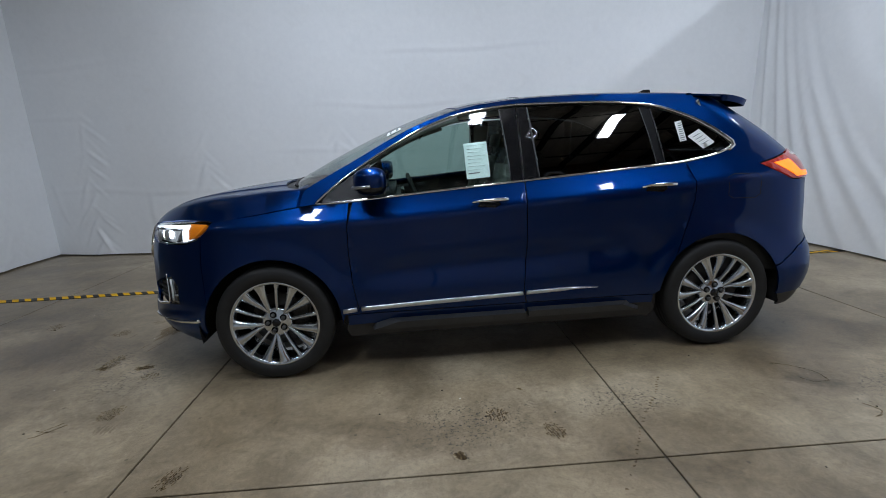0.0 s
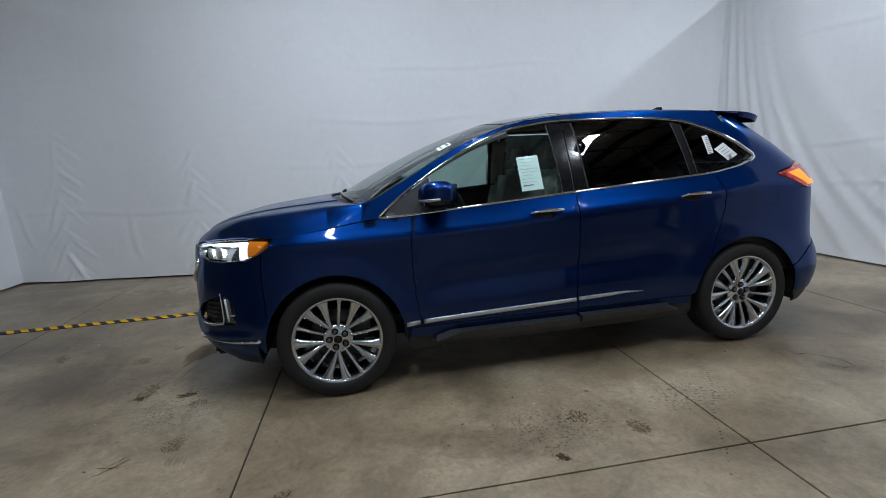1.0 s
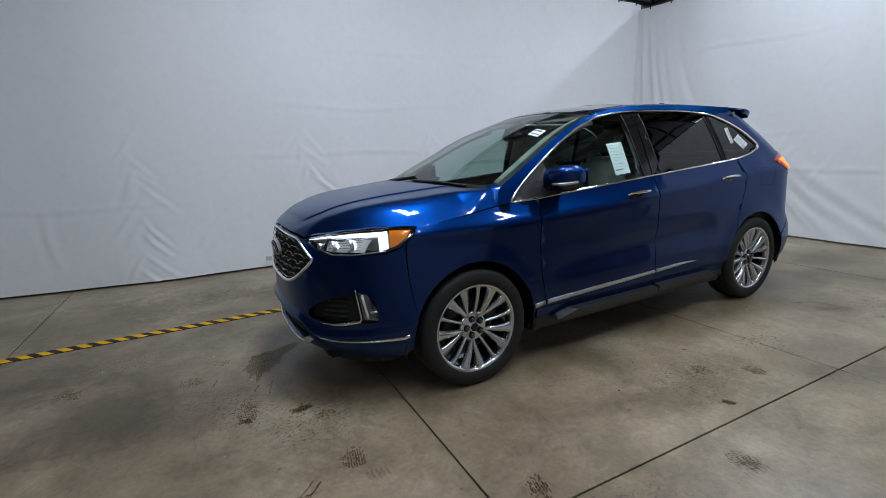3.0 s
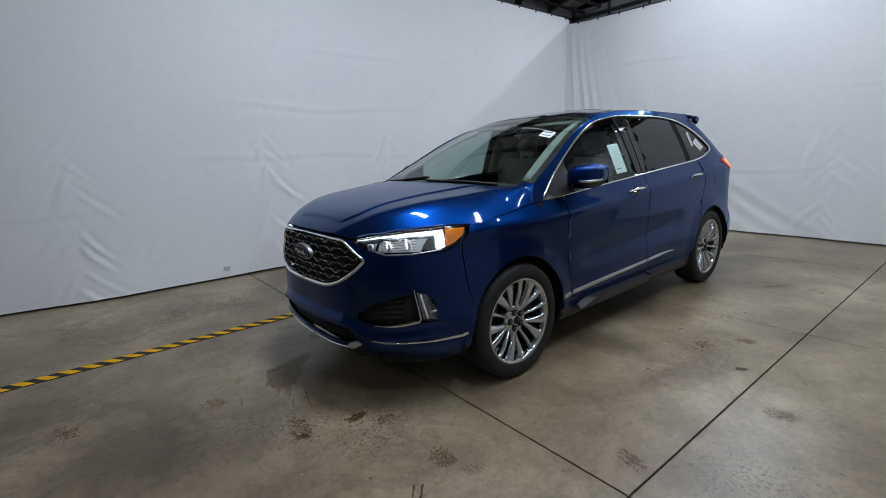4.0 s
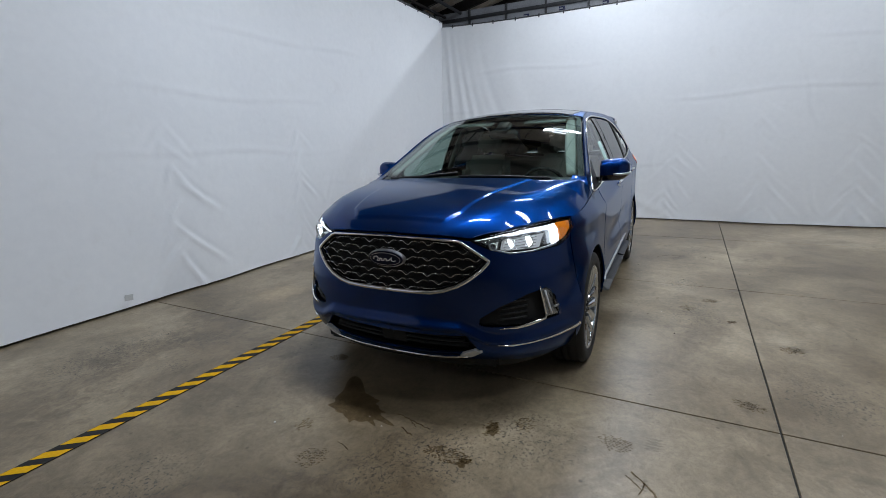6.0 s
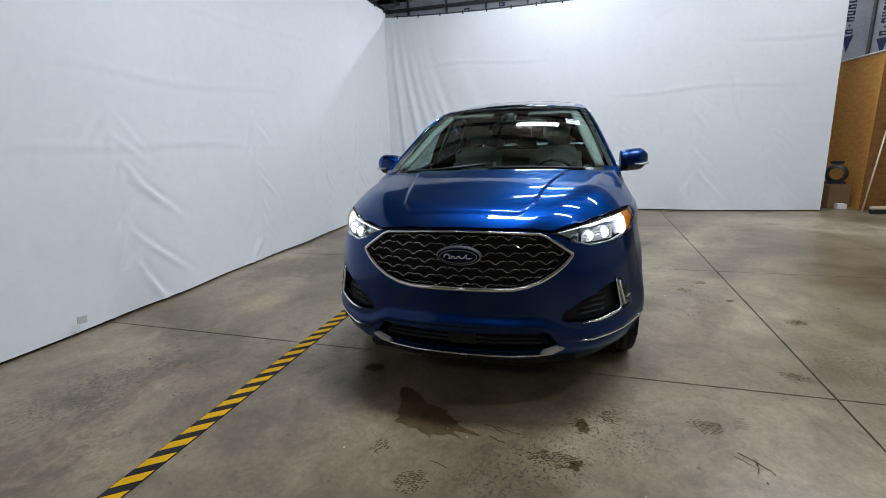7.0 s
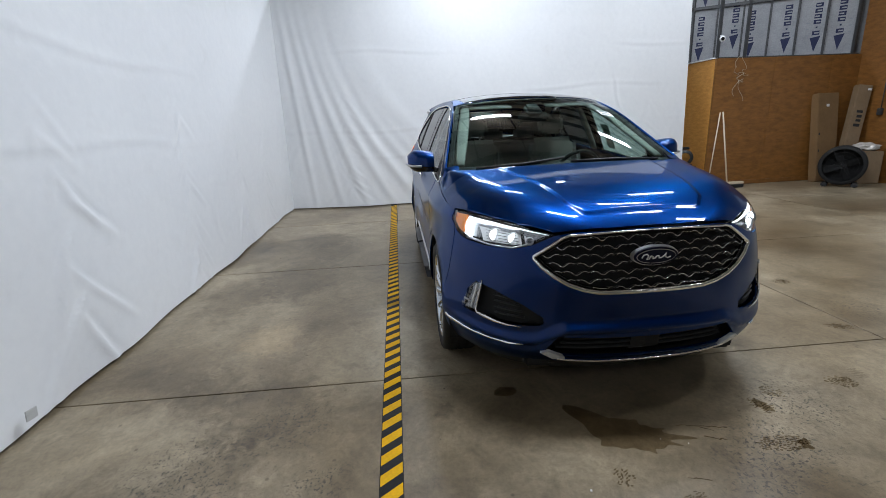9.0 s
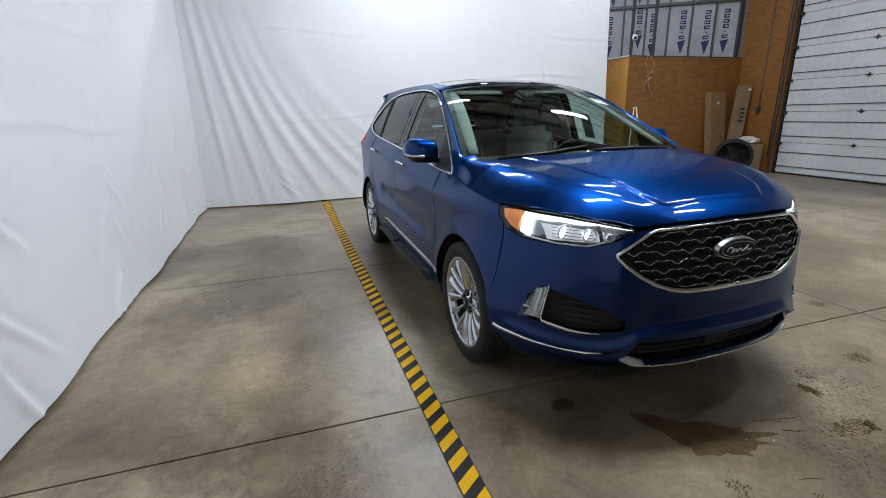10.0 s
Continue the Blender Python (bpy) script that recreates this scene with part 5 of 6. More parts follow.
# door mirrors
def door_mirror(sd):
    vs, fs = [], []
    nu, nv = 24, 14
    for i in range(nv + 1):
        q = i / nv
        v = 0.880 + 0.192 * q
        k = (1 - max(0.0, (q - 0.62) / 0.38) ** 2.2 * 0.55) * (0.90 + 0.10 * min(1, q * 4))
        for j in range(nu):
            t = 2 * math.pi * j / nu
            c, s = math.cos(t), math.sin(t)
            x = 0.682 + 0.012 * q + 0.104 * k * math.copysign(abs(c) ** 0.75, c) * (1.0 if c < 0 else 0.75) + 0.03 * q * q
            z = 1.194 + 0.014 * q + 0.082 * k * math.copysign(abs(s) ** 0.7, s) * (1 if s > 0 else 0.95)
            vs.append((x, v, z))
    for i in range(nv):
        for j in range(nu):
            a, b = i * nu + j, i * nu + (j + 1) % nu
            fs.append((a, a + nu, b + nu, b))
    fs += [tuple(range(nu)), tuple(range(nv * nu, (nv + 1) * nu))[::-1]]
    v = np.array(vs)
    # two tone: blue cap above a black lower shell
    upper = [f for f in fs if np.mean([v[k][2] for k in f]) > 1.172]
    lower = [f for f in fs if np.mean([v[k][2] for k in f]) <= 1.172]
    root = put("door_mirror", (v, upper), PAINT, car, "blue door mirror with chrome signal strip", sd)
    put("lower_shell", (v, lower), BLACK_GLOSS, root, "black lower shell", sd)
    put("mirror_arm", ([(0.66, 0.84, 1.115), (0.76, 0.84, 1.115), (0.76, 0.95, 1.125), (0.66, 0.95, 1.125), (0.64, 0.84, 1.15), (0.78, 0.84, 1.15), (0.76, 0.95, 1.17), (0.65, 0.95, 1.17)],
                       [(0, 1, 2, 3), (7, 6, 5, 4), (0, 4, 5, 1), (1, 5, 6, 2), (2, 6, 7, 3), (3, 7, 4, 0)]), BLACK_PLASTIC, root, "", sd, False)
    put("signal_strip", tube([(0.584, 0.975, 1.174), (0.590, 1.012, 1.174), (0.608, 1.046, 1.176), (0.645, 1.070, 1.179), (0.69, 1.076, 1.183)], 0.0085, 8), SATIN, root, "chrome signal strip", sd)
    put("mirror_glass", ([(0.778, 0.925, 1.145), (0.796, 1.056, 1.15), (0.796, 1.056, 1.262), (0.778, 0.925, 1.265)], [(0, 1, 2, 3)]), CHROME, root, "mirror glass", sd, False)
    return root


for sd, who in SIDES:
    door_mirror(sd).matrix_basis = Matrix.Translation((-0.042, 0, 0.010))


# cabin
def rounded(size, at, bevel=0.05, turn=None, segs=4):
    return boxed(size, at, bevel, turn, segs)


part("cabin_floor", boxed((2.9, 1.5, 0.05), (1.75, 0, 0.42), 0.01), DASH, car)
dash = part("dashboard", rounded((0.55, 1.42, 0.20), (0.56, 0, 1.0), 0.06, pose(0, 0, 0, 0, -4, 0)), DASH, car, "dark dashboard", True)
part("dash_top", rounded((0.40, 1.46, 0.05), (0.36, 0, 1.10), 0.02, pose(0, 0, 0, 0, -6, 0)), DASH, dash, "", True)
part("centre_screen", rounded((0.03, 0.24, 0.16), (0.84, 0, 1.02), 0.01, pose(0, 0, 0, 0, -15, 0)), BLACK_GLOSS, dash)
wheel_pts = [(0.93 + 0.065 * math.sin(t) * -1, -0.38 + 0.185 * math.cos(t), 1.04 + 0.172 * math.sin(t)) for t in np.linspace(0, 2 * math.pi, 36, endpoint=False)]
sw = place("steering_wheel", mesh_of("steering_wheel", *tube(wheel_pts, 0.015, 10, True), DASH), car, "black steering wheel")
part("wheel_hub", rounded((0.05, 0.15, 0.12), (0.92, -0.38, 1.03), 0.03, pose(0, 0, 0, 0, -20, 0)), DASH, sw, "", True)
for y in (-0.47, -0.29):
    part("wheel_arm", boxed((0.02, 0.16, 0.03), (0.925, y, 1.035), 0.008), SATIN, sw)


def seat(y, x=1.42):
    back = pose(x + 0.10, y, 0.92, 0, 14, 0)
    cushion = part("seat", rounded((0.50, 0.50, 0.16), (x - 0.16, y, 0.66), 0.06), LEATHER, car, "grey leather front seat", True)
    part("backrest", rounded((0.15, 0.48, 0.64), (0, 0, 0.08), 0.065, None, 5), LEATHER, cushion, "", True, back)
    part("headrest", rounded((0.10, 0.26, 0.19), (0.02, 0, 0.53), 0.045, None, 5), LEATHER, cushion, "", True, back)
    for dy in (-0.05, 0.05):
        place("post", mesh_of("post", *tube([(0.01, dy, 0.36), (0.02, dy, 0.47)], 0.007, 6), CHROME), cushion, "", back)
    for dy in (-0.20, 0.20):
        part("bolster", rounded((0.19, 0.09, 0.46), (-0.03, dy, 0.04), 0.04, None, 4), LEATHER, cushion, "", True, back)


seat(-0.38)
seat(0.38)
bench = part("rear_bench", rounded((0.50, 1.30, 0.16), (2.18, 0, 0.66), 0.06), LEATHER, car, "grey leather rear bench", True)
part("backrest", rounded((0.15, 1.28, 0.60), (2.48, 0, 0.96), 0.06, pose(0, 0, 0, 0, 16, 0)), LEATHER, bench, "", True)
for y in (-0.38, 0.0, 0.38):
    part("headrest", rounded((0.10, 0.25, 0.15), (2.60, y, 1.33), 0.04), LEATHER, bench, "", True)
part("luggage_cover", rounded((0.86, 1.24, 0.03), (2.98, 0, 1.262), 0.01), DASH, car, "dark luggage cover", True)
part("cabin_mirror", rounded((0.04, 0.26, 0.075), (0.98, 0, 1.50), 0.018), BLACK_PLASTIC, car, "black cabin mirror", True)
part("sensor_housing", rounded((0.16, 0.13, 0.06), (1.0, 0, 1.555), 0.02, pose(0, 0, 0, 0, -24, 0)), BLACK_PLASTIC, car, "", True)
for y in (-0.33, 0.33):
    part("sun_visor", rounded((0.17, 0.36, 0.02), (1.17, y, 1.60), 0.008, pose(0, 0, 0, 0, -10, 0)), LINER, car, "grey sun visor", True)
lin_half = [(1.22, 0.0), (1.25, 0.50), (2.2, 0.53), (3.0, 0.50), (3.05, 0.0)]
put("headliner", panel(lin_half + [(u, -v) for u, v in lin_half[::-1] if v > 0], lid, off=-0.05, depth=0, step=0.1), LINER, car, "pale cloth headliner")
for sd, who in SIDES:
    put("pillar_trim", band(on_shell(along(EDGE, 0.36, 1.2, 8, -0.02)), shell, 0.06, 0.012, off=-0.045), LINER, car, "pale pillar trim", sd)
    put("pillar_trim", band(on_shell(S((1.58, 1.20), (1.56, 1.60))), shell, 0.12, 0.015, off=-0.06), LINER, car, "pale pillar trim", sd)

# papers on the glass
st1 = put("window_sticker", panel(ring(S((1.222, 1.190), (1.372, 1.200), (1.367, 1.420), (1.217, 1.410))), shell, off=-0.0035, depth=0.001, step=0.05), PAPER_GREEN, car, "pale green printed price sheet on the side window", -1)
for k in range(9):
    z = 1.40 - 0.021 * k
    put("print_line", band(on_shell(S((1.237, z - 0.007), (1.352 - (k % 3) * 0.022, z - 0.001))), shell, 0.0035 if k < 8 else 0.007, 0.0006, off=-0.0022), INK if k == 8 else INK_PALE, st1, "", -1)
st2 = put("label_sheet", panel(ring(S((2.60, 1.36), (2.648, 1.37), (2.635, 1.50), (2.585, 1.49))), shell, off=-0.0035, depth=0.001, step=0.03), PAPER, car, "white bar-code label on the quarter window", -1)
for k in range(9):
    z = 1.372 + 0.013 * k
    put("code_bar", band(on_shell(S((2.606, z), (2.636, z + 0.006))), shell, 0.004 + 0.002 * (k % 2), 0.0006, off=-0.0022), INK, st2, "", -1)
st3 = put("label_sheet", panel(ring(S((2.742, 1.312), (2.827, 1.352), (2.737, 1.442), (2.652, 1.397))), shell, off=-0.0035, depth=0.001, step=0.03), PAPER, car, "white tilted paper label on the quarter window", -1)
for k in range(4):
    a = 0.2 + 0.18 * k
    p0 = (2.742 - 0.09 * a + 0.012, 1.312 + 0.085 * a + 0.012)
    put("print_line", band(on_shell(S(p0, (p0[0] + 0.05, p0[1] + 0.024))), shell, 0.004, 0.0006, off=-0.0022), INK, st3, "", -1)
st4 = put("windscreen_label", panel([(0.745, -0.590), (0.745, -0.482), (0.838, -0.470), (0.838, -0.578)], lid, off=0.003, depth=0.001, step=0.02), PAPER, car, "small white label at the top of the windscreen")
put("print_line", band([(0.815, -0.560), (0.815, -0.485)], lid, 0.018, 0.0006, off=0.0045), INK, st4)
put("print_line", band([(0.772, -0.575), (0.772, -0.495)], lid, 0.010, 0.0006, off=0.0045), INK, st4)


# ---- overhead door ----
def overhead_door():
    root = thing("door_1", "white sectional overhead door with dark seals, closed", "door", pose(DX0, Y0, 0), kind="structure")
    w = DX1 - DX0
    sec = 0.625
    n = 6
    for k in range(n):
        z0 = 0.03 + sec * k
        bm = boxed((w - 0.12, 0.045, sec - 0.006), (w / 2 - 0.0, -0.10, z0 + sec / 2), 0.004)
        sect = part("section", bm, DOOR_WHITE, root)
        # dark strips paint the shade along the white door's ribs
        for zz in (0.135, 0.425):
            part("rib", boxed((w - 0.14, 0.022, 0.013), (w / 2, -0.068, z0 + zz), 0.006), STEEL, sect, "dark shadowed rib")
        for xx in (w - 1.45, w - 2.9):
            part("hinge_plate", boxed((0.058, 0.012, 0.058), (0, 0, 0), 0.004, pose(0, 0, 0, 0, 45, 0)), STEEL, sect, "galvanised diamond hinge plate", False, Matrix.Translation((xx, -0.072, z0 + sec)) @ Matrix.Diagonal((0.75, 1, 1.25, 1)))
            v, f = tube([(xx - 0.05, -0.06, z0 + sec), (xx + 0.05, -0.06, z0 + sec)], 0.012, 8)
            place("hinge_pin", mesh_of("hinge_pin", v, f, SEAL), sect)
    for xx in (0.03, w - 0.03):
        part("side_seal", boxed((0.026, 0.06, DTOP), (xx, -0.08, DTOP / 2), 0.008), SEAL, root, "black rubber seal")
    part("door_track", boxed((0.03, 0.05, DTOP + 0.3), (w + 0.03, 0.03, DTOP / 2 + 0.15), 0.01), STEEL, root, "galvanised track")
    for k in range(5):
        part("roller_bracket", boxed((0.09, 0.05, 0.06), (w - 0.08, -0.03, 0.64 + sec * k), 0.008), SEAL, root)
    part("bottom_seal", boxed((w - 0.06, 0.06, 0.03), (w / 2, -0.095, 0.016), 0.008), SEAL, root)


overhead_door()

# ---- plywood room ----
PW = 2.45


def plywood_room():
    root = thing("plywood_partition", "low room of orange stained plywood sheets on a steel frame", "partition", None, kind="structure")
    # sheets facing the lamps take the brightened plywood, the side sheets the darkened
    part("plywood_sheet", boxed((1.22, 0.05, PW), (5.14 + 0.61, -1.43 - 0.025, PW / 2), 0.003), OSB_LIT, root, "bright orange stained plywood")
    part("plywood_sheet", boxed((1.22, 0.05, PW), (5.14 + 1.832, -1.43 - 0.025, PW / 2), 0.003), OSB_LIT, root)
    y = -1.40
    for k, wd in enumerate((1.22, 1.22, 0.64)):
        part("plywood_sheet", boxed((0.05, wd - 0.004, PW), (5.165 - 0.045 + 0.0, y - wd / 2 - 0.03, PW / 2), 0.003), OSB_SHADED, root, "brown stained plywood")
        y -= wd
    part("cap_strip", boxed((1.9, 0.09, 0.025), (6.1, -1.45, PW + 0.0125), 0.004), WHITE_PLASTIC, root, "pale cap strip")
    part("cap_strip", boxed((0.09, 2.96, 0.02), (5.14, -2.96, PW + 0.010), 0.004), STEEL, root)
    part("base_strip", boxed((0.02, 3.0, 0.08), (5.085, -2.97, 0.045), 0.004), OSB_SHADED, root)


plywood_room()


def foam_wall(a, b, z0, z1, count, seed, shade=0):
    """Foam boards between steel studs, printed with plain marks."""
    rng = random.Random(seed)
    a, b = Vector((*a, 0)), Vector((*b, 0))
    d = (b - a)
    m = Matrix.Translation(a) @ pose(0, 0, 0, 0, 0, math.degrees(math.atan2(d.y, d.x)))
    root = thing("insulation_wall", "silvery foam insulation boards between grey steel studs, navy print", "insulation", m, "foam board walls", kind="structure")
    w = d.length / count
    for k in range(count):
        bd = part("foam_board", boxed((w - 0.03, 0.05, z1 - z0), (w * (k + 0.5), 0.03, (z0 + z1) / 2), 0.004), FOAM, root)
        for zc in (z0 + 0.96, z0 + 2.06, z0 + 3.16):
            if zc > z1 - 0.75:
                continue
            x = w * (k + 0.5) + rng.uniform(-0.12, 0.12)
            zc += rng.uniform(-0.14, 0.14)
            for i in range(6):
                hgt = 0.078
                if i == 1:
                    part("print_bar", boxed((0.03, 0.004, 0.03), (x, 0.002, zc + 0.04 + i * 0.105)), NAVY, bd)
                else:
                    part("print_bar", boxed((0.12, 0.004, hgt), (x, 0.002, zc + 0.04 + i * 0.105), 0.0), NAVY, bd, "", False)
                    part("print_gap", boxed((0.075, 0.005, 0.024), (x + 0.012 * (-1) ** i, 0.001, zc + 0.04 + i * 0.105)), FOAM, bd)
            v = [(x - 0.085, 0.0005, zc - 0.05), (x + 0.085, 0.0005, zc - 0.02), (x + 0.005, 0.0005, zc - 0.32), (x - 0.07, 0.003, zc - 0.05)]
            place("print_mark", mesh_of("print_mark", [(p[0], 0.001, p[2]) for p in v[:3]] + [(p[0], 0.02, p[2]) for p in v[:3]], [(0, 1, 2), (0, 3, 4, 1), (1, 4, 5, 2), (2, 5, 3, 0)], NAVY, False), bd)
            for i in range(3):
                part("print_bar", boxed((0.05, 0.004, 0.022), (x + (0.19 if k % 2 else -0.19) * (1 if w > 0.6 else 0.8), 0.002, zc + 0.12 * i)), GREY_PRINT, bd)
    for k in range(count + 1):
        part("stud", boxed((0.035, 0.09, z1 - z0), (w * k, -0.01, (z0 + z1) / 2), 0.004), STEEL, root, "grey steel stud")
    for z in (z0 + 1.62, z0 + 2.9):
        if z < z1:
            part("girt", boxed((d.length, 0.07, 0.06), (d.length / 2, -0.02, z), 0.004), STEEL, root, "grey steel girt")
    return root


foam_wall((6.85, 0.6), (6.85, -2.0), PW - 0.4, 5.9, 4, 2)
foam_wall((6.85, -2.0), (5.25, -4.42), PW - 0.4, 6.2, 6, 4)
foam_wall((-6.5, 7.75), (6.9, 7.75), 2.6, 4.42, 14, 6)
foam_wall((6.85, 7.7), (6.85, 0.62), 2.6, 4.40, 8, 7)
for px_, py_ in ((5.14, -1.46), (5.17, -2.05), (5.2, -4.40)):
    ob = part("steel_post", boxed((0.05, 0.05, 3.9), (px_, py_, PW + 1.97), 0.004), STEEL, None, "thin grey steel post on top of the plywood")
    tagged(ob, "", "post", "steel posts")

# camera ball, cables
root = thing("security_camera", "small white dome camera with a dark eye on a post", "camera", pose(5.10, -1.50, 2.80))
bm = bmesh.new()
bmesh.ops.create_uvsphere(bm, u_segments=20, v_segments=14, radius=0.055)
part("dome", bm, WHITE_PLASTIC, root, "", True)
bm = bmesh.new()
bmesh.ops.create_uvsphere(bm, u_segments=14, v_segments=10, radius=0.03)
part("lens", bm, BLACK_GLOSS, root, "dark lens", True, pose(-0.038, 0.02, -0.005))
part("bracket", boxed((0.09, 0.05, 0.03), (0.03, 0.02, 0.05), 0.006), WHITE_PLASTIC, root)


def hanging_cable(points, name="hanging_cable", label="loose beige cable hanging over the plywood edge", mat_=None, r=0.0042):
    ob = place(name, mesh_of(name, *tube(points, r, 6), mat_ or CABLE), None, label)
    tagged(ob, label, "cable")


rng = random.Random(4)
for j in range(2):
    pts = []
    for k in range(26):
        q = k / 25
        z = PW + 0.02 - q * (0.72 + 0.1 * j)
        coil = 1 if 0.30 < q < 0.62 else 0
        pts.append((5.06 - 0.012 * j, -1.86 - 0.10 * j + 0.07 * math.sin(q * 9 + j * 2.1) + coil * 0.09 * math.sin(q * 40 + j), z + coil * 0.06 * math.cos(q * 40 + j)))
    hanging_cable(pts)
hanging_cable([(4.50, Y0 + 0.02, 6.2), (4.50, Y0 + 0.02, 1.62), (4.50, Y0 + 0.02, 1.40)], "conduit", "thin grey metal conduit running down the plywood wall", STEEL, 0.009)
ob = part("junction_box", boxed((0.09, 0.06, 0.13), (4.50, Y0 + 0.03, 1.34), 0.01), STEEL, None, "small grey metal junction box on the plywood")
tagged(ob, "", "junction box")
hanging_cable([(4.14, Y0 + 0.015, 6.2), (4.13, Y0 + 0.015, 0.3)], "conduit", "thin grey metal conduit beside the overhead door", STEEL, 0.009)

# ---- goods by the plywood ----


def carton(name, size, m, material, label, marks=()):
    root = thing(name, label, "box", m)
    part("body", boxed(size, (0, 0, size[2] / 2), 0.012, None, 3), material, root)
    part("flap_seam", boxed((size[0] * 0.9, 0.006, 0.004), (0, 0, size[2] + 0.001)), CARD_PALE, root)
    for s_, at, mt in marks:
        part("print_bar", boxed(s_, at, 0.001), mt, root)
    return root


carton("tall_carton", (0.16, 0.50, 1.74), pose(4.86, -3.84, 0.0, 0, 7, 6), CARD, "tall plain brown cardboard box leaning on the plywood",
       (((0.004, 0.07, 0.05), (-0.081, 0.02, 1.50), WHITE_PLASTIC), ((0.004, 0.03, 0.05), (-0.081, 0.20, 0.95), SEAL), ((0.004, 0.03, 0.05), (-0.081, 0.20, 0.62), SEAL)))
carton("tall_carton", (0.16, 0.25, 1.86), pose(4.74, -4.12, 0.0, 6.5, 4, -14), CARD_PALE, "tall pale cardboard box with dark print, leaning in the corner",
       (((0.004, 0.11, 0.055), (-0.081, 0.0, 1.10), SEAL), ((0.004, 0.09, 0.045), (-0.081, -0.01, 1.19), SEAL), ((0.004, 0.09, 0.05), (-0.081, -0.01, 1.27), SEAL), ((0.004, 0.11, 0.045), (-0.081, 0.0, 1.36), SEAL), ((0.004, 0.07, 0.04), (-0.081, -0.08, 1.78), WHITE_PLASTIC)))
carton("carton", (0.42, 0.42, 0.62), pose(4.42, -4.22, 0.0, 0, 0, -20), CARD_PALE, "open cardboard box with clear film on top")
bm = bmesh.new()
bmesh.ops.create_icosphere(bm, subdivisions=3, radius=0.2)
for v in bm.verts:
    v.co *= 1 + 0.35 * noise.noise(v.co * 9)
    v.co.z *= 0.42
ob = part("plastic_film", bm, FILM, None, "crumpled clear plastic film on the box", False, pose(4.42, -4.22, 0.69))
tagged(ob, "", "plastic film")


def drum_fan(m):
    root = thing("drum_fan", "black round floor drum fan standing on the concrete", "fan", m)
    place("drum", mesh_of("drum", *lathe([(0.30, -0.13), (0.345, -0.13), (0.36, -0.11), (0.36, 0.11), (0.345, 0.13), (0.30, 0.13)], 48), DARK), root, "", pose(0, 0, 0.40))
    for r in (0.06, 0.12, 0.18, 0.24, 0.30):
        v, f = tube([(r * math.cos(t), -0.125, r * math.sin(t)) for t in np.linspace(0, 2 * math.pi, 36, endpoint=False)], 0.004, 5, True)
        place("guard_ring", mesh_of("guard_ring", v, f, DARK), root, "", pose(0, 0, 0.40))
    for k in range(12):
        t = 2 * math.pi * k / 12
        v, f = tube([(0.03 * math.cos(t), -0.127, 0.03 * math.sin(t)), (0.34 * math.cos(t), -0.127, 0.34 * math.sin(t))], 0.003, 5)
        place("guard_wire", mesh_of("guard_wire", v, f, DARK), root, "", pose(0, 0, 0.40))
    place("rear_guard", mesh_of("rear_guard", *lathe([(0.0, 0.115), (0.30, 0.115), (0.345, 0.10)], 40), DARK), root, "", pose(0, 0, 0.40))
    for k in range(4):
        t = 2 * math.pi * k / 4 + 0.4
        part("blade", boxed((0.26, 0.012, 0.13), (0.16, 0, 0), 0.004, pose(0, 0, 0, 30, 0, 0)), DARK, root, "", False, pose(0, 0, 0.40, 0, -math.degrees(t), 0))
    part("motor", boxed((0.12, 0.16, 0.12), (0, 0.02, 0.40), 0.04), BLACK_PLASTIC, root)
    for x in (-0.22, 0.22):
        part("foot", boxed((0.10, 0.30, 0.08), (x, 0, 0.04), 0.02), BLACK_PLASTIC, root)


drum_fan(pose(4.16, -3.52, 0.0, 0, 0, -139))


def broom():
    root = thing("push_broom", "push broom with a pale wooden handle leaning on the plywood", "broom", None)
    place("handle", mesh_of("handle", *tube([(4.74, -1.66, 0.12), (5.02, -1.62, 1.46)], 0.014, 10), STICK), root)
    part("broom_head", boxed((0.07, 0.62, 0.05), (4.72, -1.68, 0.095), 0.01), STICK, root)
    part("bristles", boxed((0.08, 0.62, 0.07), (4.72, -1.68, 0.035), 0.012), SEAL, root, "dark bristles")
    ob = place("broom_stick", mesh_of("broom_stick", *tube([(4.86, -1.34, 0.01), (5.04, -1.58, 1.45)], 0.012, 10), STICK), None, "second pale wooden stick leaning beside the broom")
    tagged(ob, "", "stick")


broom()
carton("carton", (0.34, 0.36, 0.40), pose(5.42, -1.16, 0.0, 0, 0, 12), CARD, "small brown cardboard box behind the drape's end")
root = thing("desk_fan", "small black fan lying on a cardboard box", "fan", pose(5.40, -1.16, 0.40))
place("ring", mesh_of("ring", *lathe([(0.10, -0.05), (0.15, -0.05), (0.16, 0.0), (0.15, 0.06), (0.10, 0.06)], 28), BLACK_PLASTIC), root, "", pose(0, 0, 0.17, 0, 0, 60))
part("base", boxed((0.2, 0.24, 0.04), (0, 0, 0.02), 0.01), BLACK_PLASTIC, root)
part("top_handle", boxed((0.05, 0.2, 0.05), (0.02, 0, 0.36), 0.015), BLACK_PLASTIC, root)
ob = part("white_block", boxed((0.12, 0.14, 0.09), (5.2, -1.20, 0.045), 0.01), WHITE_PLASTIC, None, "small white plastic block on the floor")
tagged(ob, "", "block")

PATCH = varied("faded_grey_tape", (0.42, 0.42, 0.41), (0.52, 0.52, 0.50), 30, 0.9)
ob = part("tape_patch", boxed((0.075, 0.006, 0.055), (0, 0, 0), 0.002), PATCH, None, "small grey tape patch near the hem of the drape", False, pose(-1.48, 6.795, 0.138, 0, 8, 0))
tagged(ob, "", "tape patch")


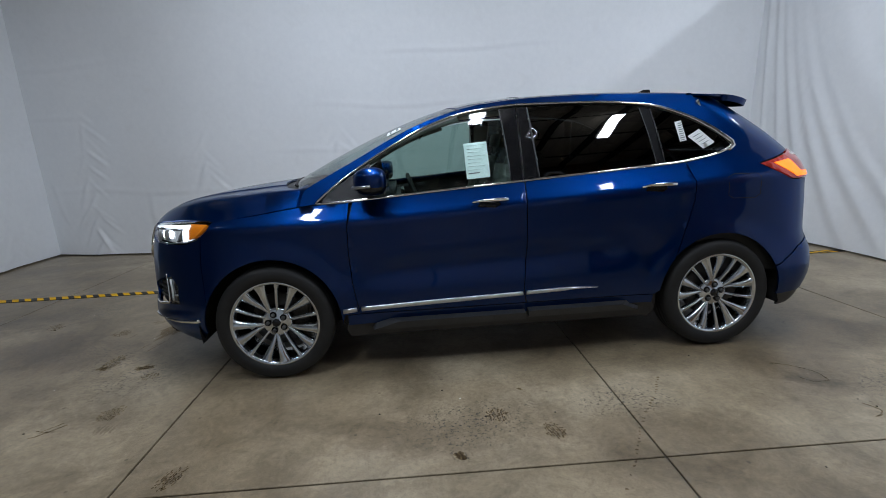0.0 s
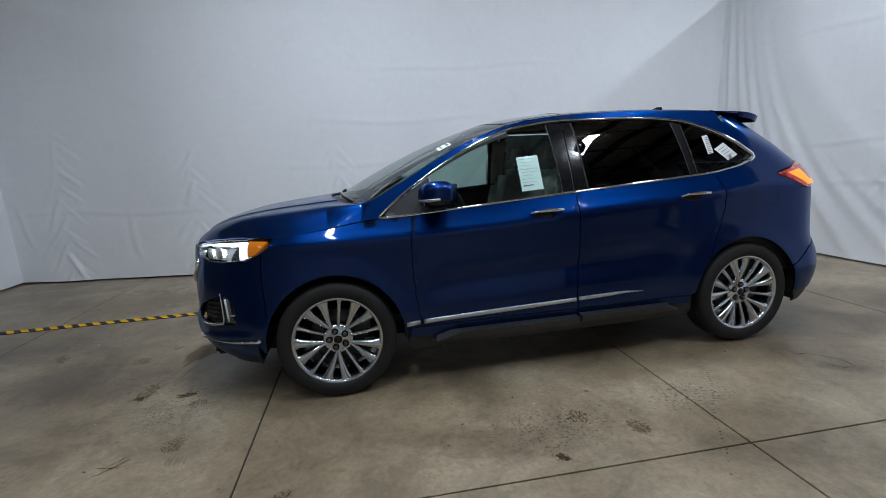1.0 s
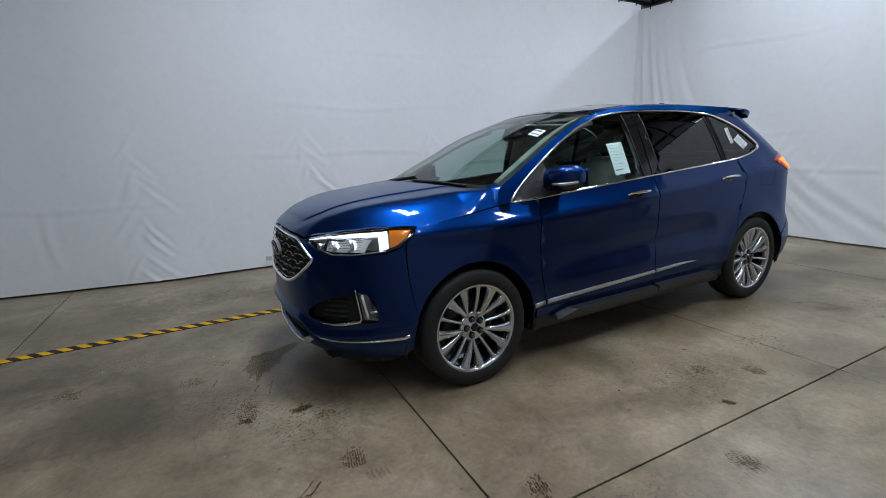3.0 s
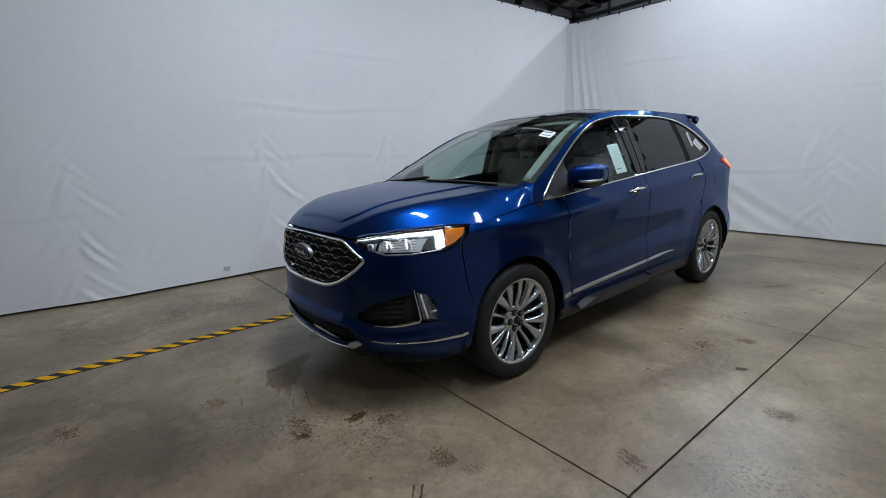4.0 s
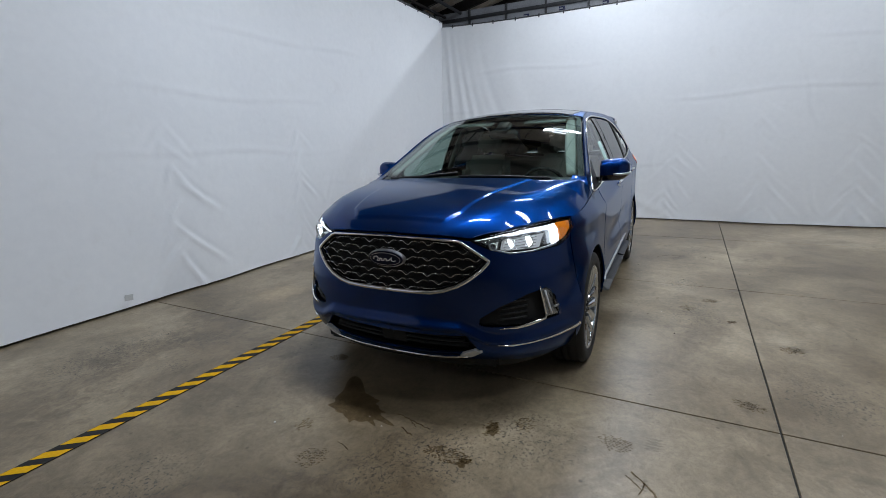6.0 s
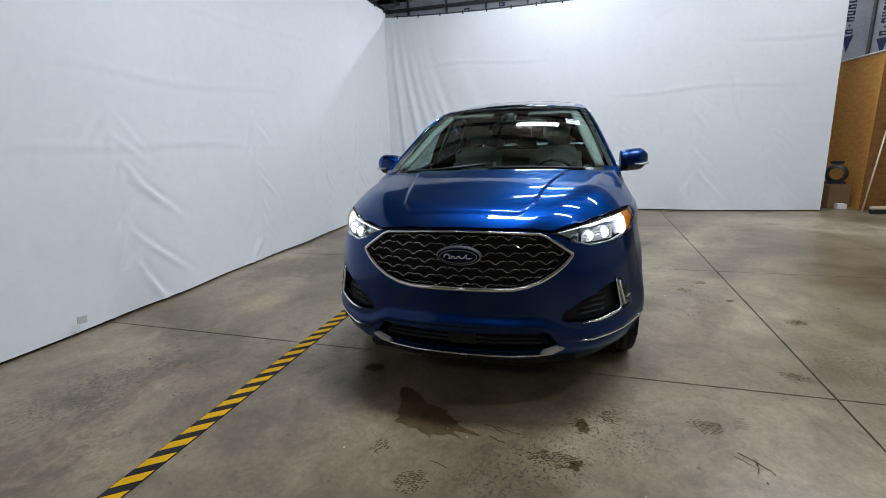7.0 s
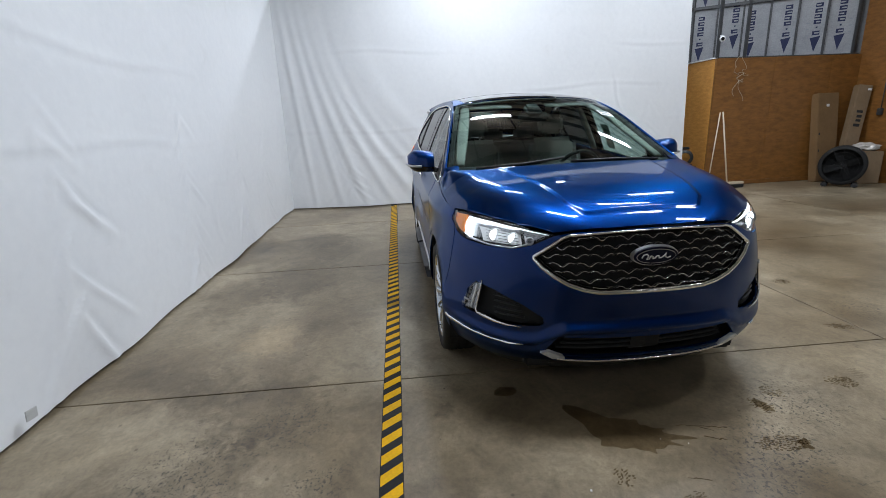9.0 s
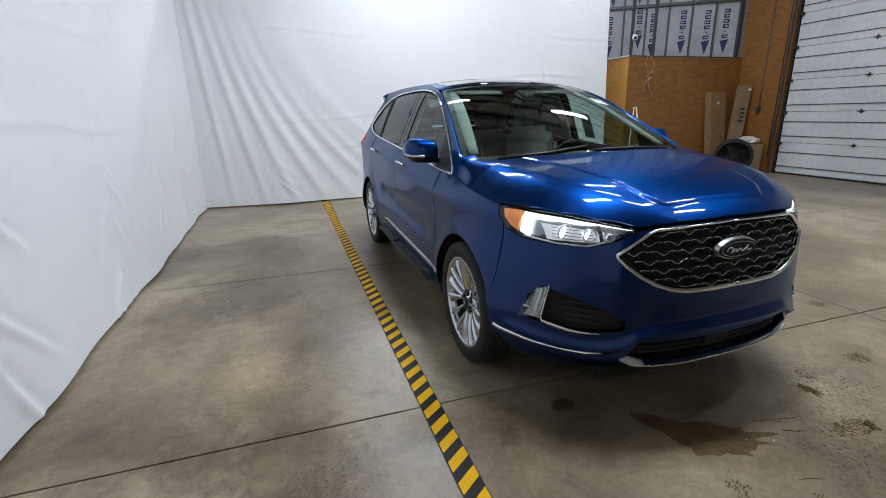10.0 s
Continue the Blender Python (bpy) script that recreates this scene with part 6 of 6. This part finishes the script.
# ---- floor tape ----
def floor_tape():
    root = thing("floor_tape", "worn yellow and black striped safety tape along the floor", "floor tape", pose(0, 4.965, 0.0, 0, 0, -0.55), kind="structure")
    x0, x1, w = -9.5, 5.15, 0.105
    part("backing", boxed((x1 - x0, w, 0.003), ((x0 + x1) / 2, 0, 0.0026)), TAPE_BLACK, root)
    pitch, run, slant = 0.1245, 0.064, -0.075
    stripe = mesh_of("stripe", [(0, -w / 2 + 0.004, 0), (run, -w / 2 + 0.004, 0), (run + slant, w / 2 - 0.004, 0), (slant, w / 2 - 0.004, 0),
                                (0, -w / 2 + 0.004, 0.001), (run, -w / 2 + 0.004, 0.001), (run + slant, w / 2 - 0.004, 0.001), (slant, w / 2 - 0.004, 0.001)],
                     [(4, 5, 6, 7), (0, 1, 5, 4), (1, 2, 6, 5), (2, 3, 7, 6), (3, 0, 4, 7)], TAPE_YELLOW, False)
    k = 0
    x = x0
    while x < x1 - 0.13:
        place("stripe", stripe, root, "", Matrix.Translation((x, 0, 0.0043)))
        x += pitch


floor_tape()

# ---- concrete floor ----
CONCRETE = mat("stained_concrete", (0.24, 0.225, 0.2), 0.5)
_cc = CONCRETE.node_tree.nodes.new("ShaderNodeNewGeometry")


def world_noise(scale, detail=5.0, rough=0.6, distort=0.0):
    n = node(CONCRETE, "ShaderNodeTexNoise", Scale=scale, Detail=detail, Roughness=rough, Distortion=distort)
    link(CONCRETE, _cc.outputs["Position"], n.inputs["Vector"])
    return n.outputs["Fac"]


def math_node(op, a, b=None, clamp=False):
    n = CONCRETE.node_tree.nodes.new("ShaderNodeMath")
    n.operation, n.use_clamp = op, clamp
    for s_, v_ in zip(n.inputs, (a, b)):
        if v_ is None:
            continue
        if isinstance(v_, (int, float)):
            s_.default_value = v_
        else:
            link(CONCRETE, v_, s_)
    return n.outputs[0]


_big = world_noise(0.42, 5, 0.55, 0.4)
_mid = world_noise(2.1, 7, 0.65, 0.7)
_fine = world_noise(38, 4, 0.7)
_grit = world_noise(160, 2, 0.6)
_col = ramp(CONCRETE, _big, [(0.36, (0.130, 0.098, 0.060)), (0.5, (0.242, 0.198, 0.136)), (0.62, (0.36, 0.310, 0.232))])
_col = mix(CONCRETE, 0.75, _col, ramp(CONCRETE, _mid, [(0.30, (0.42, 0.39, 0.34)), (0.47, (0.86, 0.845, 0.81)), (0.68, (1.26, 1.26, 1.24))]), "MULTIPLY")
_col = mix(CONCRETE, 0.9, _col, ramp(CONCRETE, _fine, [(0.3, (0.79, 0.785, 0.775)), (0.7, (1.12, 1.12, 1.12))]), "MULTIPLY")
_col = mix(CONCRETE, 0.8, _col, ramp(CONCRETE, _grit, [(0.28, (0.68, 0.675, 0.66)), (0.45, (1, 1, 1))]), "MULTIPLY")
_scuff = world_noise(8.5, 9, 0.78, 1.2)
_col = mix(CONCRETE, 0.8, _col, ramp(CONCRETE, _scuff, [(0.30, (0.66, 0.64, 0.60)), (0.50, (1.0, 1.0, 1.0)), (0.70, (1.24, 1.235, 1.22))]), "MULTIPLY")
# small dark pits and specks scattered over the slab
_vor = node(CONCRETE, "ShaderNodeTexVoronoi", Scale=6.0)
link(CONCRETE, _cc.outputs["Position"], _vor.inputs["Vector"])
_col = mix(CONCRETE, 0.8, _col, ramp(CONCRETE, _vor.outputs["Distance"], [(0.035, (0.45, 0.43, 0.4)), (0.07, (1, 1, 1))]), "MULTIPLY")
# oil and tread marks, broad ones partly painted shade: x, y, reach, stretch, darkness
STAINS_SHADE = (
          (-3.09, 4.05, 0.09, 1.6, 0.6), (0.18, 1.86, 0.055, 1.2, 0.5), (0.41, 2.15, 0.09, 1.4, 0.62), (0.66, 1.96, 0.07, 1.6, 0.66), (2.25, 2.25, 0.16, 1.3, 0.66), (-1.65, 2.34, 0.09, 1.4, 0.7), (-1.11, 1.89, 0.06, 1.6, 0.6),
          (-0.24, 1.52, 0.09, 1.2, 0.6), (-1.95, 2.36, 0.05, 2.0, 0.62), (-1.40, 5.65, 0.40, 1.3, 0.66), (-1.20, 6.05, 0.30, 1.2, 0.7), (-2.0, 5.8, 0.35, 1.2, 0.68), (2.5, 5.85, 0.55, 1.5, 0.62), (2.4, 6.65, 0.45, 2.2, 0.66),
          (0.5, 6.4, 0.6, 1.5, 0.72), (-0.55, 5.85, 0.30, 1.1, 1.3), (-1.60, 4.70, 0.10, 1.6, 0.6), (3.9, 3.0, 0.35, 1.2, 0.72),
          # broad patches in this row also put the dimmer light into the floor colour
          (0.9, 5.9, 0.75, 1.6, 0.66), (-0.9, 6.4, 0.5, 1.3, 0.74), (1.9, 5.7, 0.5, 1.4, 0.74), (-3.2, 5.7, 0.8, 1.1, 0.70), (-3.5, 4.5, 0.7, 1.0, 0.70), (-2.85, 3.55, 0.42, 1.0, 0.66), (-2.6, 5.9, 0.6, 1.0, 0.78), (-0.1, 2.05, 0.35, 2.0, 0.74), (-4.2, 4.4, 1.0, 1.0, 0.76), (-2.0, 5.35, 0.65, 1.0, 0.80))
_ragged = world_noise(11, 6, 0.7, 0.8)
_tread = node(CONCRETE, "ShaderNodeTexWave", Scale=14.0, Distortion=6.0, Detail=2.0)
_tread.inputs["Detail Scale"].default_value = 2.0
link(CONCRETE, _cc.outputs["Position"], _tread.inputs["Vector"])
for sx, sy, reach, stretch, dark in STAINS_SHADE:
    mp = node(CONCRETE, "ShaderNodeMapping")
    mp.vector_type = "POINT"
    mp.inputs["Location"].default_value = (-sx / reach, -sy / reach * stretch, 0)
    mp.inputs["Scale"].default_value = (1 / reach, stretch / reach, 0)
    link(CONCRETE, _cc.outputs["Position"], mp.inputs[0])
    ln = CONCRETE.node_tree.nodes.new("ShaderNodeVectorMath")
    ln.operation = "LENGTH"
    link(CONCRETE, mp.outputs[0], ln.inputs[0])
    d_ = math_node("ADD", ln.outputs["Value"], math_node("MULTIPLY", math_node("SUBTRACT", _ragged, 0.5), 2.6 if reach < 0.2 else 1.6))
    if reach < 0.10:
        d_ = math_node("ADD", d_, math_node("MULTIPLY", _tread.outputs["Fac"], 0.55))
    _col = mix(CONCRETE, 1.0, _col, ramp(CONCRETE, d_, [(0.55, (dark, dark * 0.97, dark * 0.93)), (1.0, (1, 1, 1))]), "MULTIPLY")
# pitted, worn patches: x, y, reach, stretch
PITS = ((-1.95, 5.92, 0.42, 1.2), (-1.60, 5.52, 0.30, 1.0), (-2.25, 5.95, 0.35, 0.9), (-2.03, 5.30, 0.16, 1.0), (-2.15, 3.25, 0.32, 1.0), (-2.35, 3.45, 0.28, 1.2), (-1.85, 2.9, 0.30, 1.0), (0.25, 2.1, 0.45, 1.6), (1.1, 2.2, 0.35, 1.5), (2.7, 2.1, 0.4, 1.3), (-0.9, 1.5, 0.35, 1.1), (-2.9, 4.4, 0.4, 1.2))
_speck = ramp(CONCRETE, world_noise(55, 5, 0.7, 0.4), [(0.40, (1, 1, 1)), (0.47, (0, 0, 0))])
for sx, sy, reach, stretch in PITS:
    mp = node(CONCRETE, "ShaderNodeMapping")
    mp.inputs["Location"].default_value = (-sx / reach, -sy / reach * stretch, 0)
    mp.inputs["Scale"].default_value = (1 / reach, stretch / reach, 0)
    link(CONCRETE, _cc.outputs["Position"], mp.inputs[0])
    ln = CONCRETE.node_tree.nodes.new("ShaderNodeVectorMath")
    ln.operation = "LENGTH"
    link(CONCRETE, mp.outputs[0], ln.inputs[0])
    near = ramp(CONCRETE, math_node("ADD", ln.outputs["Value"], math_node("MULTIPLY", math_node("SUBTRACT", _ragged, 0.5), 2.2)), [(0.3, (0.95, 0.95, 0.95)), (1.1, (0, 0, 0))])
    _col = mix(CONCRETE, math_node("MULTIPLY", near, _speck), _col, (0.045, 0.038, 0.028))
_col = mix(CONCRETE, 1.0, _col, (1.03, 1.0, 0.955), "MULTIPLY")
_info = CONCRETE.node_tree.nodes.new("ShaderNodeObjectInfo")
_col = mix(CONCRETE, 1.0, _col, ramp(CONCRETE, _info.outputs["Random"], [(0.0, (0.94, 0.94, 0.935)), (1.0, (1.05, 1.05, 1.05))]), "MULTIPLY")
link(CONCRETE, _col, bsdf(CONCRETE)["Base Color"])
link(CONCRETE, ramp(CONCRETE, _big, [(0.3, (0.27,) * 3), (0.7, (0.46,) * 3)]), bsdf(CONCRETE)["Roughness"])
bump(CONCRETE, math_node("ADD", math_node("MULTIPLY", _fine, 0.5), math_node("MULTIPLY", _scuff, 0.8)), 0.16, 0.006)
JOINT = varied("dirty_joint", (0.02, 0.018, 0.016), (0.045, 0.04, 0.035), 3, 0.9)


def concrete_floor():
    floor = part("floor", boxed((X1 - X0 + 1, Y1 - Y0 + 1, 0.2), ((X0 + X1) / 2, (Y0 + Y1) / 2, -0.112)), JOINT, None, "stained grey-brown concrete slab floor with saw-cut joints")
    tagged(floor, "", "floor", kind="structure")
    xs = [2.40 * k for k in range(-5, 6)]
    ys = [3.21 * k for k in range(-3, 4)]
    grid = pose(-1.328, 1.785, 0.0, 0, 0, -1.4)
    for i in range(len(xs) - 1):
        for j in range(len(ys) - 1):
            w, d = xs[i + 1] - xs[i], ys[j + 1] - ys[j]
            bm = boxed((w - 0.009, d - 0.009, 0.012), (0, 0, -0.006), 0.002, None, 1)
            slab = part("slab", bm, CONCRETE, floor)
            slab.matrix_basis = grid @ pose((xs[i] + xs[i + 1]) / 2, (ys[j] + ys[j + 1]) / 2, 0.0)


concrete_floor()


# ---- wet marks on the floor ----
def wet_film(name, through_tint):
    m = bpy.data.materials.new(name)
    m.use_nodes = True
    t = m.node_tree
    t.nodes.clear()
    out, see, shine, blend = (t.nodes.new(k) for k in ("ShaderNodeOutputMaterial", "ShaderNodeBsdfTransparent", "ShaderNodeBsdfGlossy", "ShaderNodeMixShader"))
    see.inputs[0].default_value = (*through_tint, 1)
    shine.inputs["Roughness"].default_value = 0.12
    blend.inputs[0].default_value = 0.035
    link(m, see.outputs[0], blend.inputs[1])
    link(m, shine.outputs[0], blend.inputs[2])
    link(m, blend.outputs[0], out.inputs[0])
    return m


WET = wet_film("wet_film", (0.72, 0.68, 0.61))
GRIME = wet_film("damp_grime", (0.63, 0.59, 0.52))


def blot(cx, cy, rx, ry, turn, rag, rnd, n=56):
    """A ragged flat blot as a ring of points round its middle."""
    ph = [(rnd.uniform(0, 6.28), rnd.uniform(0.5, 1.0)) for _ in range(9)]
    pts = []
    for i in range(n):
        a = 2 * math.pi * i / n
        r = 1 + rag * sum(w * math.sin((k + 2) * a + p) / (k + 1.6) for k, (p, w) in enumerate(ph))
        x, y = rx * r * math.cos(a), ry * r * math.sin(a)
        pts.append((cx + x * math.cos(turn) - y * math.sin(turn), cy + x * math.sin(turn) + y * math.cos(turn), 0.0012))
    return pts


def wet_sheet(name, rings, label, category, group="", film=None):
    vs, fs = [], []
    for r in rings:
        b = len(vs)
        c = tuple(sum(p[k] for p in r) / len(r) for k in range(3))
        vs += r + [c]
        fs += [(b + i, b + (i + 1) % len(r), b + len(r)) for i in range(len(r))]
    ob = place(name, mesh_of(name, vs, fs, film or WET, False), None, label)
    return tagged(ob, label, category, group)


def streak(x0, y0, x1, y1, w0, w1, rnd, bend=0.02, n=9):
    left, right = [], []
    dx, dy = x1 - x0, y1 - y0
    l = math.hypot(dx, dy)
    for i in range(n):
        q = i / (n - 1)
        w = (w0 + (w1 - w0) * q) * rnd.uniform(0.75, 1.25) / 2
        o = bend * math.sin(q * 3.1) + rnd.uniform(-1, 1) * 0.004
        x, y = x0 + dx * q - dy / l * o, y0 + dy * q + dx / l * o
        left.append((x - dy / l * w, y + dx / l * w, 0.0012))
        right.append((x + dy / l * w, y - dx / l * w, 0.0012))
    return left + right[::-1]


TRACK = ((1.41, 2.40), (0.80, 1.56))


def floor_grit():
    """Crumbs of stone and paint scattered over the concrete."""
    rnd = random.Random(21)
    vs, fs = [], []
    for k in range(100):
        x, y = rnd.uniform(-3.6, 4.2), rnd.uniform(0.9, 6.4)
        if -1.9 < x < 3.2 and 2.75 < y < 4.65:
            continue
        r = rnd.choice((0.0025, 0.003, 0.004, 0.005, 0.0065))
        b = len(vs)
        for z, s_ in ((0.0, 1.0), (r * 0.55, 0.75)):
            for i in range(5):
                a = 2 * math.pi * i / 5 + rnd.uniform(-0.4, 0.4)
                vs.append((x + r * s_ * math.cos(a), y + r * s_ * rnd.uniform(0.6, 1.0) * math.sin(a), z))
        fs += [(b + i, b + (i + 1) % 5, b + 5 + (i + 1) % 5, b + 5 + i) for i in range(5)] + [tuple(range(b + 5, b + 10))]
    grit = place("floor_grit", mesh_of("floor_grit", vs, fs, GRIT, False), None, "pale and dark crumbs of grit on the concrete")
    tagged(grit, "pale and dark crumbs of grit on the concrete", "grit", kind="stuff")


GRIT = mat("grit", (0.3, 0.28, 0.25), 0.8)
_gi = GRIT.node_tree.nodes.new("ShaderNodeNewGeometry")
link(GRIT, ramp(GRIT, _gi.outputs["Random Per Island"], [(0.0, (0.06, 0.052, 0.042)), (0.72, (0.13, 0.11, 0.085)), (0.76, (0.62, 0.6, 0.57)), (1.0, (0.75, 0.74, 0.72))]), bsdf(GRIT)["Base Color"])
floor_grit()


def wet_marks():
    rnd = random.Random(7)
    ph = [(rnd.uniform(0, 6.28), rnd.uniform(0.5, 1.0)) for _ in range(14)]
    arms = ((-1.86, 0.135, 0.075), (-2.12, 0.065, 0.05), (-1.55, 0.035, 0.05), (-2.75, 0.03, 0.08), (1.9, 0.02, 0.14), (0.66, 0.20, 0.24))
    ring_ = []
    for i in range(260):
        a = -math.pi + 2 * math.pi * i / 260
        r = 1 / math.hypot(math.cos(a + 0.40) / 0.112, math.sin(a + 0.40) / 0.180)
        r += sum(0.008 * w * math.sin((k + 3) * a + p) / (0.30 * k + 0.9) for k, (p, w) in enumerate(ph))
        for at, reach, width in arms:
            d = math.atan2(math.sin(a - at - 0.25 * (r - 0.1)), math.cos(a - at - 0.25 * (r - 0.1)))
            r += reach * math.exp(-(d / width) ** 2)
        ring_.append((-1.945 + r * math.cos(a), 3.86 + r * math.sin(a), 0.0012))
    rings = [ring_]
    for k in range(5):
        x, y = -1.925 - 0.012 * k, 3.60 - 0.045 * k
        rings.append(streak(x, y, x - 0.006, y - 0.05, 0.007, 0.003, rnd, 0.004))
    wet_sheet("puddle", rings, "thin dark wet puddle with a branching tail on concrete", "puddle")
    wet_sheet("wet_spot", [blot(-1.492, 4.347, 0.05, 0.062, 0.3, 0.14, rnd)], "small dark round wet spot on concrete", "wet spot")
    # shoe treads: rows of short dashes inside an oval, too many and too small to count
    dashes = []
    for cx, cy, rx, ry, turn in ((-2.395, 3.787, 0.075, 0.085, 0.4), (-1.85, 3.08, 0.075, 0.05, 0.4), (-1.74, 2.94, 0.065, 0.055, 0.3), (-2.12, 3.20, 0.06, 0.135, 0.05), (-1.725, 2.50, 0.065, 0.085, -0.2), (-2.205, 4.012, 0.05, 0.05, 0.6), (-1.112, 1.886, 0.05, 0.085, -0.3), (-0.246, 1.555, 0.06, 0.075, 0.5), (-3.085, 4.05, 0.06, 0.11, 0.5), (0.65, 1.99, 0.05, 0.07, 0.2), (0.40, 2.16, 0.06, 0.06, 0.0)):
        for i in range(-7, 8):
            for j in range(-7, 8):
                x, y = i * 0.0120 + rnd.uniform(-0.002, 0.002), j * 0.0185 + (i % 2) * 0.009 + rnd.uniform(-0.004, 0.004)
                if (x / rx) ** 2 + (y / ry) ** 2 > rnd.uniform(0.5, 1.15) or rnd.random() < 0.14:
                    continue
                px, py = cx + x * math.cos(turn) - y * math.sin(turn), cy + x * math.sin(turn) + y * math.cos(turn)
                dashes.append(blot(px, py, rnd.uniform(0.003, 0.0055), rnd.uniform(0.006, 0.012), turn + rnd.uniform(-0.5, 0.5), 0.25, rnd, 9))
    # a line of small tread dots left by a tyre
    for k in range(34):
        q = k / 33
        x = TRACK[0][0] + (TRACK[1][0] - TRACK[0][0]) * q + 0.012 * math.sin(q * 9)
        y = TRACK[0][1] + (TRACK[1][1] - TRACK[0][1]) * q
        if rnd.random() < 0.8:
            dashes.append(blot(x + rnd.uniform(-0.006, 0.006), y, rnd.uniform(0.004, 0.010), rnd.uniform(0.004, 0.008), rnd.uniform(-0.6, 0.6), 0.3, rnd, 9))
    for cx, cy, rx, ry, turn in ((-2.14, 3.115, 0.03, 0.03, 0.0), (-1.845, 3.08, 0.045, 0.036, 0.3), (0.17, 1.86, 0.03, 0.025, 0.0), (0.58, 2.40, 0.014, 0.012, 0.0)):
        dashes.append(blot(cx, cy, rx, ry, turn, 0.5, rnd, 40))
    # scrape lines and hairline cracks
    for line, w in ((((-1.90, 2.42), (-1.98, 2.34), (-2.02, 2.31)), 0.010), (((-1.93, 2.44), (-2.0, 2.37)), 0.007), (((-1.945, 2.36), (-2.03, 2.38)), 0.006), (((2.16, 2.46), (2.24, 2.42), (2.33, 2.31), (2.31, 2.21), (2.22, 2.22), (2.19, 2.28)), 0.006),
                    (((-2.02, 3.52), (-2.05, 3.47), (-2.06, 3.43)), 0.007), (((-1.96, 3.50), (-1.99, 3.45)), 0.005), (((-2.25, 3.75), (-2.28, 3.66)), 0.003), (((2.27, 1.98), (2.30, 1.90), (2.22, 1.86)), 0.006)):
        for (x0, y0), (x1, y1) in zip(line, line[1:]):
            dashes.append(streak(x0, y0, x1, y1, w, w * 0.8, rnd, 0.006, 7))
    marks = wet_sheet("tread_marks", dashes, "dark wet shoe tread marks on concrete", "tread marks", film=GRIME)
    tagged(marks, "dark wet shoe tread marks on concrete", "tread marks", kind="stuff")


wet_marks()
